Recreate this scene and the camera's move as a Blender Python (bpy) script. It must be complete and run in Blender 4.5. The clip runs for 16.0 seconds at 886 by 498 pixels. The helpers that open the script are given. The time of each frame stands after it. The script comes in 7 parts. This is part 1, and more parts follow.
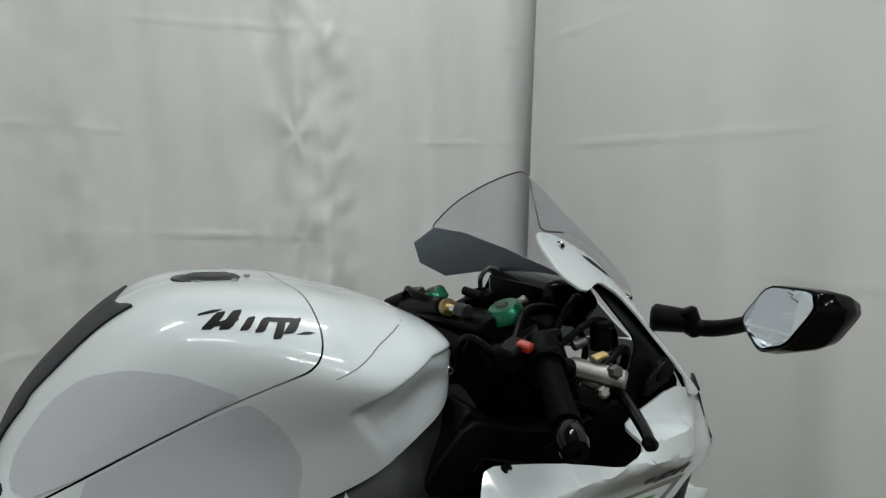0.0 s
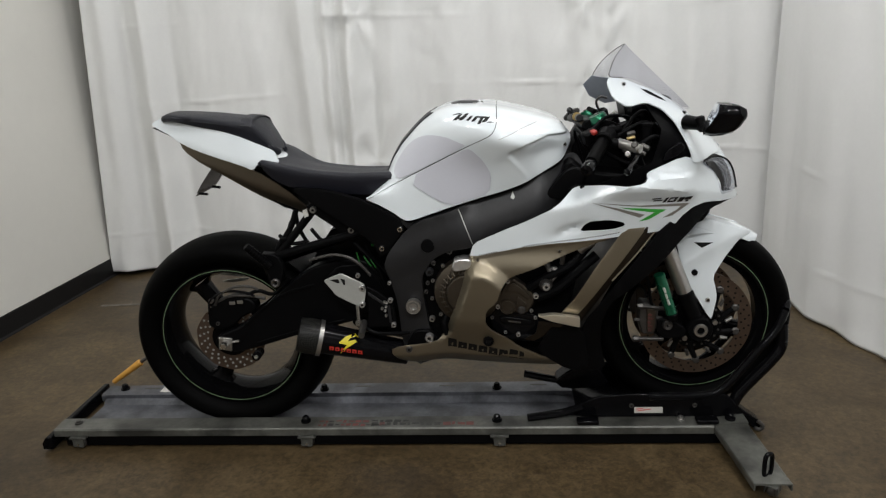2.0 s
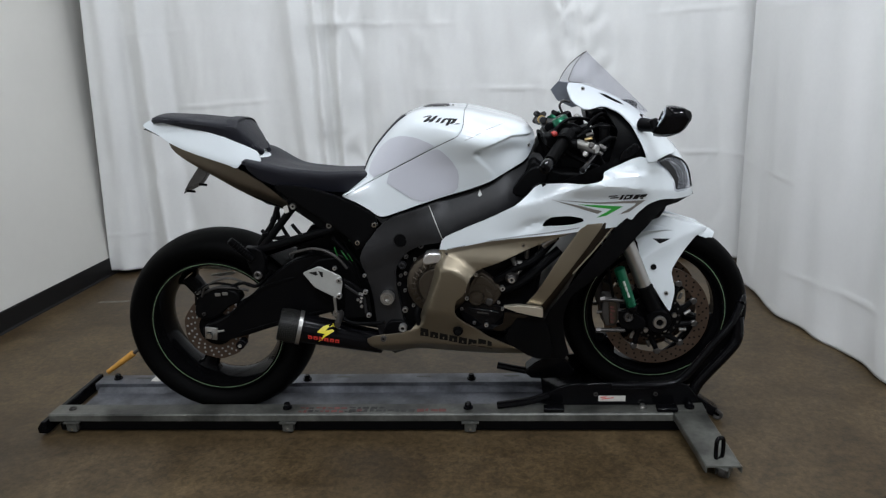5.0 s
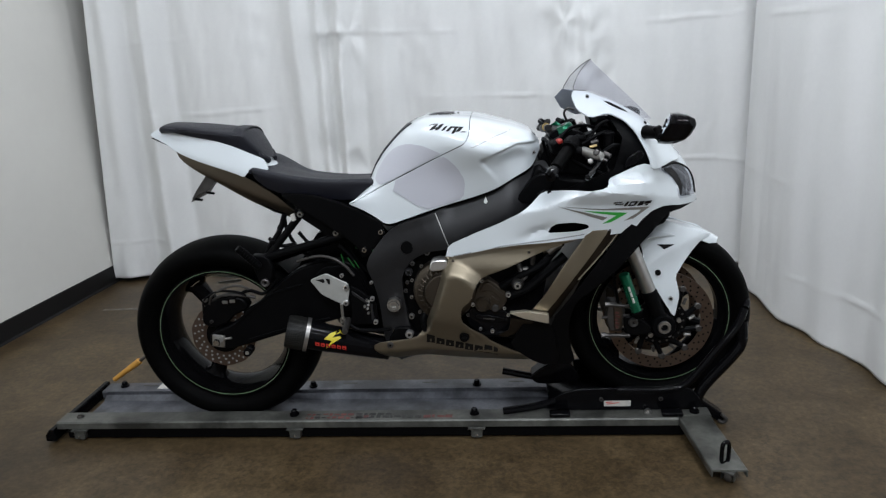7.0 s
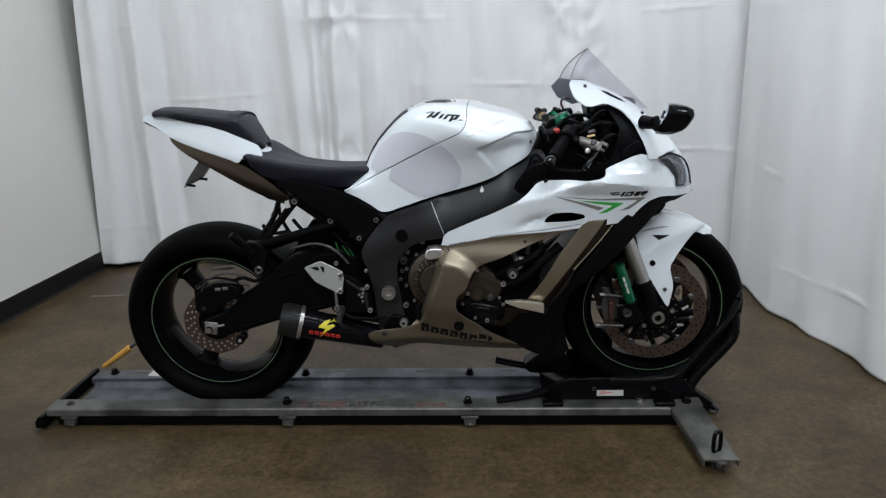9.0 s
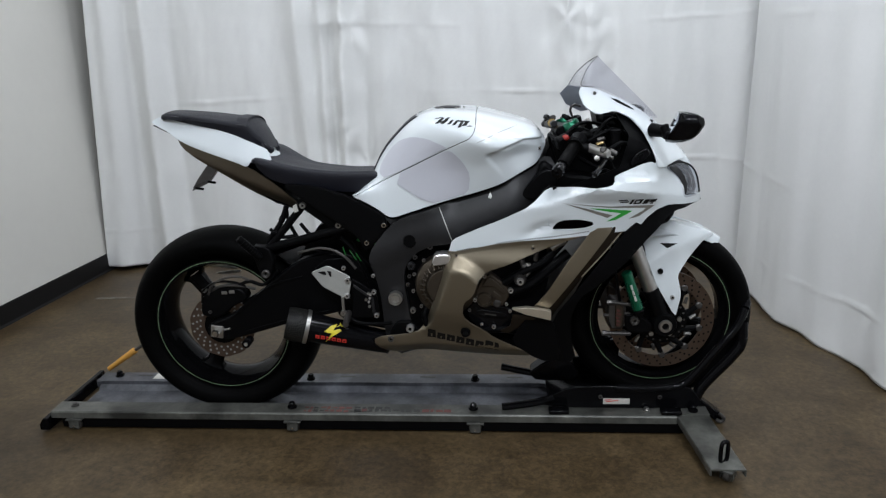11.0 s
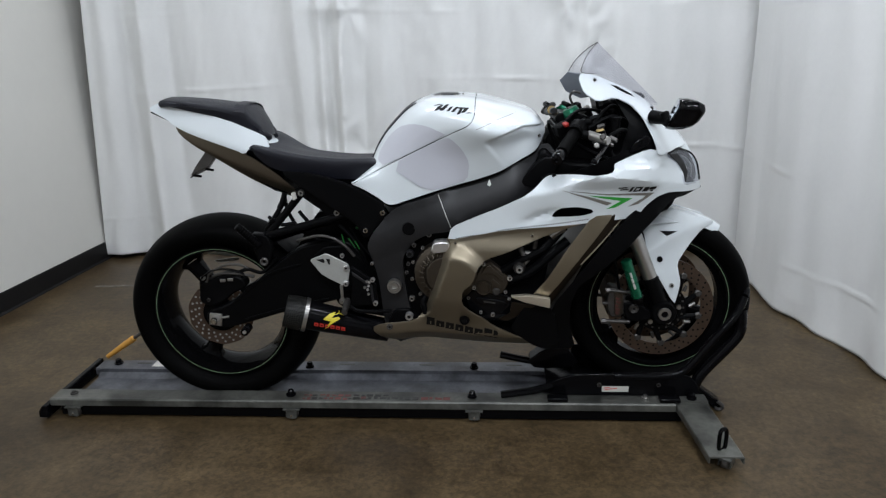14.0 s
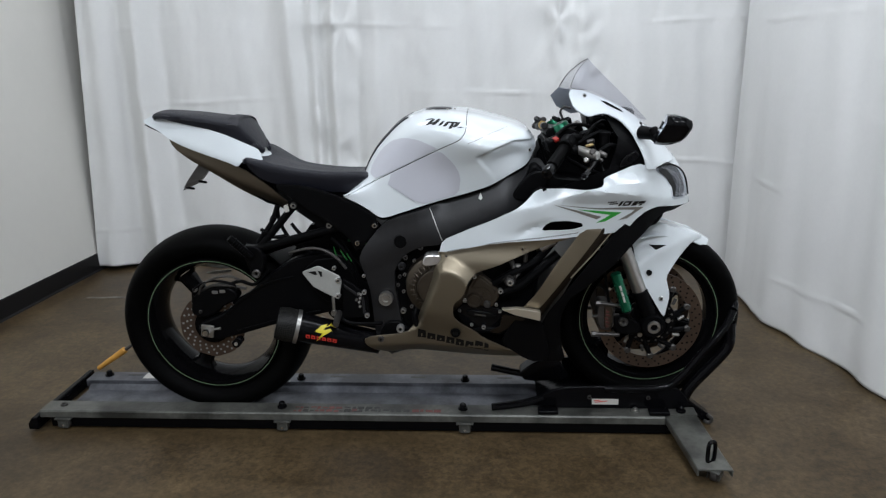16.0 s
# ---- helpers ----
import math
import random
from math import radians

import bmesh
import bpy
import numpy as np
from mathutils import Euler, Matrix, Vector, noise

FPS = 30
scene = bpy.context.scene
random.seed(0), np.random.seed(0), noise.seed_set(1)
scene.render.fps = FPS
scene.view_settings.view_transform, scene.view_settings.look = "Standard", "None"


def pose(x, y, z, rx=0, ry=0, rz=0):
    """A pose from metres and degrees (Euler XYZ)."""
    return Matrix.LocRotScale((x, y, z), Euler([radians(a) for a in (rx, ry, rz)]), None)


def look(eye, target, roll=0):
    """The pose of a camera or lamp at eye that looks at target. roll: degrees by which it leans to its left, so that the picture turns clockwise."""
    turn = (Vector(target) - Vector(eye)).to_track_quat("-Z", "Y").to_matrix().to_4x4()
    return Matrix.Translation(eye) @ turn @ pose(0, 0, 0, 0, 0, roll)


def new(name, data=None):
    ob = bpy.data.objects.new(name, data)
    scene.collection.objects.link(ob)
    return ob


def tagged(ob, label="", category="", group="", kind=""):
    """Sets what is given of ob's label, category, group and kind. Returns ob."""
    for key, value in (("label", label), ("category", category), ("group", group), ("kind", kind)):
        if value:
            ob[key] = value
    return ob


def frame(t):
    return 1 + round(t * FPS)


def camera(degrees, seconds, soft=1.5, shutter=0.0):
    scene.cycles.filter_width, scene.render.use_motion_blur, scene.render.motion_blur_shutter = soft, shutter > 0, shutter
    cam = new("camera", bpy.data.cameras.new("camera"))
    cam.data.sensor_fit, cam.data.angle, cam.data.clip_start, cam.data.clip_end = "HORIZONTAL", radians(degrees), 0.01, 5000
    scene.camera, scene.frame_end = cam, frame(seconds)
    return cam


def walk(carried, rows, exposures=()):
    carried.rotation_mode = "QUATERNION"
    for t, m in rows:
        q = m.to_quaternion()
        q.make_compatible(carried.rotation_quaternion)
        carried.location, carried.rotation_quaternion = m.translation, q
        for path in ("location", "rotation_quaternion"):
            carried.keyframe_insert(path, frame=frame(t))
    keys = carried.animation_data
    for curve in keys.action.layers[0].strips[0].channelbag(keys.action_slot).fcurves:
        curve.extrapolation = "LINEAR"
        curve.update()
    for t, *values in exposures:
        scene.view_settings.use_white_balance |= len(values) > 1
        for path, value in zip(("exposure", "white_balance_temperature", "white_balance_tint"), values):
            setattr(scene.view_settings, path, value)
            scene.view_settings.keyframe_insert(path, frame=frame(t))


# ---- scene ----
cam = camera(64.0, 16.0, soft=1.3)
PATH = [
    (0, (0.649, -0.918, 1.165), (1.521, 0.872, 0.98), 1.1),
    (0.3, (0.713, -1.096, 1.195), (1.338, 0.772, 0.846), -0.3),
    (0.5, (0.756, -1.238, 1.197), (1.076, 0.694, 0.789), 1.8),
    (0.6, (0.755, -1.312, 1.213), (1.047, 0.614, 0.761), 1.9),
    (0.9, (0.804, -1.518, 1.268), (0.905, 0.442, 0.883), 1.0),
    (1, (0.808, -1.583, 1.264), (0.833, 0.376, 0.861), -1.3),
    (1.2, (0.843, -1.721, 1.258), (0.72, 0.227, 0.82), -2.6),
    (1.5, (0.898, -1.883, 1.257), (0.733, 0.02, 0.665), -3.5),
    (2, (0.859, -2.099, 1.244), (0.698, -0.194, 0.656), -2.9),
    (2.5, (0.869, -2.189, 1.243), (0.712, -0.273, 0.688), -1.9),
    (3, (0.996, -2.202, 1.224), (0.77, -0.293, 0.672), -1.1),
    (3.5, (1.003, -2.207, 1.224), (0.781, -0.293, 0.689), -1.2),
    (4, (0.971, -2.219, 1.231), (0.791, -0.294, 0.722), -1.6),
    (4.5, (0.971, -2.216, 1.234), (0.815, -0.309, 0.651), -2.7),
    (4.7, (0.970, -2.217, 1.235), (0.797, -0.310, 0.662), -2.7),
    (7, (0.947, -2.236, 1.247), (0.776, -0.321, 0.695), -3.0),
    (7.5, (0.944, -2.232, 1.248), (0.781, -0.318, 0.693), -2.8),
    (8, (0.936, -2.232, 1.247), (0.78, -0.316, 0.694), -2.5),
    (8.5, (0.924, -2.24, 1.251), (0.781, -0.326, 0.69), -2.6),
    (9, (0.922, -2.231, 1.245), (0.786, -0.323, 0.662), -2.2),
    (11.5, (0.905, -2.228, 1.244), (0.76, -0.315, 0.679), -1.6),
    (12, (0.903, -2.222, 1.241), (0.757, -0.313, 0.662), -1.6),
    (12.5, (0.898, -2.22, 1.241), (0.752, -0.316, 0.647), -1.6),
    (13, (0.901, -2.216, 1.236), (0.752, -0.314, 0.635), -1.6),
    (13.5, (0.905, -2.217, 1.239), (0.758, -0.316, 0.636), -1.5),
    (14, (0.908, -2.224, 1.239), (0.766, -0.32, 0.642), -1.6),
    (14.5, (0.912, -2.23, 1.242), (0.775, -0.322, 0.656), -1.3),
    (15, (0.912, -2.234, 1.245), (0.784, -0.323, 0.671), -1.4),
    (15.5, (0.914, -2.236, 1.248), (0.788, -0.322, 0.68), -1.4),
    (16, (0.915, -2.239, 1.244), (0.792, -0.324, 0.681), -1.2),
]
EXPOSURES = [(0, -0.69, 6400, 4), (0.5, -0.56, 6500, 6), (1.0, -0.36, 6500, 8), (1.5, -0.13, 6500, 10), (2.5, 0.04, 6500, 10), (3.2, 0.04, 6250, 10), (4.0, 0.04, 6050, 10), (7, 0.04, 5950, 10), (16, 0.04, 5950, 10)]
walk(cam, [(t, look(eye, target, roll)) for t, eye, target, roll in PATH], EXPOSURES)

# ---------------------------------------------------------------- light
world = bpy.data.worlds.new("room_dark")
scene.world = world
world.use_nodes = True
world.node_tree.nodes["Background"].inputs[0].default_value = (0.9, 0.95, 1.0, 1)
world.node_tree.nodes["Background"].inputs[1].default_value = 0.005


def ceiling_lamp(x, y, z, power, sx, sy, colour=(1.0, 1.0, 1.0)):
    data = bpy.data.lights.new("lamp", "AREA")
    data.shape, data.size, data.size_y = "RECTANGLE", sx, sy
    data.energy, data.color = power, colour
    ob = new("lamp", data)
    ob.matrix_world = pose(x, y, z, 0, 0, 0)
    return ob


LAMPS = [(-0.55, 0.70, 12), (1.5, 0.70, 25), (-0.4, -1.0, 9), (1.45, -1.0, 20), (0.0, -3.2, 48), (1.6, -3.2, 64)]
LAMP_Z = 3.3
for lx, ly, lp in LAMPS:
    ceiling_lamp(lx, ly, LAMP_Z - 0.06, lp, 0.95, 0.09)

# ---------------------------------------------------------------- materials


def material(name, colour, rough=0.5, metal=0.0, var=0.15, scale=30.0, bump=0.0, bump_scale=200.0, coat=0.0, spec=0.5, stain=0.0, stain_scale=3.0, coat_rough=0.05):
    """A Principled material with colour variation at two scales, roughness variation and a fine bump."""
    m = bpy.data.materials.new(name)
    m.use_nodes = True
    nt = m.node_tree
    b = nt.nodes["Principled BSDF"]
    b.inputs["Roughness"].default_value = rough
    b.inputs["Metallic"].default_value = metal
    b.inputs["Coat Weight"].default_value = coat
    b.inputs["Coat Roughness"].default_value = coat_rough
    b.inputs["Specular IOR Level"].default_value = spec
    tc = nt.nodes.new("ShaderNodeTexCoord")
    n1 = nt.nodes.new("ShaderNodeTexNoise")
    n1.inputs["Scale"].default_value = scale
    n1.inputs["Detail"].default_value = 4
    n2 = nt.nodes.new("ShaderNodeTexNoise")
    n2.inputs["Scale"].default_value = stain_scale
    n2.inputs["Detail"].default_value = 5
    for n in (n1, n2):
        nt.links.new(tc.outputs["Object"], n.inputs["Vector"])
    mix = nt.nodes.new("ShaderNodeMix")
    mix.data_type = "RGBA"
    c = Vector(colour)
    mix.inputs[6].default_value = (*(c * (1 - var)), 1)
    mix.inputs[7].default_value = (*(c * (1 + var)), 1)
    nt.links.new(n1.outputs["Fac"], mix.inputs[0])
    out = mix.outputs[2]
    if stain > 0:
        ramp = nt.nodes.new("ShaderNodeValToRGB")
        ramp.color_ramp.elements[0].position = 0.35
        ramp.color_ramp.elements[1].position = 0.65
        ramp.color_ramp.elements[0].color = (1 - stain, 1 - stain, 1 - stain, 1)
        ramp.color_ramp.elements[1].color = (1 + stain * 0.3, 1 + stain * 0.3, 1 + stain * 0.3, 1)
        nt.links.new(n2.outputs["Fac"], ramp.inputs[0])
        mul = nt.nodes.new("ShaderNodeMix")
        mul.data_type, mul.blend_type = "RGBA", "MULTIPLY"
        mul.inputs[0].default_value = 1.0
        nt.links.new(out, mul.inputs[6])
        nt.links.new(ramp.outputs[0], mul.inputs[7])
        out = mul.outputs[2]
    nt.links.new(out, b.inputs["Base Color"])
    mr = nt.nodes.new("ShaderNodeMapRange")
    mr.inputs[3].default_value, mr.inputs[4].default_value = rough * 0.85, min(1.0, rough * 1.15)
    nt.links.new(n2.outputs["Fac"], mr.inputs[0])
    nt.links.new(mr.outputs[0], b.inputs["Roughness"])
    if bump > 0:
        n3 = nt.nodes.new("ShaderNodeTexNoise")
        n3.inputs["Scale"].default_value = bump_scale
        n3.inputs["Detail"].default_value = 3
        nt.links.new(tc.outputs["Object"], n3.inputs["Vector"])
        bp = nt.nodes.new("ShaderNodeBump")
        bp.inputs["Strength"].default_value = bump
        bp.inputs["Distance"].default_value = 0.002
        nt.links.new(n3.outputs["Fac"], bp.inputs["Height"])
        nt.links.new(bp.outputs[0], b.inputs["Normal"])
    return m


WHITE = material("pearl_white_paint", (0.680, 0.728, 0.752), 0.30, 0.0, 0.02, 400, coat=1.0, stain=0.02)
FILM = material("clear_grip_film", (0.510, 0.520, 0.570), 0.36, 0.0, 0.03, 300, bump=0.08, bump_scale=900, coat=0.4)
BRONZE = material("bronze_metallic_paint", (0.262, 0.226, 0.164), 0.43, 0.92, 0.12, 900, coat=0.16, stain=0.08)
# Darkened bronze: painted shade on duct and belly, and the joint teeth.
BRONZE_DARK = material("bronze_shade_and_joint", (0.036, 0.028, 0.021), 0.36, 0.9, 0.12, 900, coat=0.3)
BLACK = material("satin_black_plastic", (0.0022, 0.0022, 0.0025), 0.40, 0.0, 0.15, 80, bump=0.08, bump_scale=700, spec=0.07)
GLOSS = material("gloss_black_paint", (0.003, 0.003, 0.0036), 0.12, 0.0, 0.1, 60, coat=0.10, spec=0.12)
FRAME = material("dark_frame_paint", (0.0120, 0.0120, 0.0132), 0.44, 0.1, 0.15, 120, bump=0.06, bump_scale=500, stain=0.1, spec=0.42)
RIM = material("black_wheel_paint", (0.0025, 0.0025, 0.0028), 0.14, 0.0, 0.1, 60, coat=0.08, spec=0.04, coat_rough=0.03)
RUBBER = material("tyre_rubber", (0.0014, 0.0014, 0.0014), 0.55, 0.0, 0.2, 60, bump=0.15, bump_scale=300, stain=0.15, stain_scale=9, spec=0.035)
VINYL = material("black_seat_vinyl", (0.0086, 0.0090, 0.0138), 0.46, 0.0, 0.12, 200, bump=0.25, bump_scale=900, spec=0.29)
STEEL = material("worn_steel", (0.45, 0.44, 0.42), 0.35, 0.95, 0.12, 60, stain=0.12)
DARKSTEEL = material("dark_steel", (0.10, 0.095, 0.09), 0.42, 0.8, 0.25, 60, stain=0.2)
CHROME = material("polished_metal", (0.7, 0.7, 0.69), 0.15, 1.0, 0.05, 60)
PALEBRONZE = material("pale_bronze_paint", (0.58, 0.53, 0.43), 0.32, 0.8, 0.06, 500, coat=0.3)
SILVER = material("silver_heel_plate", (0.46, 0.47, 0.45), 0.42, 0.5, 0.08, 120)
ENGINE = material("bronze_engine_cover", (0.090, 0.075, 0.058), 0.36, 0.85, 0.15, 90, bump=0.1, bump_scale=400, stain=0.2)
GREEN = material("green_anodised", (0.005, 0.115, 0.055), 0.28, 0.6, 0.1, 80, coat=0.3)
GREENGRAPHIC = material("green_graphic", (0.035, 0.33, 0.04), 0.35, 0.0, 0.05, 80, coat=0.6)
PALEGREEN = material("pale_green_stripe", (0.20, 0.29, 0.17), 0.45, 0.0, 0.1, 60)
SPRING = material("green_spring_paint", (0.015, 0.12, 0.02), 0.35, 0.0, 0.1, 80, coat=0.3)
# Bronze made darker for the undertail: its downward shade is in the colour.
TAIL = material("bronze_tail_shaded", (0.150, 0.126, 0.094), 0.40, 0.85, 0.12, 700, stain=0.1)
GREYGRAPHIC = material("grey_graphic", (0.20, 0.19, 0.17), 0.35, 0.2, 0.05, 80, coat=0.6)
BLACKGRAPHIC = material("black_graphic", (0.006, 0.006, 0.006), 0.4, 0.0, 0.05, 80, spec=0.2)
PALEDUST = material("old_floor_paint", (0.15, 0.138, 0.118), 0.6, 0.0, 0.3, 50, stain=0.5, stain_scale=25)
INNERGREY = material("grey_inner_plastic", (0.27, 0.29, 0.33), 0.5, 0.0, 0.1, 60, bump=0.05)
SEAM = material("grey_panel_gap", (0.16, 0.155, 0.145), 0.6, 0.0, 0.1, 60)
RED = material("red_plastic", (0.32, 0.022, 0.015), 0.4, 0.0, 0.1, 80)
YELLOW = material("yellow_print", (0.62, 0.52, 0.02), 0.45, 0.0, 0.08, 80)
ORANGE = material("worn_yellow_grip", (0.50, 0.25, 0.04), 0.6, 0.0, 0.25, 40, stain=0.3, stain_scale=12)
GOLD = material("gold_fitting", (0.38, 0.28, 0.12), 0.35, 0.9, 0.1, 80)
DISC = material("brake_disc_steel", (0.150, 0.110, 0.086), 0.32, 0.9, 0.15, 80, stain=0.2, stain_scale=8)
FADED_RED = material("faded_red_print", (0.16, 0.05, 0.042), 0.5, 0.1, 0.4, 60, stain=0.5, stain_scale=20)
FADED_BLACK = material("faded_black_print", (0.03, 0.03, 0.028), 0.5, 0.1, 0.4, 60, stain=0.5, stain_scale=20)
GALV = material("worn_galvanised_steel", (0.125, 0.130, 0.146), 0.40, 0.45, 0.3, 90, bump=0.12, bump_scale=250, stain=0.60, stain_scale=10)
PAINTSTEEL = material("grey_painted_steel", (0.098, 0.099, 0.088), 0.40, 0.3, 0.35, 70, bump=0.12, bump_scale=250, stain=0.72, stain_scale=9)
POWDER = material("black_powder_coat", (0.0026, 0.0026, 0.0032), 0.17, 0.0, 0.15, 80, bump=0.04, bump_scale=500, spec=0.13)
LABEL = material("white_sticker", (0.52, 0.51, 0.47), 0.5, 0.0, 0.08, 90)
CURTAIN = material("white_curtain_cloth", (0.76, 0.765, 0.755), 0.8, 0.0, 0.02, 60, bump=0.12, bump_scale=500, spec=0.2, stain=0.03, stain_scale=2)
WALLPAINT = material("off_white_wall_paint", (0.69, 0.68, 0.635), 0.65, 0.0, 0.02, 20, bump=0.08, bump_scale=120, stain=0.03, stain_scale=1.5)
BASE = material("black_rubber_baseboard", (0.008, 0.0075, 0.0075), 0.5, 0.0, 0.15, 30, spec=0.2)
# Tone of the unseen walls, set by the light they should bounce.
DIM = material("pale_bounce_wall", (0.40, 0.40, 0.395), 0.7, 0.0, 0.05, 12, stain=0.1)
SKIRT = material("grey_ceiling_board", (0.22, 0.22, 0.22), 0.8, 0.0, 0.03, 20)
ALLOY = material("machined_alloy", (0.72, 0.71, 0.70), 0.30, 0.9, 0.06, 120)
RED_PRINT = material("red_print", (0.50, 0.03, 0.02), 0.45, 0.0, 0.08, 80)


def layer(nt, socket, scale, detail, rough, lo, hi, c0, c1, distortion=0.0, kind="ShaderNodeTexNoise"):
    """Multiplies a colour by a noise with its own range."""
    tc = nt.nodes.new("ShaderNodeTexCoord")
    n = nt.nodes.new(kind)
    n.inputs["Scale"].default_value = scale
    n.inputs["Detail"].default_value = detail
    n.inputs["Roughness"].default_value = rough
    n.inputs["Distortion"].default_value = distortion
    nt.links.new(tc.outputs["Object"], n.inputs["Vector"])
    ramp = nt.nodes.new("ShaderNodeValToRGB")
    ramp.color_ramp.elements[0].position, ramp.color_ramp.elements[1].position = lo, hi
    ramp.color_ramp.elements[0].color, ramp.color_ramp.elements[1].color = (*c0, 1), (*c1, 1)
    nt.links.new(n.outputs["Fac"], ramp.inputs[0])
    mul = nt.nodes.new("ShaderNodeMix")
    mul.data_type, mul.blend_type = "RGBA", "MULTIPLY"
    mul.inputs[0].default_value = 1.0
    nt.links.new(socket, mul.inputs[6])
    nt.links.new(ramp.outputs[0], mul.inputs[7])
    return mul.outputs[2]


def concrete_material():
    """Brown sealed concrete: wide blotches, trowel marks, fine mottling and dark specks."""
    m = material("brown_sealed_concrete", (0.0600, 0.0415, 0.0205), 0.40, 0.0, 0.16, 120, bump=0.10, bump_scale=140, stain=0.16, stain_scale=1.3, spec=0.30)
    nt = m.node_tree
    b = nt.nodes["Principled BSDF"]
    out = b.inputs["Base Color"].links[0].from_socket
    out = layer(nt, out, 1.9, 8, 0.62, 0.36, 0.64, (0.76, 0.74, 0.71), (1.26, 1.28, 1.30), 0.8)
    out = layer(nt, out, 7.0, 12, 0.70, 0.36, 0.64, (0.72, 0.71, 0.69), (1.28, 1.28, 1.28), 0.6)
    out = layer(nt, out, 45.0, 8, 0.75, 0.38, 0.62, (0.66, 0.66, 0.66), (1.36, 1.36, 1.36), 0.3)
    out = layer(nt, out, 23.0, 6, 0.8, 0.62, 0.72, (1.0, 1.0, 1.0), (1.55, 1.52, 1.48), 1.8)
    out = layer(nt, out, 13.0, 9, 0.8, 0.30, 0.40, (0.70, 0.68, 0.66), (1.0, 1.0, 1.0), 1.2)
    nt.links.new(out, b.inputs["Base Color"])
    return m


def weave_material():
    """Carbon cloth: a fine slanted check of two near-black tones."""
    m = material("carbon_weave", (0.010, 0.010, 0.010), 0.45, 0.0, 0.2, 200, coat=0.04, spec=0.12)
    nt = m.node_tree
    b = nt.nodes["Principled BSDF"]
    tc = nt.nodes.new("ShaderNodeTexCoord")
    mp = nt.nodes.new("ShaderNodeMapping")
    mp.inputs["Rotation"].default_value = (0.0, 0.6, 0.0)
    ck = nt.nodes.new("ShaderNodeTexChecker")
    ck.inputs["Scale"].default_value = 220.0
    ck.inputs["Color1"].default_value = (0.004, 0.004, 0.004, 1)
    ck.inputs["Color2"].default_value = (0.020, 0.020, 0.018, 1)
    nt.links.new(tc.outputs["Object"], mp.inputs["Vector"])
    nt.links.new(mp.outputs[0], ck.inputs["Vector"])
    nt.links.new(ck.outputs["Color"], b.inputs["Base Color"])
    return m


CARBON = weave_material()
CONCRETE = concrete_material()


def emitter(name, colour, strength):
    m = bpy.data.materials.new(name)
    m.use_nodes = True
    b = m.node_tree.nodes["Principled BSDF"]
    b.inputs["Base Color"].default_value = (0.8, 0.8, 0.8, 1)
    b.inputs["Emission Color"].default_value = (*colour, 1)
    b.inputs["Emission Strength"].default_value = strength
    return m


DIFFUSER = emitter("lit_diffuser", (1.0, 0.98, 0.94), 9.0)


def clear(name, colour, rough, alpha_mix):
    """Thin clear sheet: mostly see-through, with a glossy face."""
    m = bpy.data.materials.new(name)
    m.use_nodes = True
    nt = m.node_tree
    nt.nodes.clear()
    out = nt.nodes.new("ShaderNodeOutputMaterial")
    mix = nt.nodes.new("ShaderNodeMixShader")
    tr = nt.nodes.new("ShaderNodeBsdfTransparent")
    tr.inputs[0].default_value = (*colour, 1)
    gl = nt.nodes.new("ShaderNodeBsdfPrincipled")
    gl.inputs["Base Color"].default_value = (0.55, 0.57, 0.62, 1)
    gl.inputs["Roughness"].default_value = rough
    mix.inputs[0].default_value = alpha_mix
    nt.links.new(tr.outputs[0], mix.inputs[1])
    nt.links.new(gl.outputs[0], mix.inputs[2])
    nt.links.new(mix.outputs[0], out.inputs[0])
    return m


SCREEN = clear("light_smoke_screen", (0.86, 0.86, 0.89), 0.06, 0.10)
LENS = clear("clear_lamp_lens", (0.80, 0.81, 0.83), 0.06, 0.13)


def mirror_material():
    m = bpy.data.materials.new("mirror_glass")
    m.use_nodes = True
    b = m.node_tree.nodes["Principled BSDF"]
    b.inputs["Base Color"].default_value = (0.72, 0.77, 0.82, 1)
    b.inputs["Metallic"].default_value = 1.0
    b.inputs["Roughness"].default_value = 0.03
    return m


MIRROR = mirror_material()

# ---------------------------------------------------------------- mesh helpers


def empty(name, label="", category="", group="", kind=""):
    return tagged(new(name), label, category, group, kind)


def part(name, bm, mat, parent=None, label="", smooth=True, angle=35, bevel=0.0, solid=0.0):
    """Links a bmesh as one mesh object under a thing or a part."""
    me = bpy.data.meshes.new(name)
    bm.to_mesh(me)
    bm.free()
    me.materials.append(mat)
    ob = new(name, me)
    if solid:
        md = ob.modifiers.new("solid", "SOLIDIFY")
        md.thickness, md.offset = solid, -1
    if bevel:
        md = ob.modifiers.new("bevel", "BEVEL")
        md.width, md.segments, md.limit_method, md.angle_limit = bevel, 2, "ANGLE", radians(38)
    if solid and not bevel and smooth:
        md = ob.modifiers.new("split", "EDGE_SPLIT")
        md.split_angle = radians(max(angle, 40))
    if smooth:
        me.shade_smooth()
        me.set_sharp_from_angle(angle=radians(angle))
    if parent is not None:
        ob.parent = parent
    if label:
        ob["label"] = label
    return ob


def chaikin(pts, rounds=2, ratio=0.2, closed=True):
    for _ in range(rounds):
        out = []
        n = len(pts)
        for i in range(n if closed else n - 1):
            a, b = pts[i], pts[(i + 1) % n]
            out.append(tuple(a[k] + (b[k] - a[k]) * ratio for k in range(len(a))))
            out.append(tuple(a[k] + (b[k] - a[k]) * (1 - ratio) for k in range(len(a))))
        if not closed:
            out = [pts[0]] + out[1:-1] + [pts[-1]]
        pts = out
    return pts


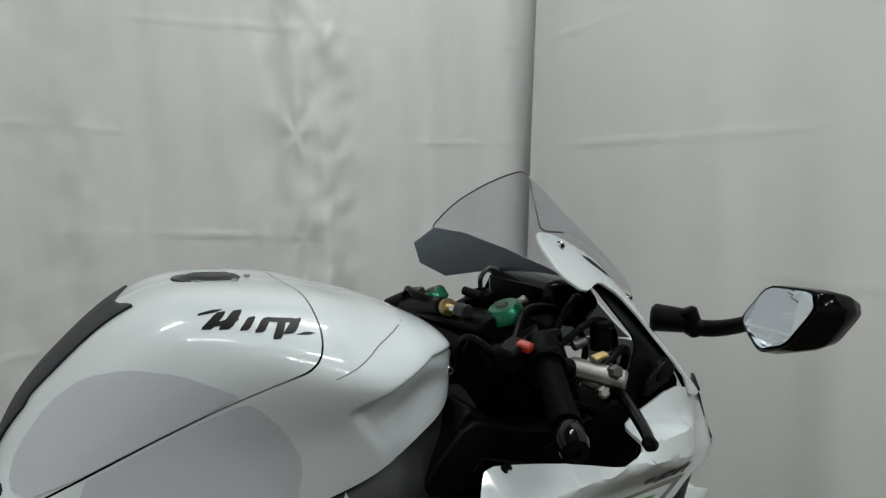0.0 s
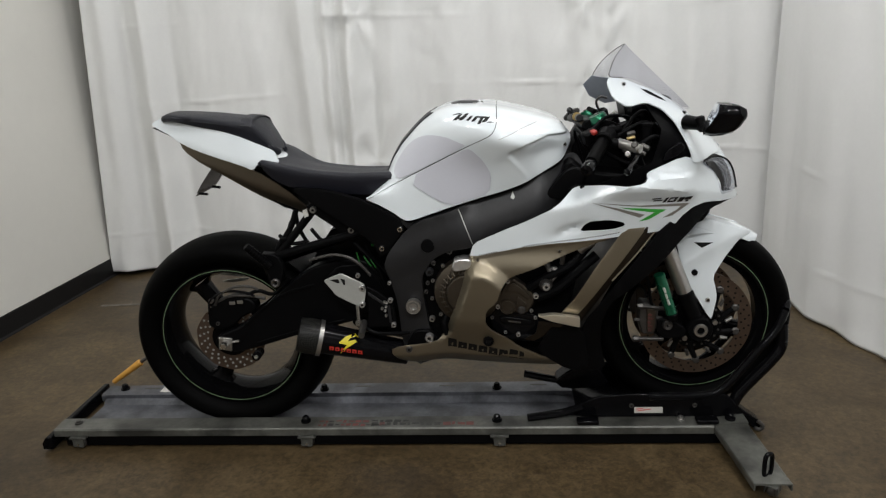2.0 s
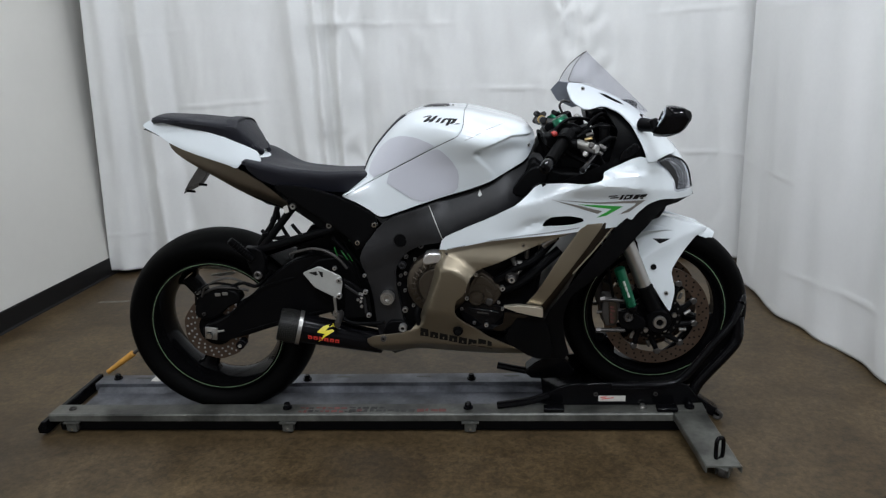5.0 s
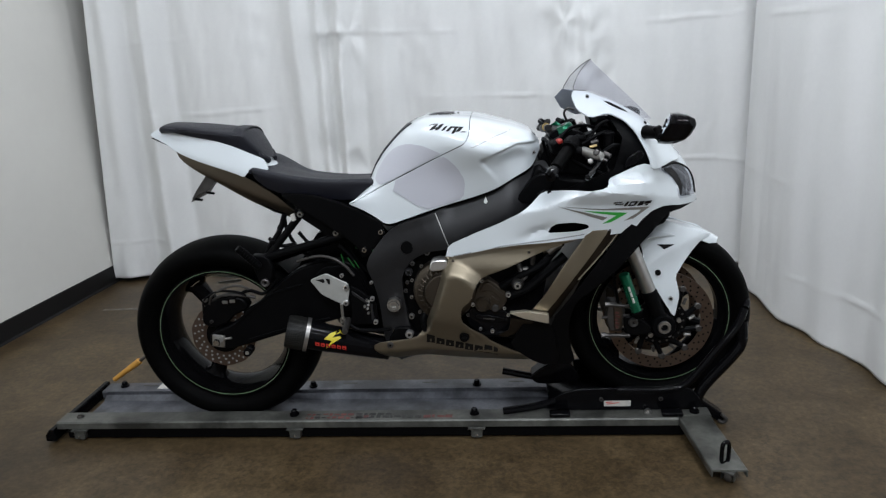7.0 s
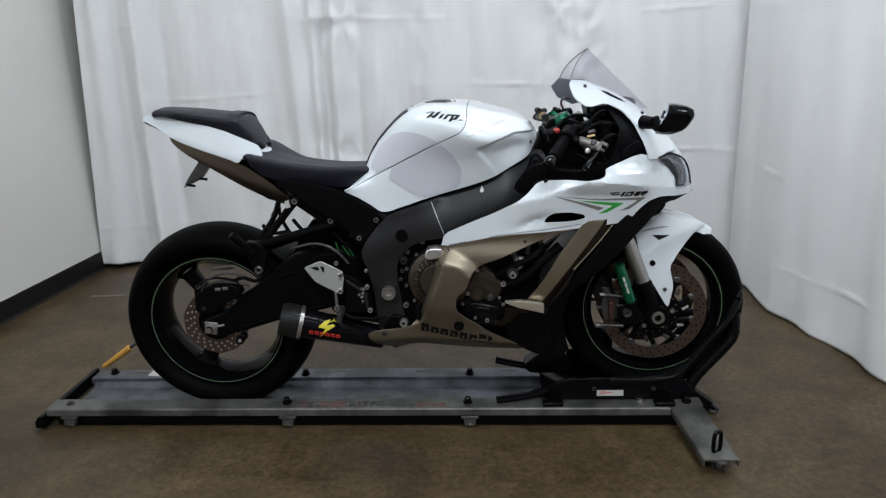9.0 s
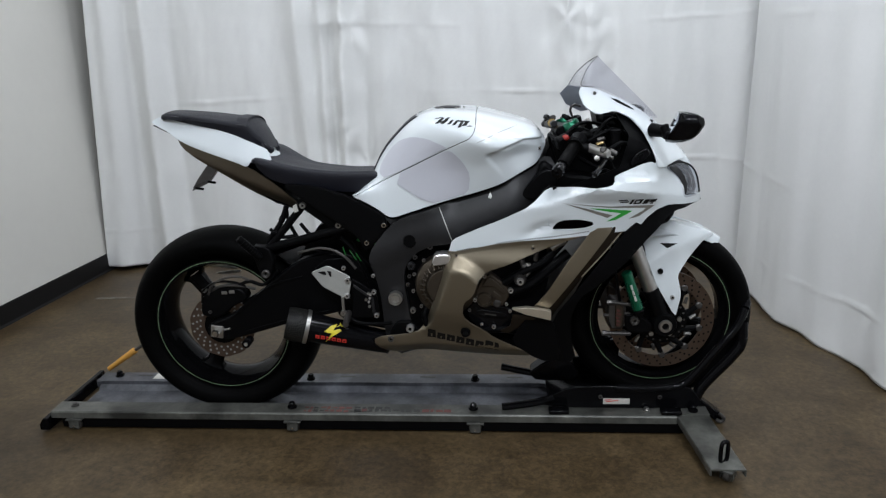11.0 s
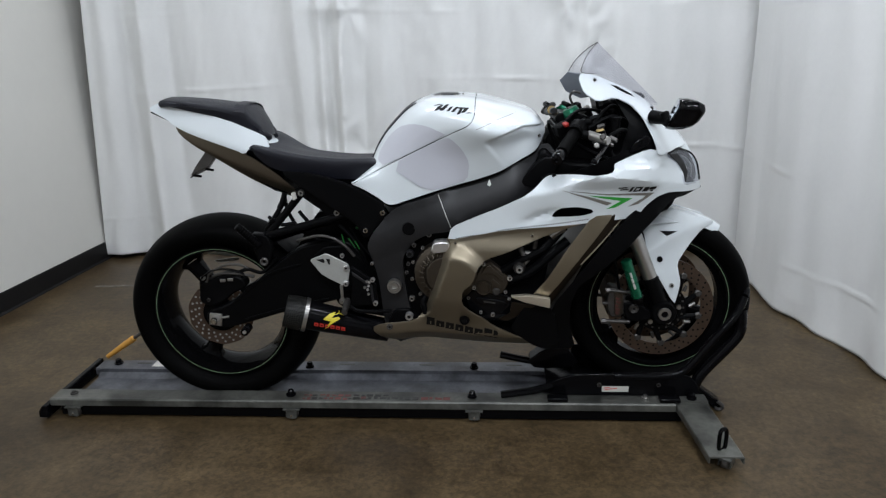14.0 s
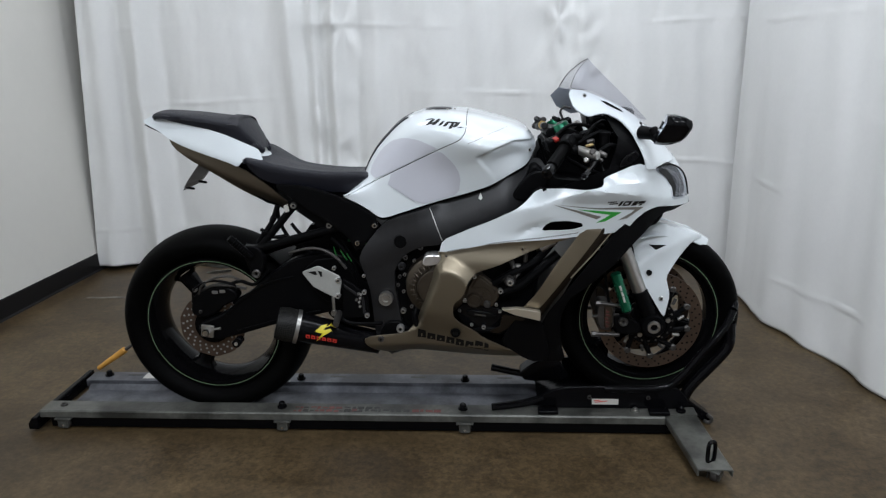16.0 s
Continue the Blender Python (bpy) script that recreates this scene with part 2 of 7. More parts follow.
def spline(pts, n):
    """n points along an open Catmull-Rom curve."""
    p = [Vector(q) for q in pts]
    p = [2 * p[0] - p[1]] + p + [2 * p[-1] - p[-2]]
    out = []
    m = len(p) - 3
    for i in range(n):
        u = i / (n - 1) * m
        k = min(int(u), m - 1)
        f = u - k
        a, b, c, d = p[k], p[k + 1], p[k + 2], p[k + 3]
        out.append(0.5 * (2 * b + (c - a) * f + (2 * a - 5 * b + 4 * c - d) * f * f + (3 * b - a - 3 * c + d) * f ** 3))
    return out


def table(x, xs, ys):
    return float(np.interp(x, xs, ys))


def ease(a, b, x):
    f = min(1.0, max(0.0, (x - a) / (b - a)))
    return f * f * (3 - 2 * f)


def sheet(outline, depth, cell=0.02, holes=(), rounds=2, ratio=0.2, side=-1, creases=()):
    """A curved panel: an outline in side view (x, z), cut into cells, at the distance depth(x, z) from the middle plane."""
    bm = bmesh.new()
    edges = []
    for loop in (outline, *holes):
        loop = chaikin(list(loop), rounds, ratio) if rounds else list(loop)
        vs = [bm.verts.new((x, 0, z)) for x, z in loop]
        edges += [bm.edges.new((vs[i], vs[(i + 1) % len(vs)])) for i in range(len(vs))]
    bmesh.ops.triangle_fill(bm, use_beauty=True, use_dissolve=False, edges=edges, normal=(0, -1, 0))
    xs = [v.co.x for v in bm.verts]
    zs = [v.co.z for v in bm.verts]
    for lo, hi, k in ((min(xs), max(xs), 0), (min(zs), max(zs), 2)):
        n = int((hi - lo) / cell)
        for i in range(1, n + 1):
            co, no = [0, 0, 0], [0, 0, 0]
            co[k], no[k] = lo + (hi - lo) * i / (n + 1), 1
            bmesh.ops.bisect_plane(bm, geom=bm.verts[:] + bm.edges[:] + bm.faces[:], plane_co=co, plane_no=no, dist=0.0004)
    for (xa, za), (xb, zb) in zip(creases, creases[1:]):
        bmesh.ops.bisect_plane(bm, geom=bm.verts[:] + bm.edges[:] + bm.faces[:], plane_co=(xa, 0, za), plane_no=(za - zb, 0, xb - xa), dist=0.0003)
    for v in bm.verts:
        v.co.y = side * depth(v.co.x, v.co.z)
    if creases:
        bmesh.ops.remove_doubles(bm, verts=bm.verts[:], dist=0.0012)
    bmesh.ops.dissolve_degenerate(bm, dist=2e-5, edges=bm.edges[:])
    bmesh.ops.recalc_face_normals(bm, faces=bm.faces[:])
    bm.normal_update()
    if sum(f.normal.y * f.calc_area() for f in bm.faces) * side < 0:
        bmesh.ops.reverse_faces(bm, faces=bm.faces[:])
    return bm


def prism(outline, y0, y1, rounds=1, ratio=0.2, axis="y"):
    """An outline in side view (x, z) with a depth from y0 to y1."""
    pts = chaikin(list(outline), rounds, ratio) if rounds else list(outline)
    bm = bmesh.new()
    vs = [bm.verts.new((x, y0, z)) for x, z in pts]
    f = bm.faces.new(vs)
    r = bmesh.ops.extrude_face_region(bm, geom=[f])
    for v in r["geom"]:
        if isinstance(v, bmesh.types.BMVert):
            v.co.y = y1
    bmesh.ops.recalc_face_normals(bm, faces=bm.faces[:])
    return bm


def grid(rows, closed_u=False, cap=False, flip=False):
    """Quads between rows of points."""
    bm = bmesh.new()
    vs = [[bm.verts.new(p) for p in row] for row in rows]
    m = len(rows[0])
    for i in range(len(rows) - 1):
        for j in range(m if closed_u else m - 1):
            q = (vs[i][j], vs[i][(j + 1) % m], vs[i + 1][(j + 1) % m], vs[i + 1][j])
            try:
                bm.faces.new(q[::-1] if flip else q)
            except ValueError:
                pass
    if cap and closed_u:
        bm.faces.new(vs[0][::-1])
        bm.faces.new(vs[-1])
    return bm


def merge(*bms):
    out = bmesh.new()
    for b in bms:
        me = bpy.data.meshes.new("tmp")
        b.to_mesh(me)
        b.free()
        out.from_mesh(me)
        bpy.data.meshes.remove(me)
    return out


def moved(bm, m):
    bmesh.ops.transform(bm, matrix=m, verts=bm.verts[:])
    return bm


def box(cx, cy, cz, sx, sy, sz, turn=None):
    bm = bmesh.new()
    bmesh.ops.create_cube(bm, size=1, matrix=Matrix.Diagonal((sx, sy, sz, 1)))
    if turn is not None:
        moved(bm, turn)
    return moved(bm, Matrix.Translation((cx, cy, cz)))


def lathe(profile, cx=0.0, cz=0.0, segs=64, closed=True, axis=None, cy=0.0):
    """A profile of (radius, y) turned round the y axis (or round `axis`)."""
    rows = []
    for r, y in profile + ([profile[0]] if closed else []):
        rows.append([(r * math.cos(2 * math.pi * k / segs), y, r * math.sin(2 * math.pi * k / segs)) for k in range(segs)])
    bm = grid(rows, closed_u=True)
    bmesh.ops.remove_doubles(bm, verts=bm.verts[:], dist=1e-6)
    bmesh.ops.recalc_face_normals(bm, faces=bm.faces[:])
    m = Matrix.Translation((cx, cy, cz))
    if axis is not None:
        m = m @ Vector((0, 1, 0)).rotation_difference(Vector(axis)).to_matrix().to_4x4()
    return moved(bm, m)


def rod(a, b, r0, r1=None, segs=20, bevel=0.0):
    """A straight round bar from a to b."""
    a, b = Vector(a), Vector(b)
    r1 = r0 if r1 is None else r1
    n = (b - a).length
    e = min(bevel, r0 * 0.5, r1 * 0.5)
    prof = [(0, 0), (r0 - e, 0), (r0, e), (r1, n - e), (r1 - e, n), (0, n)]
    return lathe(prof, a.x, a.z, segs, closed=False, axis=(b - a), cy=a.y)


def tube(pts, r, segs=10, n=0, taper=None):
    """A bent round bar along points."""
    path = spline(pts, n or max(8, 6 * len(pts)))
    rows = []
    up = Vector((0, 0, 1))
    for i, p in enumerate(path):
        d = (path[min(i + 1, len(path) - 1)] - path[max(i - 1, 0)]).normalized()
        s = d.cross(up)
        if s.length < 0.05:
            s = d.cross(Vector((1, 0, 0)))
        s.normalize()
        t = s.cross(d)
        rr = r if taper is None else r + (taper - r) * i / (len(path) - 1)
        rows.append([p + rr * (math.cos(2 * math.pi * k / segs) * s + math.sin(2 * math.pi * k / segs) * t) for k in range(segs)])
    bm = grid(rows, closed_u=True, cap=True)
    bmesh.ops.recalc_face_normals(bm, faces=bm.faces[:])
    return bm


def bolt_mesh(r=0.007, h=0.006, socket=True):
    prof = [(0, -h), (r, -h), (r, h * 0.5), (r * 0.8, h), (r * 0.5, h)]
    prof += [(r * 0.45, h * 0.3), (0, h * 0.3)] if socket else [(0, h)]
    bm = lathe(prof, segs=12, closed=False)
    return moved(bm, pose(0, 0, 0, 0, 0, 180))


def surface_tree(*obs):
    from mathutils.bvhtree import BVHTree
    verts, faces = [], []
    for ob in obs:
        k = len(verts)
        verts += [ob.matrix_world @ v.co for v in ob.data.vertices]
        faces += [[k + i for i in p.vertices] for p in ob.data.polygons]
    return BVHTree.FromPolygons(verts, faces)


def on_side(tree, x, z, miss=-0.2):
    hit = tree.ray_cast(Vector((x, -2, z)), Vector((0, 1, 0)))
    return hit[0].y if hit[0] is not None else miss


def decal(name, outline, tree, mat, parent, lift=0.0012, cell=0.012, rounds=1, ratio=0.2, label="", holes=(), miss=-0.2):
    """A thin film that follows the surface below it."""
    bm = sheet(outline, lambda x, z: -on_side(tree, x, z, miss) + lift, cell, holes, rounds, ratio)
    return part(name, bm, mat, parent, label)


def put_bolt(x, z, y, parent, mat, r=0.007, name="bolt", normal=None):
    ob = part(name, moved(bolt_mesh(r, r * 0.8), Matrix.Translation((x, y, z))), mat, parent)
    if r >= 0.005:
        k = r * 0.8
        # A black disc in the recess paints in the shade of the socket.
        part("socket", moved(lathe([(0, 0), (r * 0.44, 0), (r * 0.44, 0.001), (0, 0.001)], 0, 0, 6, closed=False), Matrix.Translation((x, y - k * 0.62, z))), BLACKGRAPHIC, ob)
    return ob


FAR_DROP = 0.12        # the machine leans a little away, so its far side sits lower


def leaned(bm):
    for v in bm.verts:
        v.co.z -= FAR_DROP * max(0.0, v.co.y)
    return bm


def mirrored(ob, parent):
    """The same panel on the other side of the middle plane."""
    bm = bmesh.new()
    bm.from_mesh(ob.data)
    for v in bm.verts:
        v.co.y = -v.co.y
        v.co.z -= FAR_DROP * max(0.0, v.co.y)
    bmesh.ops.reverse_faces(bm, faces=bm.faces[:])
    solid = max([m.thickness for m in ob.modifiers if m.type == "SOLIDIFY"] or [0])
    return part(ob.name.split(".")[0], bm, ob.data.materials[0], parent, solid=solid)


# ---------------------------------------------------------------- the room
X0, X1, Y0, Y1, ZC = -1.40, 4.6, -4.8, 2.05, 3.4

part("floor", box((X0 + X1) / 2 - 0.2, (Y0 + Y1) / 2, -0.05, X1 - X0 + 1.2, Y1 - Y0 + 0.4, 0.1), CONCRETE, label="").name = "floor"
tagged(bpy.data.objects["floor"], "brown stained sealed concrete floor", "floor", kind="structure")


def wall(name, a, b, h=ZC, t=0.12, mat=WALLPAINT, label="", out=1):
    """A wall from a to b in plan, with its thickness on the outer side."""
    a, b = Vector((*a, 0)), Vector((*b, 0))
    d = (b - a).normalized()
    n = Vector((-d.y, d.x, 0)) * t * out
    bm = bmesh.new()
    base = [a, b, b + n, a + n]
    vs = [bm.verts.new(p) for p in base]
    f = bm.faces.new(vs)
    r = bmesh.ops.extrude_face_region(bm, geom=[f])
    for v in r["geom"]:
        if isinstance(v, bmesh.types.BMVert):
            v.co.z = h
    bmesh.ops.recalc_face_normals(bm, faces=bm.faces[:])
    return tagged(part(name, bm, mat, smooth=False), label or "off-white painted wall", "wall", kind="structure")


def left_wall_x(y):
    return -1.40 + 0.075 * (y - 0.85)


wall("wall_west", (left_wall_x(Y0), Y0), (left_wall_x(Y1), Y1), label="plain off-white painted wall with black baseboard", out=1)
wall("wall_north", (left_wall_x(Y1), Y1), (X1, Y1), out=1)
# Unseen east and south walls, added pale to bounce light onto the bike.
wall("wall_east", (X1, Y1), (X1, Y0), out=1, mat=DIM, label="unseen pale wall that bounces light")
wall("wall_south", (X1, Y0), (left_wall_x(Y0), Y0), out=1, mat=DIM, label="unseen pale wall that bounces light")
# Unseen ceiling, grey to hold back bounced light.
tagged(part("ceiling", box((X0 + X1) / 2 - 0.2, (Y0 + Y1) / 2, ZC + 0.06, X1 - X0 + 1.2, Y1 - Y0 + 0.4, 0.1), SKIRT), "grey ceiling board", "ceiling", kind="structure")

# baseboard: a black strip with a small toe, standing 8 mm off the wall
bb = []
for y in (Y0, Y1):
    xw = left_wall_x(y)
    bb.append([(xw + 0.001, y, 0.001), (xw + 0.018, y, 0.001), (xw + 0.010, y, 0.012), (xw + 0.008, y, 0.098), (xw + 0.006, y, 0.102), (xw + 0.001, y, 0.102)])
bmb = grid(bb, closed_u=True, cap=True)
bmesh.ops.recalc_face_normals(bmb, faces=bmb.faces[:])
tagged(part("baseboard", bmb, BASE, smooth=False), "black rubber baseboard along the wall", "baseboard", kind="structure")


def lamp_fixture(x, y):
    th = empty("ceiling_light", "white ceiling light with a lit diffuser", "ceiling light", "ceiling lights")
    body = box(x, y, LAMP_Z + 0.055, 1.10, 0.20, 0.085)
    part("housing", body, SKIRT, th, bevel=0.004)
    part("diffuser", box(x, y, LAMP_Z + 0.004, 1.00, 0.11, 0.012), DIFFUSER, th, bevel=0.003)
    return th


for lx, ly, lp in LAMPS:
    lamp_fixture(lx, ly)


def crease(u, z, k):
    """Small folds left in the cloth from its packing: crossed dents along level lines."""
    d = 0.0
    for i, zc in enumerate((0.22, 0.59, 0.96, 1.33, 1.70, 2.07, 2.44)):
        zz = zc + 0.022 * math.sin(u * 1.9 + i * 1.7 + k)
        w = 0.5 + 0.5 * math.sin(u * (2.9 + 0.4 * i) + 2.1 * i + k)
        d += 0.0085 * max(0.0, w - 0.10) * math.exp(-((z - zz) / 0.007) ** 2) * (0.6 + 0.8 * noise.noise(Vector((u * 4, i * 3.1, k))))
    return d


def cloth(name, path, top, hem, folds, seed, label, nz=240, nu=800, shear=0.0, crush=1.0, crumples=(), pinches=()):
    """A hanging curtain along a plan line: folds (place, width, depth), packing creases and a sewn hem."""
    line = spline([(x, y, 0) for x, y in path], nu)
    length = [0.0]
    for a, b in zip(line, line[1:]):
        length.append(length[-1] + (b - a).length)
    rows = []
    for j in range(nz + 1):
        v = j / nz
        z = hem + (top - hem) * v
        row = []
        for i, p in enumerate(line):
            a, b = line[max(i - 1, 0)], line[min(i + 1, nu - 1)]
            d = (b - a).normalized()
            n = Vector((d.y, -d.x, 0))
            s = length[i]
            off = 0.0
            for c, w, h in folds:
                g = (s - c - 0.02 * math.sin(z * 1.3 + c * 7)) / w
                off += 1.25 * h * math.exp(-g * g) * (0.75 + 0.25 * math.sin(z * 1.1 + c * 5))
            off += 0.006 * math.sin(s * 9 + 0.6 * math.sin(z * 2 + s)) + 0.003 * math.sin(s * 21 + z * 0.8)
            off += crush * 0.012 * noise.noise(Vector((s * 3.0, z * 0.7, seed)))
            off += crush * 0.040 * noise.noise(Vector((s * 4.0 + 0.25 * z, z * 0.25, seed + 3)))
            off += crush * 0.011 * noise.noise(Vector((s * 10 + z * 0.9, z * 0.8, seed + 5)))
            off += crush * 0.0022 * noise.noise(Vector((s * 22 - z * 4, z * 11, seed + 7)))
            for c, w, h in crumples:
                g = (s - c - 0.03 * math.sin(z * 2.1)) / w
                if abs(g) < 2.5:
                    q = noise.noise(Vector((s * 7 + z * 2.0, z * 5.0 - s * 2, seed + 21))) + 0.6 * noise.noise(Vector((s * 15 - z * 5, z * 12 + s * 3, seed + 23)))
                    off += h * math.exp(-g * g) * q
            for c, zp, h, n_f, ph in pinches:
                ds, dz = (s - c) * 1.5, (z - zp) * 0.75
                r = math.hypot(ds, dz)
                if 1e-4 < r < 0.6:
                    off += h * r * math.exp(-r / 0.11) * math.cos(n_f * math.atan2(dz, ds) + ph)
            off += crease(s, z, seed) * (0.45 + 0.55 * crush)
            if v < 0.03:
                off += 0.004 * math.sin(s * 14) * (1 - v / 0.03)
            zz = z + (0.004 * math.sin(s * 6 + seed) + 0.003 * math.sin(s * 17)) * (1 - v) ** 8
            row.append(p + n * off + Vector((shear * z * max(0.0, 1 - s / 0.7), 0, zz)))
        rows.append(row)
    ob = part(name, grid(rows), CURTAIN, smooth=True, angle=180, solid=0.0015)
    return tagged(ob, label, "curtain")


CR0, CR1 = 1.42, 2.74
cloth("curtain", [(-1.345, 1.575), (-0.6, 1.66), (0.4, 1.68), (1.4, 1.67), (1.95, 1.65), (2.3, 1.61), (2.6, 1.60)], 2.9, 0.022,
      [(0.10, 0.06, 0.03), (0.24, 0.05, -0.03), (0.38, 0.05, 0.055), (0.50, 0.05, -0.03), (0.80, 0.11, 0.05), (1.05, 0.07, -0.03), (1.24, 0.05, 0.045), (1.36, 0.035, 0.05), (1.47, 0.04, 0.06), (1.57, 0.04, -0.03), (1.68, 0.05, 0.03), (2.0, 0.14, 0.03), (2.35, 0.10, -0.025), (2.62, 0.06, 0.035), (2.74, 0.05, 0.045), (2.90, 0.06, -0.025), (3.12, 0.10, 0.012)],
      1.0, "white cloth backdrop curtain hanging in folds behind the motorcycle", shear=0.075, crumples=[(CR0, 0.15, 0.017), (CR0 - 0.42, 0.14, 0.005), (CR0 + 0.45, 0.16, 0.006), (CR1, 0.17, 0.015)],
      pinches=[(c + 0.03 * math.sin(5 * k + c), z0 + 0.37 * k, 0.085 + 0.05 * math.sin(3 * k + c), n_f, 1.3 * k + c) for c, n_f in ((CR0, 3), (CR0 + 0.11, 5), (CR1, 3), (CR1 - 0.10, 5), (0.36, 3)) for z0 in (0.59,) for k in range(5)])
cloth("curtain", [(2.188, 1.47), (2.150, 1.28), (2.132, 1.12), (2.130, 1.0), (2.17, 0.75), (2.24, 0.45), (2.31, 0.15), (2.40, -0.4), (2.5, -1.2), (2.55, -2.2)], 2.9, 0.009,
      [(0.40, 0.10, -0.010), (0.72, 0.08, 0.018), (1.02, 0.07, -0.015), (1.3, 0.10, 0.025), (1.9, 0.12, 0.03), (2.4, 0.15, 0.03), (3.0, 0.15, 0.04)],
      5.0, "white cloth side curtain hanging to the floor", crush=0.35)

# curtain rails close to the ceiling
for pts in ([(-1.30, 1.60, 2.93), (2.6, 1.52, 2.93)], [(2.16, 1.25, 2.93), (2.55, -2.25, 2.93)]):
    th = empty("curtain_rail", "grey metal curtain rail hung from the ceiling", "curtain rail")
    part("rail", rod(pts[0], pts[1], 0.014), STEEL, th)
    for f in (0.05, 0.5, 0.95):
        q = Vector(pts[0]).lerp(Vector(pts[1]), f)
        part("hanger", rod(q, (q.x, q.y, ZC + 0.02), 0.006), STEEL, th)

# ---------------------------------------------------------------- the dolly
DX0, DX1 = -0.60, 1.56
RZ, RZF = 0.070, 0.047           # tops of the near and the far rail


def channel(x0, x1, y0, y1, z0, z1, t=0.004, lip=0.012):
    """A folded steel rail: flat top with turned-down edges."""
    prof = [(y0, z0), (y0, z1 - 0.004), (y0 + 0.004, z1), (y1 - 0.004, z1), (y1, z1 - 0.004), (y1, z0), (y1 - t, z0), (y1 - t, z1 - t), (y0 + t, z1 - t), (y0 + t, z0)]
    rows = [[(x, y, z) for y, z in prof] for x in (x0, x0 + 0.003, x1 - 0.003, x1)]
    bm = grid(rows, closed_u=True, cap=True)
    bmesh.ops.recalc_face_normals(bm, faces=bm.faces[:])
    return bm


dolly = empty("motorcycle_dolly", "grey worn steel motorcycle dolly on small castors", "dolly")
part("rail", channel(DX0, 1.486, -0.172, -0.099, 0.045, RZ), PAINTSTEEL, dolly, "grey painted rail with worn print", angle=30)
part("rail", channel(DX0 + 0.01, DX1, 0.098, 0.172, 0.022, RZF), GALV, dolly, angle=30)
# the tray between the rails, with sloping sides and a rolled lip
tray = [(-0.0985, RZ - 0.010), (-0.094, RZ - 0.010), (-0.088, 0.021), (0.070, 0.021), (0.090, RZF - 0.010), (0.0915, RZF + 0.003), (0.0965, RZF + 0.003), (0.0965, RZF - 0.004), (0.093, RZF - 0.012), (0.073, 0.016), (-0.091, 0.016), (-0.0985, RZ - 0.018)]
rows = [[(x, y, z) for y, z in tray] for x in (DX0 + 0.03, DX1 - 0.01)]
bmt = grid(rows, closed_u=True, cap=True)
bmesh.ops.recalc_face_normals(bmt, faces=bmt.faces[:])
part("tray", bmt, GALV, dolly, "worn galvanised tray with dark scuffs", angle=30)
# black bars added under the rails in place of the shadow there
for yy, zt in ((-0.137, 0.042), (0.135, 0.020)):
    part("under_rail_shade", box((DX0 + DX1) / 2, yy, (zt + 0.007) / 2, DX1 - DX0 - 0.06, 0.050, zt - 0.007), BLACK, dolly, "black bar standing in for shade under the rail", smooth=False)

# end bar at the tail
part("end_bar", prism([(DX0 - 0.036, 0.008), (DX0 - 0.036, 0.030), (DX0 - 0.020, 0.052), (DX0 - 0.002, 0.052), (DX0 - 0.002, 0.008)], -0.190, 0.178, 0), POWDER, dolly, "black steel end bar", smooth=False, bevel=0.003)
part("end_bar", box(1.555, 0.01, 0.032, 0.080, 0.27, 0.036), POWDER, dolly, smooth=False, bevel=0.004)
part("end_plate", box(1.540, -0.126, RZ - 0.003, 0.106, 0.052, 0.005), PAINTSTEEL, dolly, "grey end plate of the rail", smooth=False, bevel=0.001)

# outrigger plate that swings out at the front
prof_rows = []
for f in (0.0, 1.0):
    a = Vector((1.488, -0.150, 0)).lerp(Vector((1.519, -0.424, 0)), f)
    b = Vector((1.592, -0.150, 0)).lerp(Vector((1.620, -0.424, 0)), f)
    d = (b - a).normalized()
    zt = 0.066 - 0.018 * f
    prof_rows.append([(*(a).xy, zt - 0.022), (*(a).xy, zt - 0.003), (*(a + d * 0.003).xy, zt), (*(b - d * 0.003).xy, zt), (*(b).xy, zt - 0.003), (*(b).xy, zt - 0.022), (*(b - d * 0.004).xy, zt - 0.022), (*(b - d * 0.004).xy, zt - 0.005), (*(a + d * 0.004).xy, zt - 0.005), (*(a + d * 0.004).xy, zt - 0.022)])
bmo = grid(prof_rows, closed_u=True, cap=True)
bmesh.ops.recalc_face_normals(bmo, faces=bmo.faces[:])
part("outrigger", bmo, PAINTSTEEL, dolly, "grey steel outrigger plate", angle=30)


def ring_loop(x, y, z, w, h, r, turn=0):
    """An upright oblong steel loop."""
    pts = []
    for k in range(28):
        a = 2 * math.pi * k / 28
        px = w * math.copysign(abs(math.cos(a)) ** 0.6, math.cos(a))
        pz = h * math.copysign(abs(math.sin(a)) ** 0.6, math.sin(a))
        pts.append((px, 0, pz + h))
    rows = []
    n = len(pts)
    for i in range(n):
        p = Vector(pts[i])
        d = (Vector(pts[(i + 1) % n]) - Vector(pts[i - 1])).normalized()
        s = Vector((0, 1, 0))
        t = d.cross(s)
        rows.append([p + r * (math.cos(2 * math.pi * k / 8) * s + math.sin(2 * math.pi * k / 8) * t) for k in range(8)])
    rows.append(rows[0])
    bm = grid(rows, closed_u=True)
    bmesh.ops.remove_doubles(bm, verts=bm.verts[:], dist=1e-6)
    bmesh.ops.recalc_face_normals(bm, faces=bm.faces[:])
    return moved(bm, pose(x, y, z, 0, 0, turn))


part("tie_down_loop", ring_loop(1.566, -0.385, 0.046, 0.0135, 0.034, 0.0060, 28), POWDER, dolly, "black tie-down loop")


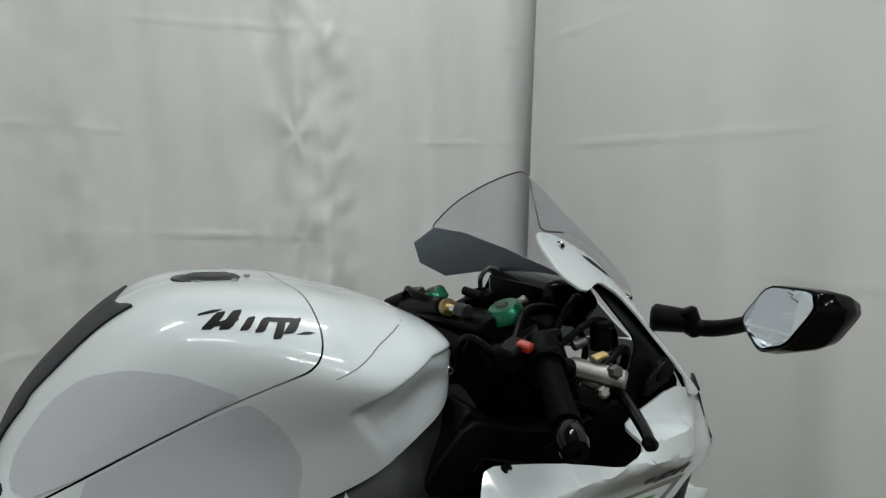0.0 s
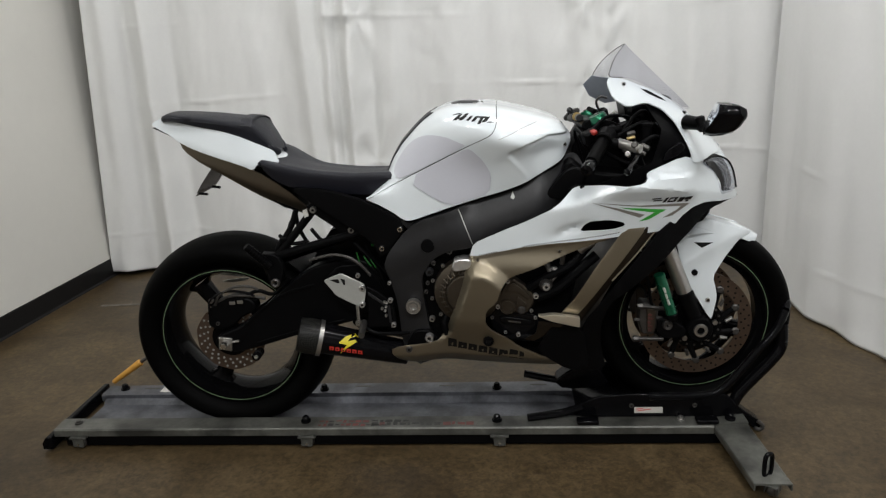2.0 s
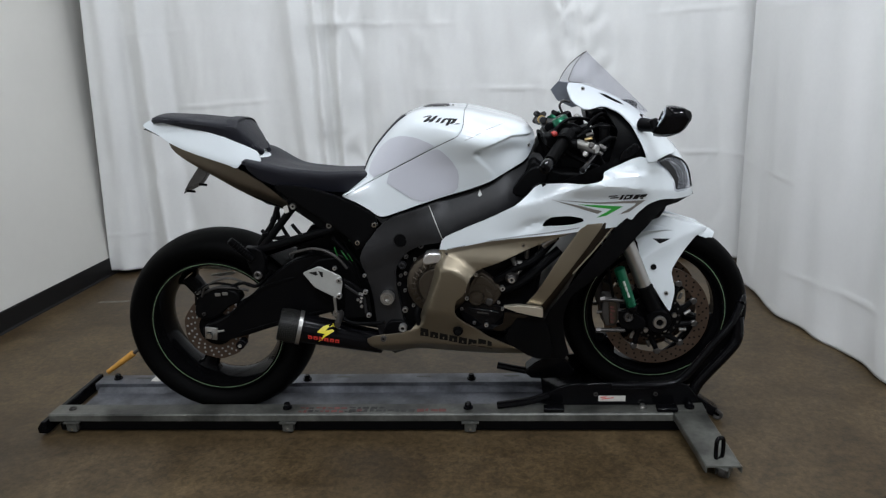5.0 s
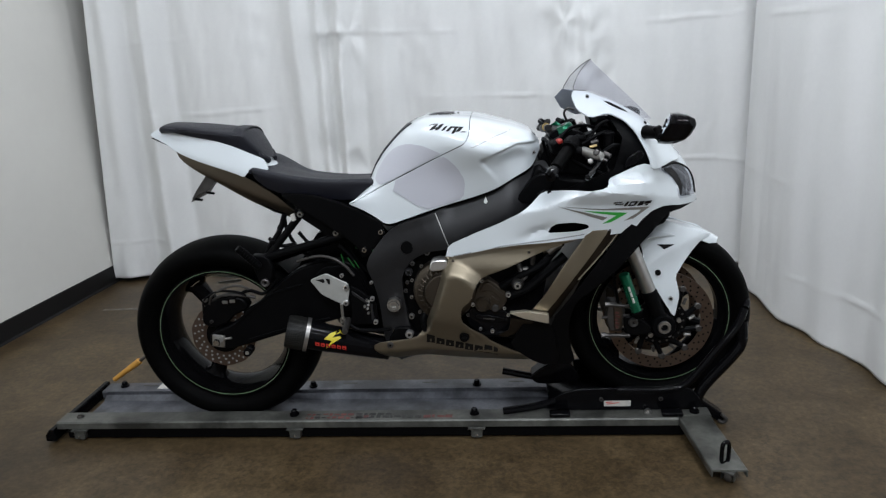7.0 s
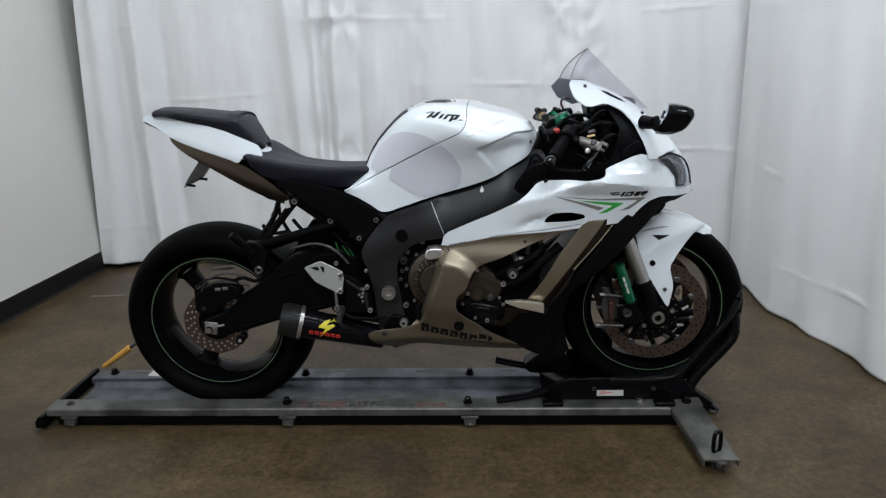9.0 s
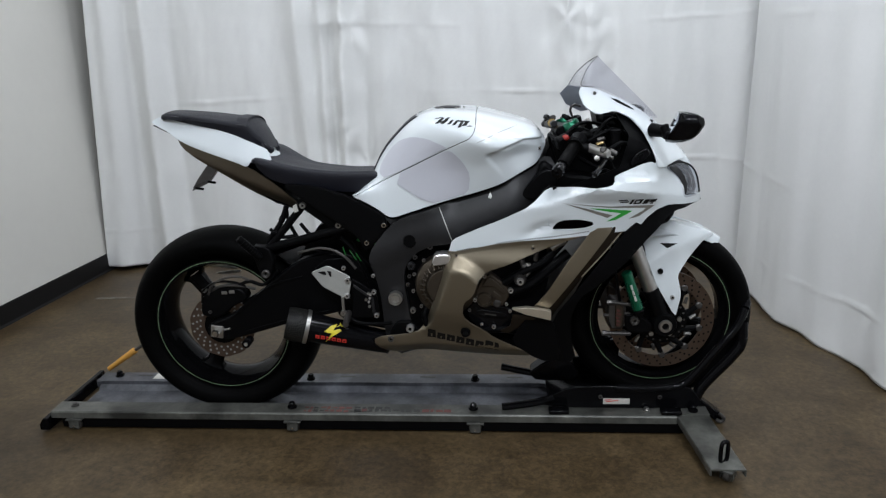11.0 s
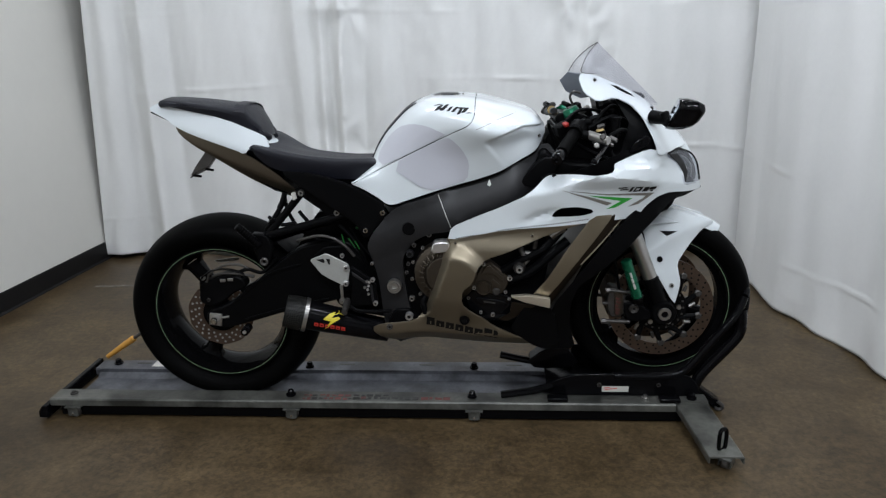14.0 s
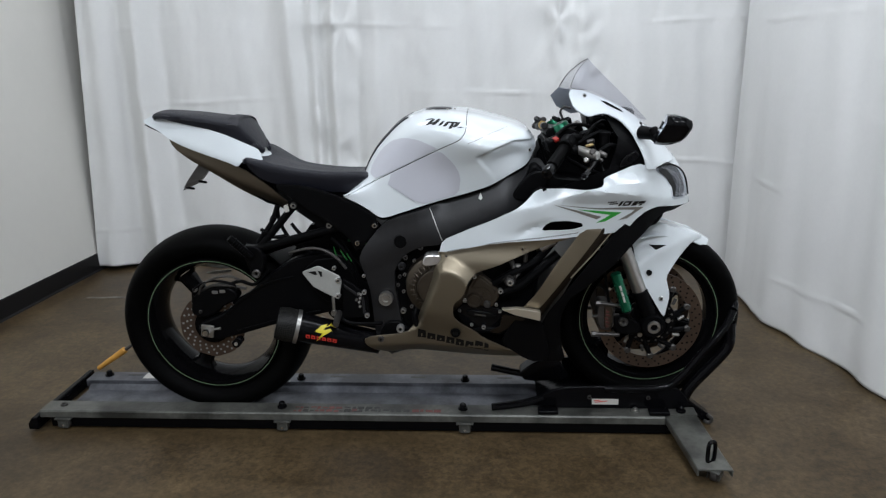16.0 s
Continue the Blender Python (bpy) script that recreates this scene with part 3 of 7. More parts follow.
def castor(x, y, top, r=0.019, turn=0.0):
    """A small swivel castor: fork plate, two cheeks, wheel and axle bolt."""
    c = part("castor", merge(box(0, 0, top - 0.004, 0.056, 0.040, 0.005), box(0, 0.017, top / 2 + 0.006, 0.036, 0.003, top - 0.010), box(0, -0.017, top / 2 + 0.006, 0.036, 0.003, top - 0.010)), PAINTSTEEL, dolly, bevel=0.001)
    c.matrix_local = pose(x, y, 0, 0, 0, turn)
    w = part("wheel", lathe([(0.004, -0.011), (r - 0.003, -0.011), (r, -0.007), (r, 0.007), (r - 0.003, 0.011), (0.004, 0.011)], 0, r + 0.0005, 24), DARKSTEEL, c)
    part("axle_bolt", rod((0, -0.021, r), (0, 0.021, r), 0.0045, segs=8), CHROME, c)
    return c


for cx in (-0.52, 0.235, 0.842):
    castor(cx, -0.162, 0.045, 0.020)
    castor(cx, 0.150, 0.030, 0.0135)
castor(1.575, -0.405, 0.044, 0.020, 55)
castor(1.50, 0.150, 0.030, 0.0135)

for bx, by in ((0.225, -0.130), (0.835, -0.130), (1.545, -0.130), (0.225, 0.122), (0.835, 0.122), (-0.52, 0.14)):
    part("bolt", lathe([(0, 0), (0.016, 0), (0.016, 0.005), (0.011, 0.006), (0.011, 0.016), (0.008, 0.020), (0, 0.020)], bx, RZ if by < 0 else RZF, 12, closed=False, axis=(0, 0, 1), cy=by), POWDER, dolly, "black rubber-capped bolt")
part("bolt", lathe([(0, 0), (0.013, 0), (0.013, 0.005), (0.008, 0.006), (0.008, 0.010), (0, 0.011)], -0.535, RZ, 12, closed=False, axis=(0, 0, 1), cy=-0.132), DARKSTEEL, dolly)
part("bolt", lathe([(0, 0), (0.012, 0), (0.012, 0.005), (0.007, 0.006), (0.007, 0.012), (0, 0.013)], 1.397, RZ, 12, closed=False, axis=(0, 0, 1), cy=-0.132), STEEL, dolly)
# worn print on the rail: plain bars where words were
rng = random.Random(7)
for row_y, x_from, x_to, tall in ((-0.130, 0.27, 0.56, 0.012), (-0.152, 0.27, 0.48, 0.010), (-0.146, 0.44, 0.76, 0.012)):
    x = x_from
    while x < x_to:
        w = rng.uniform(0.008, 0.024)
        pm = FADED_RED if rng.random() < (0.75 if x < 0.42 or x > 0.66 else 0.15) else FADED_BLACK
        part("print_bar", box(x + w / 2, row_y + rng.uniform(-0.002, 0.002), RZ + 0.0004, w, tall * rng.uniform(0.4, 1.5), 0.0008, pose(0, 0, 0, 0, 0, rng.uniform(-8, 8))), pm, dolly, "worn faded print", smooth=False)
        x += w + rng.uniform(0.003, 0.009)
# pressed slots in the far rail and dark scuffs along the tray's far side
for x in (-0.42, 0.36, 0.66, 0.98):
    part("rail_slot", prism([(x - 0.030, 0.144), (x - 0.026, 0.149), (x + 0.026, 0.149), (x + 0.030, 0.144), (x + 0.026, 0.139), (x - 0.026, 0.139)], RZF + 0.0002, RZF + 0.0008, 1), DARKSTEEL, dolly, smooth=False)
for ob in dolly.children:
    if ob.name.startswith("rail_slot"):
        for v in ob.data.vertices:
            v.co.y, v.co.z = v.co.z, v.co.y
part("sticker", box(-0.345, 0.138, RZF + 0.0006, 0.07, 0.045, 0.001), LABEL, dolly, "white paper sticker")

# ---------------------------------------------------------------- wheel chock
chock = empty("wheel_chock", "black steel wheel chock holding the front tyre", "wheel chock")
for sgn in (-1, 1):
    # base plates with bent feet, and the upright hoop that carries the tyre
    part("side_plate", prism([(1.05, RZ + 0.002), (1.085, 0.112), (1.145, 0.142), (1.235, 0.150), (1.44, 0.150), (1.53, 0.150), (1.56, 0.120), (1.58, RZ + 0.002)], sgn * 0.108, sgn * 0.118, 1), POWDER, chock, bevel=0.002)
    lift = 0.022 if sgn > 0 else 0.0
    part("foot", tube([(1.10, sgn * 0.113, 0.105 - lift), (1.04, sgn * 0.120, 0.090 - 0.5 * lift), (0.93, sgn * 0.128, 0.076 + lift)], 0.013), POWDER, chock)
    hoop = [(1.30, sgn * 0.113, 0.140), (1.46, sgn * 0.110, 0.140), (1.53, sgn * 0.105, 0.165), (1.62, sgn * 0.098, 0.280), (1.675, sgn * 0.085, 0.345), (1.70, sgn * 0.07, 0.40)]
    part("hoop", tube(hoop, 0.013, 12, 40), POWDER, chock)
    brace = [(1.693, sgn * 0.075, 0.36), (1.694, sgn * 0.08, 0.29), (1.668, sgn * 0.085, 0.245), (1.585, sgn * 0.09, 0.145), (1.55, sgn * 0.095, 0.085), (1.50, sgn * 0.10, 0.075)]
    part("brace", tube(brace, 0.018, 12, 40), POWDER, chock)
part("hoop_top", tube([(1.70, -0.07, 0.40), (1.712, -0.04, 0.415), (1.712, 0.04, 0.415), (1.70, 0.07, 0.40)], 0.013, 12), POWDER, chock)
part("cradle", grid([[(1.08, y, 0.112), (1.20, y, 0.082), (1.38, y, 0.070), (1.46, y, 0.069)] for y in (-0.105, -0.05, 0.05, 0.105)]), POWDER, chock, solid=0.005)
part("cradle_guard", prism([(1.02, 0.15), (1.07, 0.19), (1.14, 0.215), (1.16, 0.20), (1.20, 0.13), (1.05, 0.12)], -0.03, 0.03, 1), POWDER, chock, bevel=0.004)
part("sticker", box(1.302, -0.1188, 0.096, 0.086, 0.001, 0.020), LABEL, chock, "white maker's sticker with a red mark")
for mx, mz, mw in ((1.275, 0.101, 0.020), (1.282, 0.096, 0.026), (1.302, 0.0985, 0.012)):
    part("sticker_mark", box(mx, -0.1196, mz, mw, 0.001, 0.0026, pose(0, 0, 0, 0, -8, 0)), RED_PRINT, chock, "thin red mark")
for bx in (1.25, 1.44):
    put_bolt(bx, 0.112, -0.119, chock, DARKSTEEL, 0.007)
for bx in (1.113, 1.470):
    part("clamp_pad", box(bx, -0.150, RZ + 0.008, 0.066, 0.032, 0.014), POWDER, chock, bevel=0.004)

# the dark arm at the end of the dolly and the yellow-gripped lever behind it
arm = empty("folding_arm", "black folding steel arm with a hook at the dolly's end", "steel arm")
part("arm_bar", prism([(1.555, 0.062), (1.585, 0.082), (1.655, 0.000 + 0.028), (1.665, 0.004), (1.64, 0.002)], -0.075, -0.03, 0), POWDER, arm, smooth=False, bevel=0.004)
part("hook", tube([(1.645, -0.085, 0.035), (1.66, -0.09, 0.02), (1.65, -0.09, 0.008), (1.635, -0.088, 0.014)], 0.006), DARKSTEEL, arm)

lever = empty("lever_bar", "dark steel lever with a worn yellow grip behind the rear tyre", "lever")
la, lb = Vector((-0.615, 0.225, 0.032)), Vector((-0.33, 0.245, 0.222))
part("grip", rod(la, la.lerp(lb, 0.42), 0.009, 0.013, bevel=0.004), ORANGE, lever, "worn yellow plastic grip")
part("shaft", rod(la.lerp(lb, 0.41), lb, 0.0065), DARKSTEEL, lever)

# a pale scuffed line of old paint on the floor
mk = tagged(part("floor_mark", box(-0.98, 1.12, 0.0006, 0.36, 0.020, 0.0012, pose(0, 0, 0, 0, 0, 3)), PALEDUST, smooth=False), "pale scuffed line of old paint on the floor", "floor mark", kind="structure")

# ---------------------------------------------------------------- the motorcycle
bike = empty("motorcycle", "pearl white and bronze sport motorcycle with black frame", "motorcycle")
RX, RZW, RR = 0.0, 0.346, 0.322          # rear wheel: axle and radius
FX, FZW, FR = 1.44, 0.365, 0.297         # front wheel


def tyre_profile(radius, half, rim, flat):
    pts = [(rim, -half * 0.60), (rim + 0.012, -half * 0.72)]
    pts += [(rim + (radius - rim) * a, -half * b) for a, b in ((0.30, 0.92), (0.50, 1.0), (0.66, 0.97), (0.80, 0.84), (0.91, 0.60), (0.98, 0.30), (1.0, 0.0))]
    right = [(r, -y) for r, y in reversed(pts[:-1])]
    p = [(r, y, 0) for r, y in pts + right]
    return [(q.x, q.y) for q in spline(p, 40)] + [(rim - 0.004, half * 0.55), (rim - 0.004, -half * 0.55)]


def disc_mesh(r_in, r_out, y, t, cx, cz, waves=0):
    segs = 96
    rows = []
    for rr, yy in ((r_in, y - t), (r_out, y - t), (r_out, y + t), (r_in, y + t), (r_in, y - t)):
        row = []
        for k in range(segs):
            a = 2 * math.pi * k / segs
            w = rr * (1 - (0.022 * (0.5 + 0.5 * math.cos(waves * a)) if waves and rr == r_out else 0))
            row.append((cx + w * math.cos(a), yy, cz + w * math.sin(a)))
        rows.append(row)
    bm = grid(rows, closed_u=True)
    bmesh.ops.remove_doubles(bm, verts=bm.verts[:], dist=1e-6)
    bmesh.ops.recalc_face_normals(bm, faces=bm.faces[:])
    return bm


def holes_mesh(radii, count, y, cx, cz, r=0.0038):
    """The drilled holes of a brake disc, as short dark plugs set in its face."""
    bms = []
    for j, rad in enumerate(radii):
        for k in range(count):
            a = 2 * math.pi * (k + 0.33 * j) / count
            bms.append(lathe([(0, y), (r, y), (r, y + 0.001), (0, y + 0.001)], cx + rad * math.cos(a), cz + rad * math.sin(a), 8, closed=False))
    return merge(*bms)


def wheel(name, cx, cz, radius, half, rim_r, rim_half, spoke_at, label):
    prof = [(rim_r + 0.008, -rim_half), (rim_r + 0.008, -rim_half + 0.010), (rim_r - 0.012, -rim_half + 0.026), (rim_r - 0.017, 0), (rim_r - 0.012, rim_half - 0.026), (rim_r + 0.008, rim_half - 0.010), (rim_r + 0.008, rim_half),
            (rim_r - 0.006, rim_half), (rim_r - 0.014, rim_half - 0.018), (rim_r - 0.027, 0.02), (rim_r - 0.027, -0.02), (rim_r - 0.014, -rim_half + 0.018), (rim_r - 0.006, -rim_half)]
    w = part(name, lathe(prof, cx, cz, 96), RIM, bike, label)
    part("tyre", lathe(tyre_profile(radius, half, rim_r + 0.003, 0), cx, cz, 96), RUBBER, w, "black worn road tyre")
    part("hub", lathe([(0.0, -0.075), (0.030, -0.075), (0.036, -0.06), (0.040, -0.02), (0.050, 0.0), (0.040, 0.02), (0.036, 0.06), (0.030, 0.075), (0.0, 0.075)], cx, cz, 40, closed=False), GLOSS, w)
    for a in spoke_at:
        c, s = math.cos(radians(a)), math.sin(radians(a))
        rows = []
        for f, wd, dp in ((0.02, 0.034, 0.034), (0.06, 0.026, 0.030), (0.12, 0.024, 0.024), (rim_r - 0.045, 0.028, 0.024), (rim_r - 0.030, 0.045, 0.030)):
            ring = []
            for k in range(12):
                t = 2 * math.pi * k / 12
                u = wd * math.copysign(abs(math.cos(t)) ** 0.7, math.cos(t))
                v = dp * math.copysign(abs(math.sin(t)) ** 0.7, math.sin(t))
                ring.append((cx + f * c - u * s, v, cz + f * s + u * c))
            rows.append(ring)
        bm = grid(rows, closed_u=True, cap=True)
        bmesh.ops.recalc_face_normals(bm, faces=bm.faces[:])
        part("spoke", bm, RIM, w)
    for sgn in (-1, 1):
        part("rim_stripe", lathe([(rim_r + 0.0005, sgn * (rim_half + 0.0005)), (rim_r + 0.0017, sgn * (rim_half + 0.0005)), (rim_r + 0.0017, sgn * (rim_half + 0.0012)), (rim_r + 0.0005, sgn * (rim_half + 0.0012))], cx, cz, 96), PALEGREEN, w, "thin pale green rim stripe")
    return w


rear = wheel("rear_wheel", RX, RZW, RR, 0.096, 0.222, 0.078, (125, 5, 245), "gloss black rear wheel with green stripe")
front = wheel("front_wheel", FX, FZW, FR, 0.060, 0.220, 0.046, (100, 220, 340), "gloss black front wheel with green stripe")
part("brake_disc", disc_mesh(0.060, 0.110, -0.085, 0.0025, RX, RZW, 10), DISC, rear, "drilled rear brake disc")
part("drilling", holes_mesh((0.074, 0.086, 0.099), 22, -0.0885, RX, RZW, 0.0036), SILVER, rear)
part("disc_carrier", disc_mesh(0.030, 0.062, -0.083, 0.003, RX, RZW), BLACK, rear)
for sgn in (-1, 1):
    part("brake_disc", disc_mesh(0.126, 0.165, sgn * 0.070, 0.0028, FX, FZW), DISC, front, "drilled steel front brake disc")
    part("drilling", holes_mesh((0.134, 0.145, 0.157), 30, sgn * 0.070 - 0.0035, FX, FZW, 0.0034), BLACKGRAPHIC, front)
    part("disc_carrier", disc_mesh(0.032, 0.078, sgn * 0.066, 0.004, FX, FZW), BLACK, front)
    for k in range(6):
        part("carrier_bolt", lathe([(0, -0.005), (0.0075, -0.005), (0.0085, 0.0), (0.0085, 0.004), (0, 0.004)], FX + 0.058 * math.cos(k * 1.047), FZW + 0.058 * math.sin(k * 1.047), 10, closed=False, cy=sgn * 0.071), STEEL, front)
    for k in range(10):
        a = 2 * math.pi * k / 10 + 0.2
        part("carrier_arm", rod((FX + 0.07 * math.cos(a - 0.1), sgn * 0.067, FZW + 0.07 * math.sin(a - 0.1)), (FX + 0.122 * math.cos(a + 0.18), sgn * 0.068, FZW + 0.122 * math.sin(a + 0.18)), 0.010, 0.008, 10), BLACK, front)
    for k in range(10):
        a = 2 * math.pi * k / 10 + 0.38
        part("disc_button", lathe([(0, -0.006), (0.008, -0.006), (0.0115, -0.003), (0.0115, 0.004), (0, 0.004)], FX + 0.124 * math.cos(a), FZW + 0.124 * math.sin(a), 12, closed=False, cy=sgn * 0.070), DARKSTEEL, front)

# polished faces of the carrier's webs, and the slotted sensor ring inside
for k in range(10):
    a = 2 * math.pi * k / 10 + 0.05
    q0, q1 = (FX + 0.088 * math.cos(a), -0.075, FZW + 0.088 * math.sin(a)), (FX + 0.108 * math.cos(a + 0.10), -0.0745, FZW + 0.108 * math.sin(a + 0.10))
    part("carrier_web", rod(q0, q1, 0.0058, 0.0045, 10, 0.001), DARKSTEEL if k % 3 else STEEL, front, "polished carrier web")
part("sensor_ring", disc_mesh(0.062, 0.080, -0.0745, 0.0012, FX, FZW), BLACK, front)
part("sensor_slots", holes_mesh((0.071,), 20, -0.0768, FX, FZW, 0.0036), DARKSTEEL, front)

# --- tank and its cover: half sections (distance from the middle, height) along the machine
TANK_X = [0.487, 0.525, 0.56, 0.60, 0.66, 0.72, 0.80, 0.87, 0.93, 0.99, 1.035, 1.062]
TANK_Z = [(0.795, 0.796, 0.798, 0.802, 0.806, 0.800), (0.838, 0.838, 0.834, 0.828, 0.815, 0.782), (0.912, 0.905, 0.882, 0.855, 0.82, 0.760), (0.962, 0.954, 0.922, 0.88, 0.82, 0.736),
          (1.016, 1.008, 0.975, 0.92, 0.85, 0.752), (1.040, 1.036, 1.008, 0.96, 0.87, 0.772), (1.042, 1.038, 1.010, 0.97, 0.88, 0.796), (1.034, 1.031, 1.002, 0.96, 0.89, 0.816),
          (1.020, 1.016, 0.988, 0.95, 0.90, 0.837), (1.004, 1.001, 0.983, 0.957, 0.92, 0.868), (0.984, 0.982, 0.970, 0.946, 0.92, 0.892), (0.957, 0.955, 0.951, 0.946, 0.941, 0.934)]
TANK_Y = [(0, 0.06, 0.12, 0.160, 0.174, 0.172), (0, 0.05, 0.10, 0.142, 0.168, 0.172), (0, 0.06, 0.105, 0.138, 0.164, 0.171), (0, 0.07, 0.12, 0.150, 0.165, 0.172),
          (0, 0.09, 0.143, 0.165, 0.172, 0.176), (0, 0.10, 0.166, 0.184, 0.180, 0.180), (0, 0.12, 0.192, 0.216, 0.190, 0.183), (0, 0.13, 0.205, 0.242, 0.208, 0.188),
          (0, 0.12, 0.194, 0.236, 0.207, 0.187), (0, 0.10, 0.168, 0.200, 0.180, 0.172), (0, 0.085, 0.142, 0.156, 0.150, 0.145), (0, 0.05, 0.092, 0.106, 0.109, 0.108)]


def tank_rows(scale=1.0, drop=0.0):
    n_ring, n_len = 84, 150
    rings = [spline([(y, 0, z) for y, z in zip(ys, zs)], n_ring) for ys, zs in zip(TANK_Y, TANK_Z)]
    cols = []
    for j in range(n_ring):
        cols.append(spline([(x, r[j].x, r[j].z) for x, r in zip(TANK_X, rings)], n_len))
    rows = []
    for i in range(n_len):
        half = []
        for j in range(n_ring):
            x, y, z = cols[j][i]
            zc = table(x, (0.86, 0.874, 0.938, 0.993, 1.045), (0.900, 0.924, 0.950, 0.968, 0.965))
            xl = 0.886 + 0.8 * max(0.0, 0.916 - z)
            y -= 0.012 * ease(0.0, 0.007, zc - z) * ease(xl - 0.004, xl + 0.014, x) * (1 - 0.85 * ease(0.008, 0.10, zc - z))
            half.append((x, max(y, 0.0) * scale, z - drop))
        rows.append([(x, -y, z) for x, y, z in reversed(half[1:])] + half)
    return rows


def in_tank(x, z):
    seam = 0.847 + (x - 0.583) * (0.959 - 0.847) / (0.809 - 0.583)
    return z > seam and x < 0.858


def tank_piece(keep_tank):
    bm = grid(tank_rows(), flip=True)
    d = Vector((0.809 - 0.583, 0, 0.959 - 0.847)).normalized()
    n = Vector((-d.z, 0, d.x))
    gap = 0.0011 if keep_tank else -0.0011
    # the lower front corner of the tank panel is rounded
    rad = 0.050
    p0 = Vector((0.583, 0, 0.847))
    cen = p0 + n * rad + d * ((0.858 - rad - p0.x - n.x * rad) / d.x)
    turns = [(-n).lerp(Vector((1, 0, 0)), k / 7).normalized() for k in range(8)]
    for co, no in [(cen + u * (rad - gap), u) for u in turns]:
        bmesh.ops.bisect_plane(bm, geom=bm.verts[:] + bm.edges[:] + bm.faces[:], plane_co=co, plane_no=no, dist=1e-5)
    dead = []
    for f in bm.faces:
        c = f.calc_center_median()
        a = all((c - cen).dot(u) < rad - gap for u in turns)
        if a != keep_tank:
            dead.append(f)
    bmesh.ops.delete(bm, geom=dead, context="FACES")
    return bm


tank = part("fuel_tank", tank_piece(True), WHITE, bike, "pearl white fuel tank", angle=60, solid=0.004)
cover = part("tank_cover", tank_piece(False), WHITE, bike, "pearl white tank side cover", angle=85, solid=0.004)
# Black liner added inside so that the panel gaps look dark.
part("tank_gap_liner", grid(tank_rows(0.88, 0.012), flip=True), BLACK, bike)
T_TANK, T_COVER = surface_tree(tank), surface_tree(cover)
decal("grip_film", [(0.586, 0.8515), (0.563, 0.864), (0.568, 0.890), (0.598, 0.934), (0.632, 0.962), (0.672, 0.974), (0.718, 0.970), (0.758, 0.954), (0.776, 0.9455)], T_TANK, FILM, bike, 0.0028, 0.008, label="frosted clear knee grip film", miss=-0.185)
decal("grip_film", [(0.598, 0.8515), (0.715, 0.777), (0.773, 0.791), (0.833, 0.810), (0.840, 0.865), (0.819, 0.905), (0.785, 0.938), (0.765, 0.9345)], T_COVER, FILM, bike, 0.0022, 0.008, label="frosted clear knee grip film", miss=-0.185)
# brush-script mark on the tank, as plain slanted strokes
def brush(o):
    return [(0.857 - (0.858 - x) * 0.86, 1.0155 + (z - 1.010) * 0.98) for x, z in o]


for x0, x1, zt, zb, wd in ((0.736, 0.750, 1.0215, 1.006, 0.016), (0.756, 0.769, 1.0225, 1.006, 0.017), (0.776, 0.783, 1.017, 1.005, 0.013), (0.793, 0.800, 1.016, 1.003, 0.014), (0.811, 0.818, 1.015, 0.997, 0.013), (0.828, 0.836, 1.014, 1.001, 0.017)):
    decal("mark_stroke", brush([(x0 - wd, zb), (x0 - wd * 0.1, zb + 0.0006), (x1 + wd * 0.3, zt), (x1 - wd * 0.5, zt - 0.001)]), T_TANK, BLACKGRAPHIC, bike, 0.0009, 0.006, 1, 0.15, miss=-0.18)
for o in ([(0.720, 1.0175), (0.742, 1.0205), (0.752, 1.023), (0.738, 1.0225), (0.722, 1.0195)], [(0.738, 1.0085), (0.766, 1.0135), (0.766, 1.0175), (0.740, 1.0125)], [(0.796, 1.0120), (0.832, 1.0100), (0.832, 1.0140), (0.798, 1.0155)], [(0.826, 1.0005), (0.840, 0.9995), (0.852, 1.0005), (0.840, 1.0025)]):
    decal("mark_stroke", brush(o), T_TANK, BLACKGRAPHIC, bike, 0.0009, 0.006, 1, 0.15, miss=-0.18)
# filler cap on top
part("filler_cap", lathe([(0, 0.010), (0.030, 0.010), (0.036, 0.006), (0.048, 0.006), (0.050, 0.002), (0.050, -0.006), (0, -0.006)], 0.775, 1.0355, 40, closed=False, axis=(0.03, 0, 1)), FRAME, bike, "black filler cap")
for k in range(6):
    a = 2 * math.pi * k / 6
    part("cap_bolt", lathe([(0, 0), (0.004, 0), (0.004, 0.003), (0, 0.003)], 0.775 + 0.043 * math.cos(a), 1.0410, 8, closed=False, axis=(0, 0, 1), cy=0.043 * math.sin(a)), STEEL, bike)
# rear tank pad
rows_t = tank_rows()
mid = len(rows_t[0]) // 2
pad = []
for i in range(len(rows_t) - 1):
    x = rows_t[i][mid][0]
    if 0.532 < x < 0.684:
        wide = table(x, (0.532, 0.575, 0.580, 0.60, 0.65, 0.684), (0.062, 0.074, 0.066, 0.070, 0.076, 0.080))
        ys = [p[1] for p in rows_t[i][mid:]]
        zs = [p[2] for p in rows_t[i][mid:]]
        up = Vector(rows_t[i + 1][mid]) - Vector(rows_t[i][mid])
        nn = Vector((-up.z, 0, up.x)).normalized()
        row = []
        for k in range(-8, 9):
            yy = wide * k / 8
            back = 0.016 * (1 - abs(k / 8)) if x > 0.66 else 0.0
            row.append(Vector((x, yy, float(np.interp(abs(yy), ys, zs)))) + nn * 0.003 - Vector((back * 0.8, 0, back * 0.9)) * ease(0.66, 0.684, x))
        pad.append(row)
part("tank_pad", grid(pad, flip=True), VINYL, bike, "black rubber tank pad", solid=0.006)
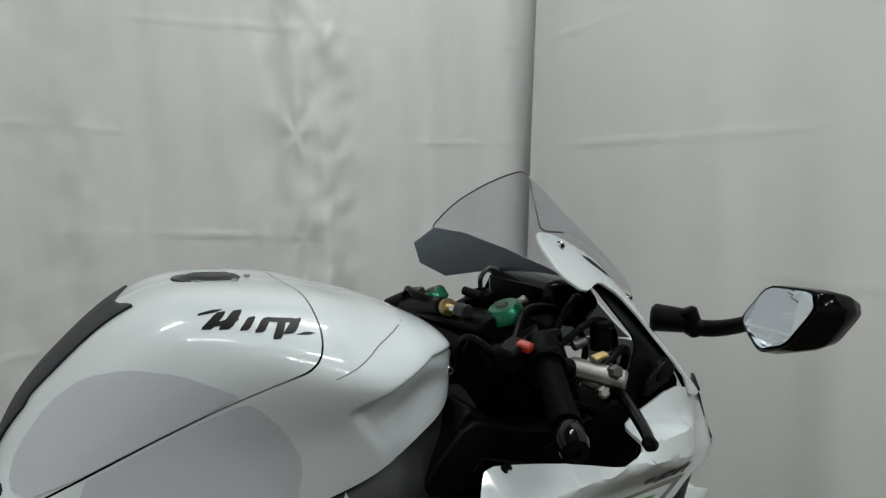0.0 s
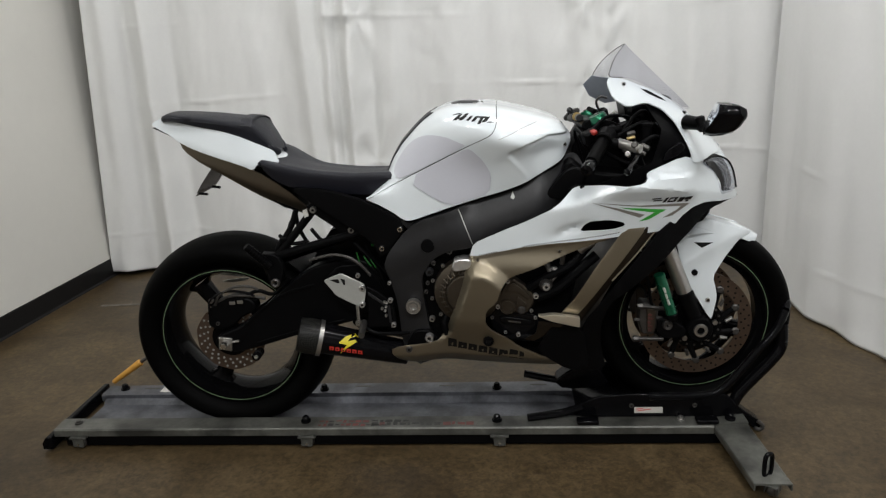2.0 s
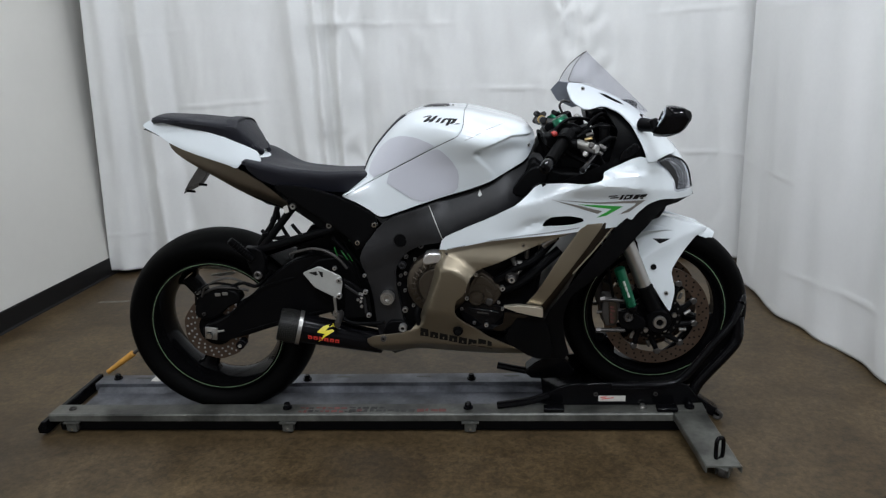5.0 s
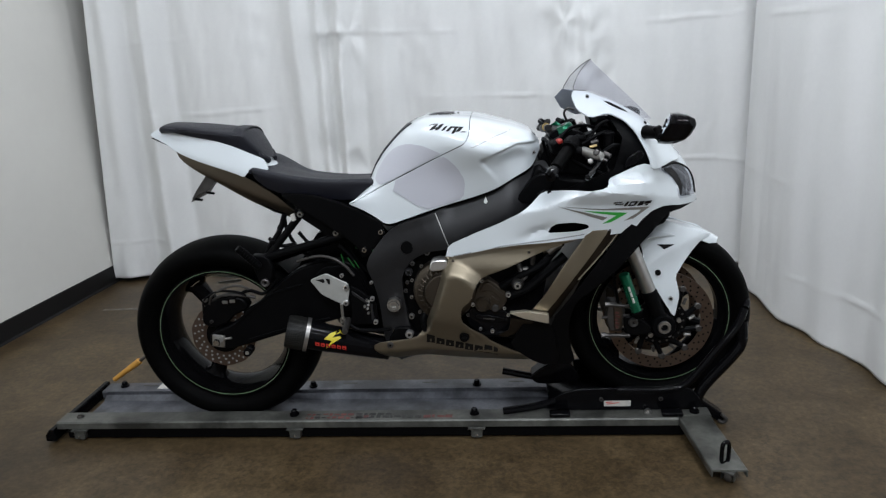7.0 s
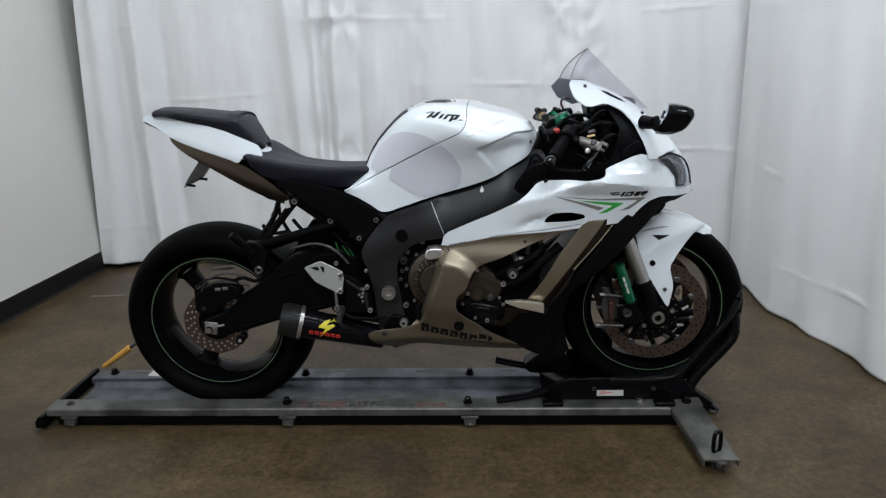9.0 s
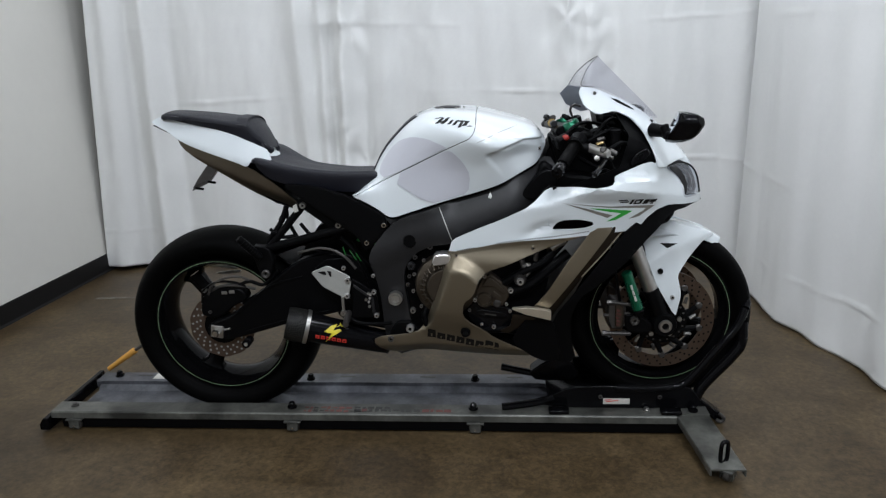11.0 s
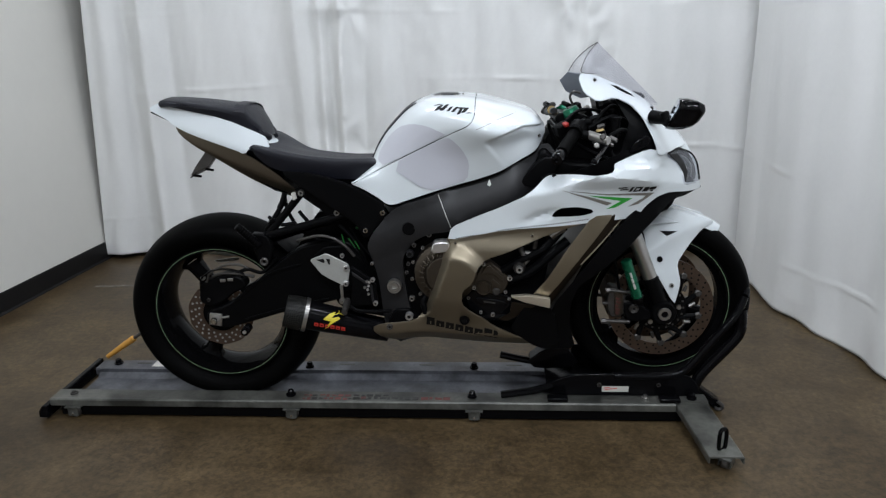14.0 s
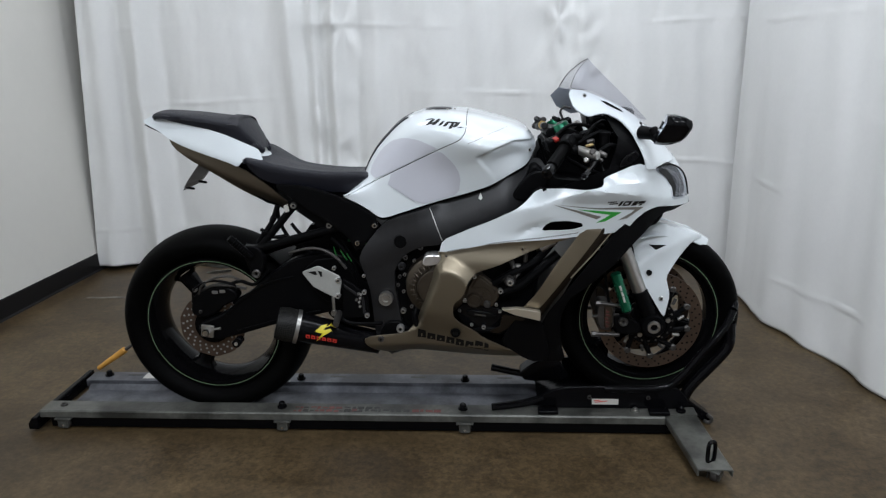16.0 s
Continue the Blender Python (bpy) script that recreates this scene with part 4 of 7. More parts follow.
# fine panel gap along the shoulder of the cover
decal("panel_gap", [(0.862, 0.9640), (0.920, 0.9855), (0.975, 0.9990), (0.975, 1.0000), (0.920, 0.9867), (0.862, 0.9652)], T_COVER, SEAM, bike, 0.0006, 0.012, 0, miss=-0.15)
put_bolt(1.042, 0.930, on_side(T_COVER, 1.042, 0.930), bike, CHROME, 0.006)

# --- seats


def seat_mesh(stations):
    """stations: x, top height, edge height, bottom height, half width, crown."""
    rows = []
    xs = [s[0] for s in stations]
    n = 40
    cols = [spline([(s[0], s[k], 0) for s in stations], n) for k in range(1, 5)]
    for i in range(n):
        x = cols[0][i].x
        zt, ze, zb, w = (max(c[i].y, 0.002) for c in cols)
        half = spline([(0, 0, zt), (w * 0.55, 0, zt - 0.15 * (zt - ze)), (w * 0.93, 0, ze), (w, 0, ze - 0.012), (w * 0.99, 0, (ze + zb) / 2), (w * 0.93, 0, zb)], 16)
        h = [(x, p.x, p.z) for p in half]
        rows.append([(x_, -y_, z_) for x_, y_, z_ in reversed(h[1:])] + h)
    return grid(rows, flip=True)


rider = part("rider_seat", leaned(seat_mesh([(0.173, 0.916, 0.913, 0.905, 0.118), (0.19, 0.914, 0.914, 0.882, 0.138), (0.24, 0.898, 0.903, 0.845, 0.146), (0.33, 0.875, 0.884, 0.822, 0.148), (0.43, 0.862, 0.872, 0.810, 0.146), (0.50, 0.860, 0.870, 0.808, 0.143), (0.545, 0.862, 0.868, 0.828, 0.140), (0.565, 0.858, 0.856, 0.842, 0.133), (0.572, 0.850, 0.846, 0.844, 0.122)])), VINYL, bike, "black vinyl rider seat", angle=50, solid=0.006)
for v in rider.data.vertices:
    v.co.z -= 0.08 * max(0.0, v.co.y + 0.05) * ease(0.18, 0.32, v.co.x)
    v.co.z += 0.024 * (1 - ease(0.175, 0.30, v.co.x)) * ease(0.0, 0.09, v.co.y)
part("seat_base", prism([(0.235, 0.868), (0.40, 0.830), (0.555, 0.842), (0.565, 0.800), (0.480, 0.775), (0.300, 0.790)], -0.125, 0.115, 1), BLACK, bike, "black seat base", bevel=0.006)
part("pillion_seat", leaned(seat_mesh([(-0.118, 1.040, 1.038, 1.034, 0.052), (-0.100, 1.052, 1.047, 1.033, 0.080), (0.0, 1.046, 1.040, 1.012, 0.100), (0.08, 1.036, 1.029, 0.994, 0.106), (0.135, 1.029, 1.020, 0.964, 0.101), (0.155, 1.024, 1.014, 0.951, 0.095), (0.172, 1.000, 0.990, 0.943, 0.086), (0.190, 0.970, 0.963, 0.936, 0.070), (0.203, 0.943, 0.939, 0.931, 0.050), (0.210, 0.930, 0.929, 0.927, 0.030)])), VINYL, bike, "black vinyl pillion seat pad", angle=50, solid=0.006)
strap = []
for x, z0 in ((0.122, 1.0300), (0.125, 1.0345), (0.152, 1.0320), (0.157, 1.0275)):
    strap.append([(x, yy, z0 - 0.010 * abs(yy / 0.10) ** 3 - 0.012 * max(0, abs(yy) - 0.085) / 0.02 - FAR_DROP * max(0, yy)) for yy in [-0.103 + 0.0206 * q for q in range(11)]])
part("seat_strap", grid(strap, flip=True), VINYL, bike, "strap across the pillion pad")

# --- tail


def tail_w(x, z):
    zc = 0.985 - 0.33 * (x + 0.1)          # a soft crease runs along the side
    return 0.130 - 0.085 * (1 - ease(-0.32, 0.17, x)) * 1.0 - 0.35 * max(0.0, z - zc) + 0.10 * min(0.0, z - zc)


tail = part("tail_cowl", sheet([(-0.155, 1.018), (-0.095, 0.990), (-0.063, 0.967), (-0.013, 0.945), (0.125, 0.901), (0.156, 0.886), (0.172, 0.905), (0.235, 0.902), (0.222, 0.935), (0.205, 0.945), (0.10, 0.990), (-0.05, 1.024), (-0.120, 1.040), (-0.150, 1.028)], tail_w, 0.011, rounds=1), WHITE, bike, "pearl white tail cowl", solid=0.004)
far_tail = mirrored(tail, bike)
for v in far_tail.data.vertices:
    v.co.z -= 0.030 * ease(0.08, 0.20, v.co.x)
rows = []
for x, zt, w in ((-0.158, 1.010, 0.03), (-0.15, 1.026, 0.045), (-0.12, 1.036, 0.068), (-0.06, 1.026, 0.085), (0.10, 0.980, 0.116), (0.18, 0.938, 0.110), (0.215, 0.912, 0.095), (0.235, 0.895, 0.09)):
    w -= 0.014
    rows.append([(x, -w + 2 * w * k / 8, zt - 0.004 - 0.012 * abs(k / 4 - 1) ** 2) for k in range(9)])
part("tail_top", grid(rows, flip=True), WHITE, bike, solid=0.004)
under = part("tail_undercover", sheet([(-0.075, 0.978), (-0.017, 0.950), (0.157, 0.886), (0.241, 0.827), (0.308, 0.757), (0.295, 0.732), (0.220, 0.754), (0.135, 0.805), (0.061, 0.860), (-0.006, 0.899), (-0.063, 0.942)], lambda x, z: tail_w(x, z) - 0.011 - 1.1 * 0.5 * (math.hypot(0.902 - 0.44 * x - z, 0.006) + 0.902 - 0.44 * x - z), 0.009, rounds=1), TAIL, bike, "bronze tail undercover, darkened for its shade", solid=0.004)
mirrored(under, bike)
part("tail_floor", prism([(-0.15, 1.012), (-0.07, 0.972), (-0.06, 0.940), (0.06, 0.862), (0.22, 0.760), (0.29, 0.745), (0.24, 0.82), (0.15, 0.88), (-0.02, 0.95)], -0.070, 0.070, 0), BLACK, bike, smooth=False)
part("plate_bracket", prism([(0.017, 0.894), (0.045, 0.876), (0.017, 0.841), (-0.015, 0.828), (-0.046, 0.812), (-0.026, 0.841)], -0.075, -0.072, 0), DARKSTEEL, bike, "bent metal plate bracket", bevel=0.001)
part("plate_bracket", box(-0.015, 0, 0.843, 0.10, 0.15, 0.003, pose(0, 0, 0, 0, -50, 0)), DARKSTEEL, bike, bevel=0.001)
for px, pz in ((-0.030, 0.815), (0.012, 0.835)):
    part("bracket_pin", rod((px, -0.085, pz), (px + 0.012, -0.06, pz - 0.008), 0.004, segs=8), BLACK, bike)
part("sticker", prism([(0.296, 0.770), (0.307, 0.774), (0.311, 0.753), (0.300, 0.749)], -0.158, -0.148, 0), LABEL, bike, "white sticker on a cable tie", smooth=False)

# --- frame
frame_l = part("main_frame", sheet([(0.609, 0.729), (0.748, 0.769), (0.922, 0.836), (1.035, 0.894), (1.075, 0.905), (1.10, 0.86), (1.060, 0.80), (1.0, 0.745), (0.94, 0.715), (0.86, 0.685), (0.784, 0.660), (0.770, 0.654), (0.719, 0.650), (0.666, 0.624), (0.630, 0.571), (0.632, 0.498), (0.642, 0.413), (0.656, 0.356), (0.629, 0.338), (0.562, 0.338), (0.557, 0.423), (0.552, 0.498), (0.540, 0.553), (0.521, 0.622)],
                                   lambda x, z: 0.178 + 0.012 * ease(0.6, 0.75, x) - 0.06 * ease(0.95, 1.1, x) - 0.015 * ease(0.60, 0.42, z) + 0.008 * math.sin(min(max((z - 0.66 - 0.42 * (x - 0.78)) / 0.11, 0), 1) * math.pi) - 0.32 * ease(0.70, 0.80, x) * min(max(z - 0.675 - 0.42 * (x - 0.78), 0), 0.11)), FRAME, bike, "satin black aluminium frame", solid=0.02, bevel=0.003)
mirrored(frame_l, bike)
T_FRAME = surface_tree(frame_l)
decal("frame_seam", [(0.744, 0.766), (0.7465, 0.766), (0.783, 0.668), (0.7805, 0.668)], T_FRAME, SILVER, bike, 0.001, 0.02, 0)
part("frame_boss", lathe([(0, 0), (0.019, 0), (0.021, 0.004), (0.021, 0.02), (0, 0.02)], 0.655, 0.664, 24, closed=False, cy=on_side(T_FRAME, 0.655, 0.664) - 0.002), BLACK, bike)
# A small pale mark on the upper spar.
decal("frame_pale_mark", [(0.891, 0.793), (0.897, 0.810), (0.903, 0.795), (0.898, 0.789)], T_FRAME, SILVER, bike, 0.0008, 0.02, 0)
sub = part("subframe_cover", sheet([(0.255, 0.838), (0.369, 0.832), (0.482, 0.799), (0.604, 0.727), (0.519, 0.622), (0.495, 0.673), (0.454, 0.705), (0.363, 0.765)], lambda x, z: 0.150 + 0.025 * ease(0.25, 0.5, x), rounds=1), BLACK, bike, "matt black subframe cover", solid=0.012, bevel=0.003)
mirrored(sub, bike)
T_SUB = surface_tree(sub)
for bx, bz in ((0.577, 0.713), (0.522, 0.658)):
    put_bolt(bx, bz, on_side(T_SUB, bx, bz) - 0.002, bike, CHROME, 0.009)
part("pivot_nut", lathe([(0, -0.002), (0.009, -0.002), (0.009, -0.012), (0.013, -0.012), (0.014, -0.006), (0.017, -0.006), (0.0175, -0.011), (0.021, -0.011), (0.022, -0.004), (0.022, 0.01), (0, 0.01)], 0.602, 0.480, 28, closed=False, cy=-0.182), STEEL, bike, "steel swingarm pivot nut")

# subframe struts and passenger peg carrier
for a, b, r in (((0.32, -0.115, 0.765), (0.175, -0.13, 0.60), 0.012), ((0.47, -0.14, 0.70), (0.16, -0.13, 0.62), 0.013), ((0.33, -0.11, 0.76), (0.47, -0.13, 0.70), 0.012), ((0.16, -0.13, 0.62), (0.185, -0.135, 0.54), 0.016)):
    part("subframe_strut", rod(a, b, r, segs=14), BLACK, bike)
part("subframe_plate", prism([(0.30, 0.775), (0.335, 0.785), (0.45, 0.72), (0.475, 0.690), (0.40, 0.690), (0.30, 0.655), (0.20, 0.63), (0.15, 0.625), (0.15, 0.60), (0.20, 0.60), (0.32, 0.640), (0.42, 0.670), (0.40, 0.70)], -0.135, -0.120, 1), BLACK, bike, bevel=0.003)
put_bolt(0.323, 0.768, -0.140, bike, STEEL, 0.010)
put_bolt(0.430, 0.705, -0.142, bike, STEEL, 0.010)
peg = part("passenger_peg", rod((0.183, -0.165, 0.608), (0.130, -0.195, 0.680), 0.0125, 0.0115, 16, 0.003), BLACK, bike, "folded ribbed passenger peg")
for k in range(2, 9):
    part("peg_ring", rod((0.183 - 0.0053 * k, -0.165 - 0.003 * k, 0.608 + 0.0072 * k), (0.1818 - 0.0053 * k, -0.1657 - 0.003 * k, 0.6096 + 0.0072 * k), 0.0140, segs=16), BLACK, peg)
part("peg_hanger", prism([(0.150, 0.645), (0.205, 0.640), (0.222, 0.600), (0.208, 0.545), (0.190, 0.536), (0.175, 0.550), (0.168, 0.600)], -0.158, -0.128, 1), BLACK, bike, "black peg hanger", bevel=0.003)
part("hanger_boss", lathe([(0.005, -0.004), (0.010, -0.006), (0.0135, -0.004), (0.0135, 0.006), (0.005, 0.006)], 0.193, 0.554, 20, cy=-0.162), DARKSTEEL, bike, "steel hollow boss")

# --- swingarm and rear end
arm_l = part("swingarm", prism([(-0.035, 0.325), (-0.03, 0.370), (0.05, 0.398), (0.125, 0.455), (0.20, 0.522), (0.29, 0.588), (0.375, 0.610), (0.455, 0.612), (0.505, 0.565), (0.53, 0.515), (0.60, 0.50), (0.60, 0.455), (0.52, 0.440), (0.38, 0.405), (0.25, 0.375), (0.10, 0.330), (0.03, 0.312)], -0.128, -0.085, 2), BLACK, bike, "matt black swingarm", bevel=0.006)
mirrored(arm_l, bike)
part("chain_adjuster", box(0.0, -0.131, RZW, 0.042, 0.008, 0.042, pose(0, 0, 0, 0, 8, 0)), STEEL, bike, "steel axle adjuster block", bevel=0.002)
part("axle_nut", lathe([(0, -0.020), (0.010, -0.020), (0.013, -0.016), (0.013, 0), (0, 0)], 0.0, RZW, 6, closed=False, cy=-0.134), CHROME, bike)
part("adjuster_bolt", rod((0.02, -0.132, RZW + 0.006), (0.045, -0.132, RZW + 0.010), 0.004, segs=8), STEEL, bike)
part("rear_caliper", prism([(-0.055, 0.40), (-0.045, 0.46), (0.0, 0.485), (0.05, 0.50), (0.10, 0.485), (0.11, 0.45), (0.06, 0.43), (0.03, 0.40), (-0.02, 0.385)], -0.118, -0.07, 2), BLACK, bike, "black rear brake caliper", bevel=0.006)
for cx0, cz0 in ((0.035, 0.465), (0.06, 0.468)):
    part("caliper_plate", box(cx0, -0.121, cz0 + 0.012, 0.018, 0.004, 0.010), STEEL, bike, bevel=0.001)
part("brake_hose", tube([(0.06, -0.115, 0.49), (0.12, -0.12, 0.515), (0.17, -0.12, 0.505), (0.22, -0.11, 0.55)], 0.006), BLACK, bike)
part("brake_hose", tube([(-0.02, -0.11, 0.475), (0.03, -0.12, 0.500), (0.09, -0.12, 0.500), (0.14, -0.12, 0.49)], 0.005), DARKSTEEL, bike)
part("rear_hugger", grid([[(RX + (RR + 0.016) * math.cos(radians(a)), y, RZW + (RR + 0.016 - 0.15 * y * y / 0.1) * math.sin(radians(a))) for y in (-0.1, -0.07, -0.03, 0.03, 0.07, 0.1)] for a in range(14, 52, 4)], flip=True), BLACK, bike, solid=0.004)
# Two pale panels on the far side, within the rear wheel's opening.
for o in ([(-0.120, 0.495), (-0.094, 0.503), (-0.049, 0.508), (-0.007, 0.498), (0.012, 0.488), (-0.017, 0.483), (-0.060, 0.490)], [(-0.088, 0.468), (-0.053, 0.475), (0.012, 0.481), (0.006, 0.470), (-0.055, 0.463)]):
    part("far_pale_panel", prism(o, 0.108, 0.112, 1), SILVER, bike, "pale grey panel on the far side", bevel=0.001)
part("paddock_spool", lathe([(0, -0.020), (0.014, -0.020), (0.014, -0.014), (0.008, -0.012), (0.008, -0.006), (0.014, -0.003), (0.014, 0.02), (0, 0.02)], 0.100, 0.311, 20, closed=False, cy=-0.134), GLOSS, bike, "black paddock stand spool")
part("spool_screw", lathe([(0, -0.003), (0.006, -0.003), (0.006, 0), (0, 0)], 0.100, 0.311, 10, closed=False, cy=-0.1545), ALLOY, bike)
for pts, r, mm in (([(-0.020, -0.118, 0.470), (0.000, -0.125, 0.505), (0.050, -0.125, 0.530), (0.100, -0.122, 0.530), (0.140, -0.118, 0.505)], 0.0042, DARKSTEEL), ([(-0.045, -0.116, 0.440), (-0.030, -0.125, 0.490), (0.020, -0.126, 0.516), (0.080, -0.124, 0.512), (0.120, -0.120, 0.490)], 0.0038, GLOSS)):
    part("brake_line", tube(pts, r, 10, 40), mm, bike)
put_bolt(-0.030, 0.486, -0.121, bike, STEEL, 0.0075)
put_bolt(-0.020, 0.410, -0.121, bike, DARKSTEEL, 0.006)

# heel plate, foot peg, levers
part("swingarm_plate", prism([(0.340, 0.560), (0.378, 0.592), (0.452, 0.598), (0.492, 0.555), (0.512, 0.500), (0.470, 0.438), (0.398, 0.452), (0.350, 0.510)], -0.136, -0.1275, 1, 0.12), BLACK, bike, "dark moulded arm plate", bevel=0.003)
heel = part("heel_guard", prism([(0.346, 0.570), (0.399, 0.591), (0.464, 0.557), (0.468, 0.536), (0.458, 0.484), (0.442, 0.488), (0.408, 0.506), (0.378, 0.524)], -0.196, -0.190, 1, 0.08), SILVER, bike, "silver alloy heel guard with cut-outs", bevel=0.0015)
for o in ([(0.366, 0.571), (0.390, 0.574), (0.394, 0.563), (0.388, 0.561)], [(0.397, 0.575), (0.410, 0.572), (0.409, 0.556), (0.405, 0.555)]):
    part("cut_out", prism(o, -0.1972, -0.1955, 0), BLACKGRAPHIC, heel, smooth=False)
for bx, bz, br in ((0.449, 0.584, 0.0065), (0.459, 0.545, 0.0085), (0.455, 0.494, 0.0085), (0.538, 0.506, 0.0075), (0.543, 0.429, 0.0075), (0.539, 0.559, 0.0055), (0.521, 0.474, 0.004), (0.524, 0.486, 0.004), (0.527, 0.498, 0.004)):
    put_bolt(bx, bz, -0.199, bike, ALLOY, br)
part("peg_bracket", prism([(0.468, 0.548), (0.500, 0.530), (0.545, 0.492), (0.550, 0.420), (0.446, 0.416), (0.466, 0.440), (0.470, 0.490)], -0.190, -0.178, 1, 0.12), BLACK, bike, bevel=0.002)
part("peg_rib", prism([(0.474, 0.530), (0.535, 0.484), (0.538, 0.432), (0.530, 0.432), (0.526, 0.480), (0.474, 0.520)], -0.1925, -0.189, 0), FRAME, bike, bevel=0.001)
part("foot_peg", rod((0.452, -0.185, 0.432), (0.458, -0.265, 0.425), 0.011, 0.009), DARKSTEEL, bike, "knurled metal foot peg")
part("brake_pedal", tube([(0.44, -0.190, 0.44), (0.48, -0.195, 0.405), (0.55, -0.195, 0.400), (0.59, -0.20, 0.405)], 0.006), BLACK, bike)
part("pedal_rod", rod((0.440, -0.198, 0.49), (0.440, -0.198, 0.44), 0.005, segs=10), STEEL, bike)
part("reservoir_hose", tube([(0.300, -0.150, 0.618), (0.325, -0.158, 0.627), (0.373, -0.162, 0.637), (0.418, -0.165, 0.629), (0.454, -0.165, 0.604), (0.478, -0.160, 0.570)], 0.0046), DARKSTEEL, bike)

# exhaust
ex0, ex1 = Vector((0.57, -0.140, 0.312)), Vector((0.318, -0.190, 0.388))
silencer = part("silencer", rod(ex0, ex1, 0.036, 0.047, 36), POWDER, bike, "short black silencer")
ex2 = ex1 + (ex1 - ex0).normalized() * 0.075
part("silencer_tip", lathe([(0.046, 0.0), (0.052, 0.006), (0.054, 0.034), (0.050, 0.064), (0.043, 0.066), (0.042, 0.02), (0, 0.02)], ex1.x, ex1.z, 40, closed=False, axis=(ex1 - ex0), cy=ex1.y), CARBON, bike, "carbon fibre silencer end cap")
part("silencer_band", lathe([(0.043, -0.006), (0.0535, -0.006), (0.0545, 0.006), (0.043, 0.006)], ex1.x, ex1.z, 40, axis=(ex1 - ex0), cy=ex1.y), STEEL, bike, "steel clamp band")
part("exhaust_pipe", tube([(0.60, -0.13, 0.30), (0.66, -0.08, 0.30), (0.75, 0.0, 0.30)], 0.03), DARKSTEEL, bike)

# cables, connectors and hoses under the seat, in front of the rear tyre
for pts, r in (([(0.205, -0.11, 0.685), (0.225, -0.12, 0.672), (0.25, -0.12, 0.662), (0.29, -0.11, 0.665)], 0.006), ([(0.30, -0.10, 0.70), (0.33, -0.11, 0.668), (0.36, -0.11, 0.655), (0.40, -0.10, 0.66)], 0.006), ([(0.255, -0.09, 0.752), (0.265, -0.10, 0.70), (0.30, -0.10, 0.64), (0.36, -0.09, 0.60)], 0.006), ([(0.43, -0.12, 0.66), (0.47, -0.13, 0.62), (0.50, -0.13, 0.57), (0.52, -0.12, 0.50)], 0.006), ([(0.46, -0.11, 0.65), (0.49, -0.12, 0.60), (0.53, -0.12, 0.55)], 0.004)):
    part("cable", tube(pts, r), BLACK, bike)
part("cable_connector", box(0.222, -0.125, 0.676, 0.024, 0.016, 0.014, pose(0, 0, 0, 0, -15, 0)), BLACK, bike, bevel=0.003)
for a, b in (((0.438, -0.136, 0.634), (0.446, -0.136, 0.598)), ((0.458, -0.136, 0.622), (0.478, -0.136, 0.590)), ((0.478, -0.136, 0.612), (0.492, -0.136, 0.586))):
    part("shock_coil", rod(a, b, 0.0021, segs=8), SPRING, bike, "green coil of the shock spring")
for bx, bz in ((0.512, 0.480), (0.520, 0.500), (0.522, 0.458)):
    put_bolt(bx, bz, -0.196, bike, STEEL, 0.0045)
part("rod_end", lathe([(0.003, -0.006), (0.009, -0.006), (0.010, 0.0), (0.009, 0.006), (0.003, 0.006)], 0.440, 0.438, 14, cy=-0.200), STEEL, bike)
# ribs and edge lip of the swingarm
for o in ([(0.06, 0.405), (0.12, 0.458), (0.20, 0.512), (0.30, 0.538), (0.30, 0.530), (0.20, 0.503), (0.125, 0.450), (0.068, 0.400)], [(0.10, 0.350), (0.25, 0.392), (0.38, 0.422), (0.38, 0.414), (0.25, 0.384), (0.10, 0.342)]):
    part("swingarm_rib", prism(o, -0.1315, -0.127, 1), BLACK, bike, bevel=0.0015)
# wiring loom strapped to the strut, with two tape bands
part("loom", tube([(0.262, -0.105, 0.760), (0.245, -0.112, 0.715), (0.222, -0.118, 0.680), (0.200, -0.122, 0.650), (0.195, -0.122, 0.610)], 0.0085, 10, 30), BLACK, bike, "black taped wiring loom")
for x, z in ((0.247, 0.720), (0.213, 0.668)):
    part("tape_band", rod((x - 0.003, -0.115, z - 0.006), (x + 0.003, -0.114, z + 0.006), 0.0098, segs=12), GLOSS, bike)

# --- fairing: half width of the bodywork over length and height
NOSE_Z = (0.70, 0.76, 0.80, 0.835, 0.86, 0.88, 0.90, 0.95, 0.981, 1.184)
NOSE_X = (1.52, 1.548, 1.547, 1.532, 1.519, 1.508, 1.488, 1.438, 1.410, 1.225)


def nose_w(x, z):
    s = max(table(z, NOSE_Z, NOSE_X) - x, 0.0) * 0.707
    w = 0.160 + (1.09 - z) * 0.45
    w *= (min(s, 0.16) / 0.1) ** 0.5 * (1 - 0.20 * ease(1.36, 1.46, x))
    cap = table(z, (0.83, 0.86, 0.90, 0.93, 0.98, 1.04, 1.10), (0.50, 0.224, 0.214, 0.224, 0.244, 0.262, 0.30))
    m = max(0.02 - abs(w - cap), 0.0) / 0.02
    return min(w, cap) - m * m * 0.005


def side_w(x):
    return table(x, (0.52, 0.65, 0.77, 0.90, 1.0, 1.07, 1.13, 1.19, 1.26, 1.31, 1.374, 1.42, 1.46, 1.54), (0.19, 0.214, 0.228, 0.246, 0.262, 0.270, 0.268, 0.261, 0.244, 0.229, 0.213, 0.195, 0.171, 0.085))


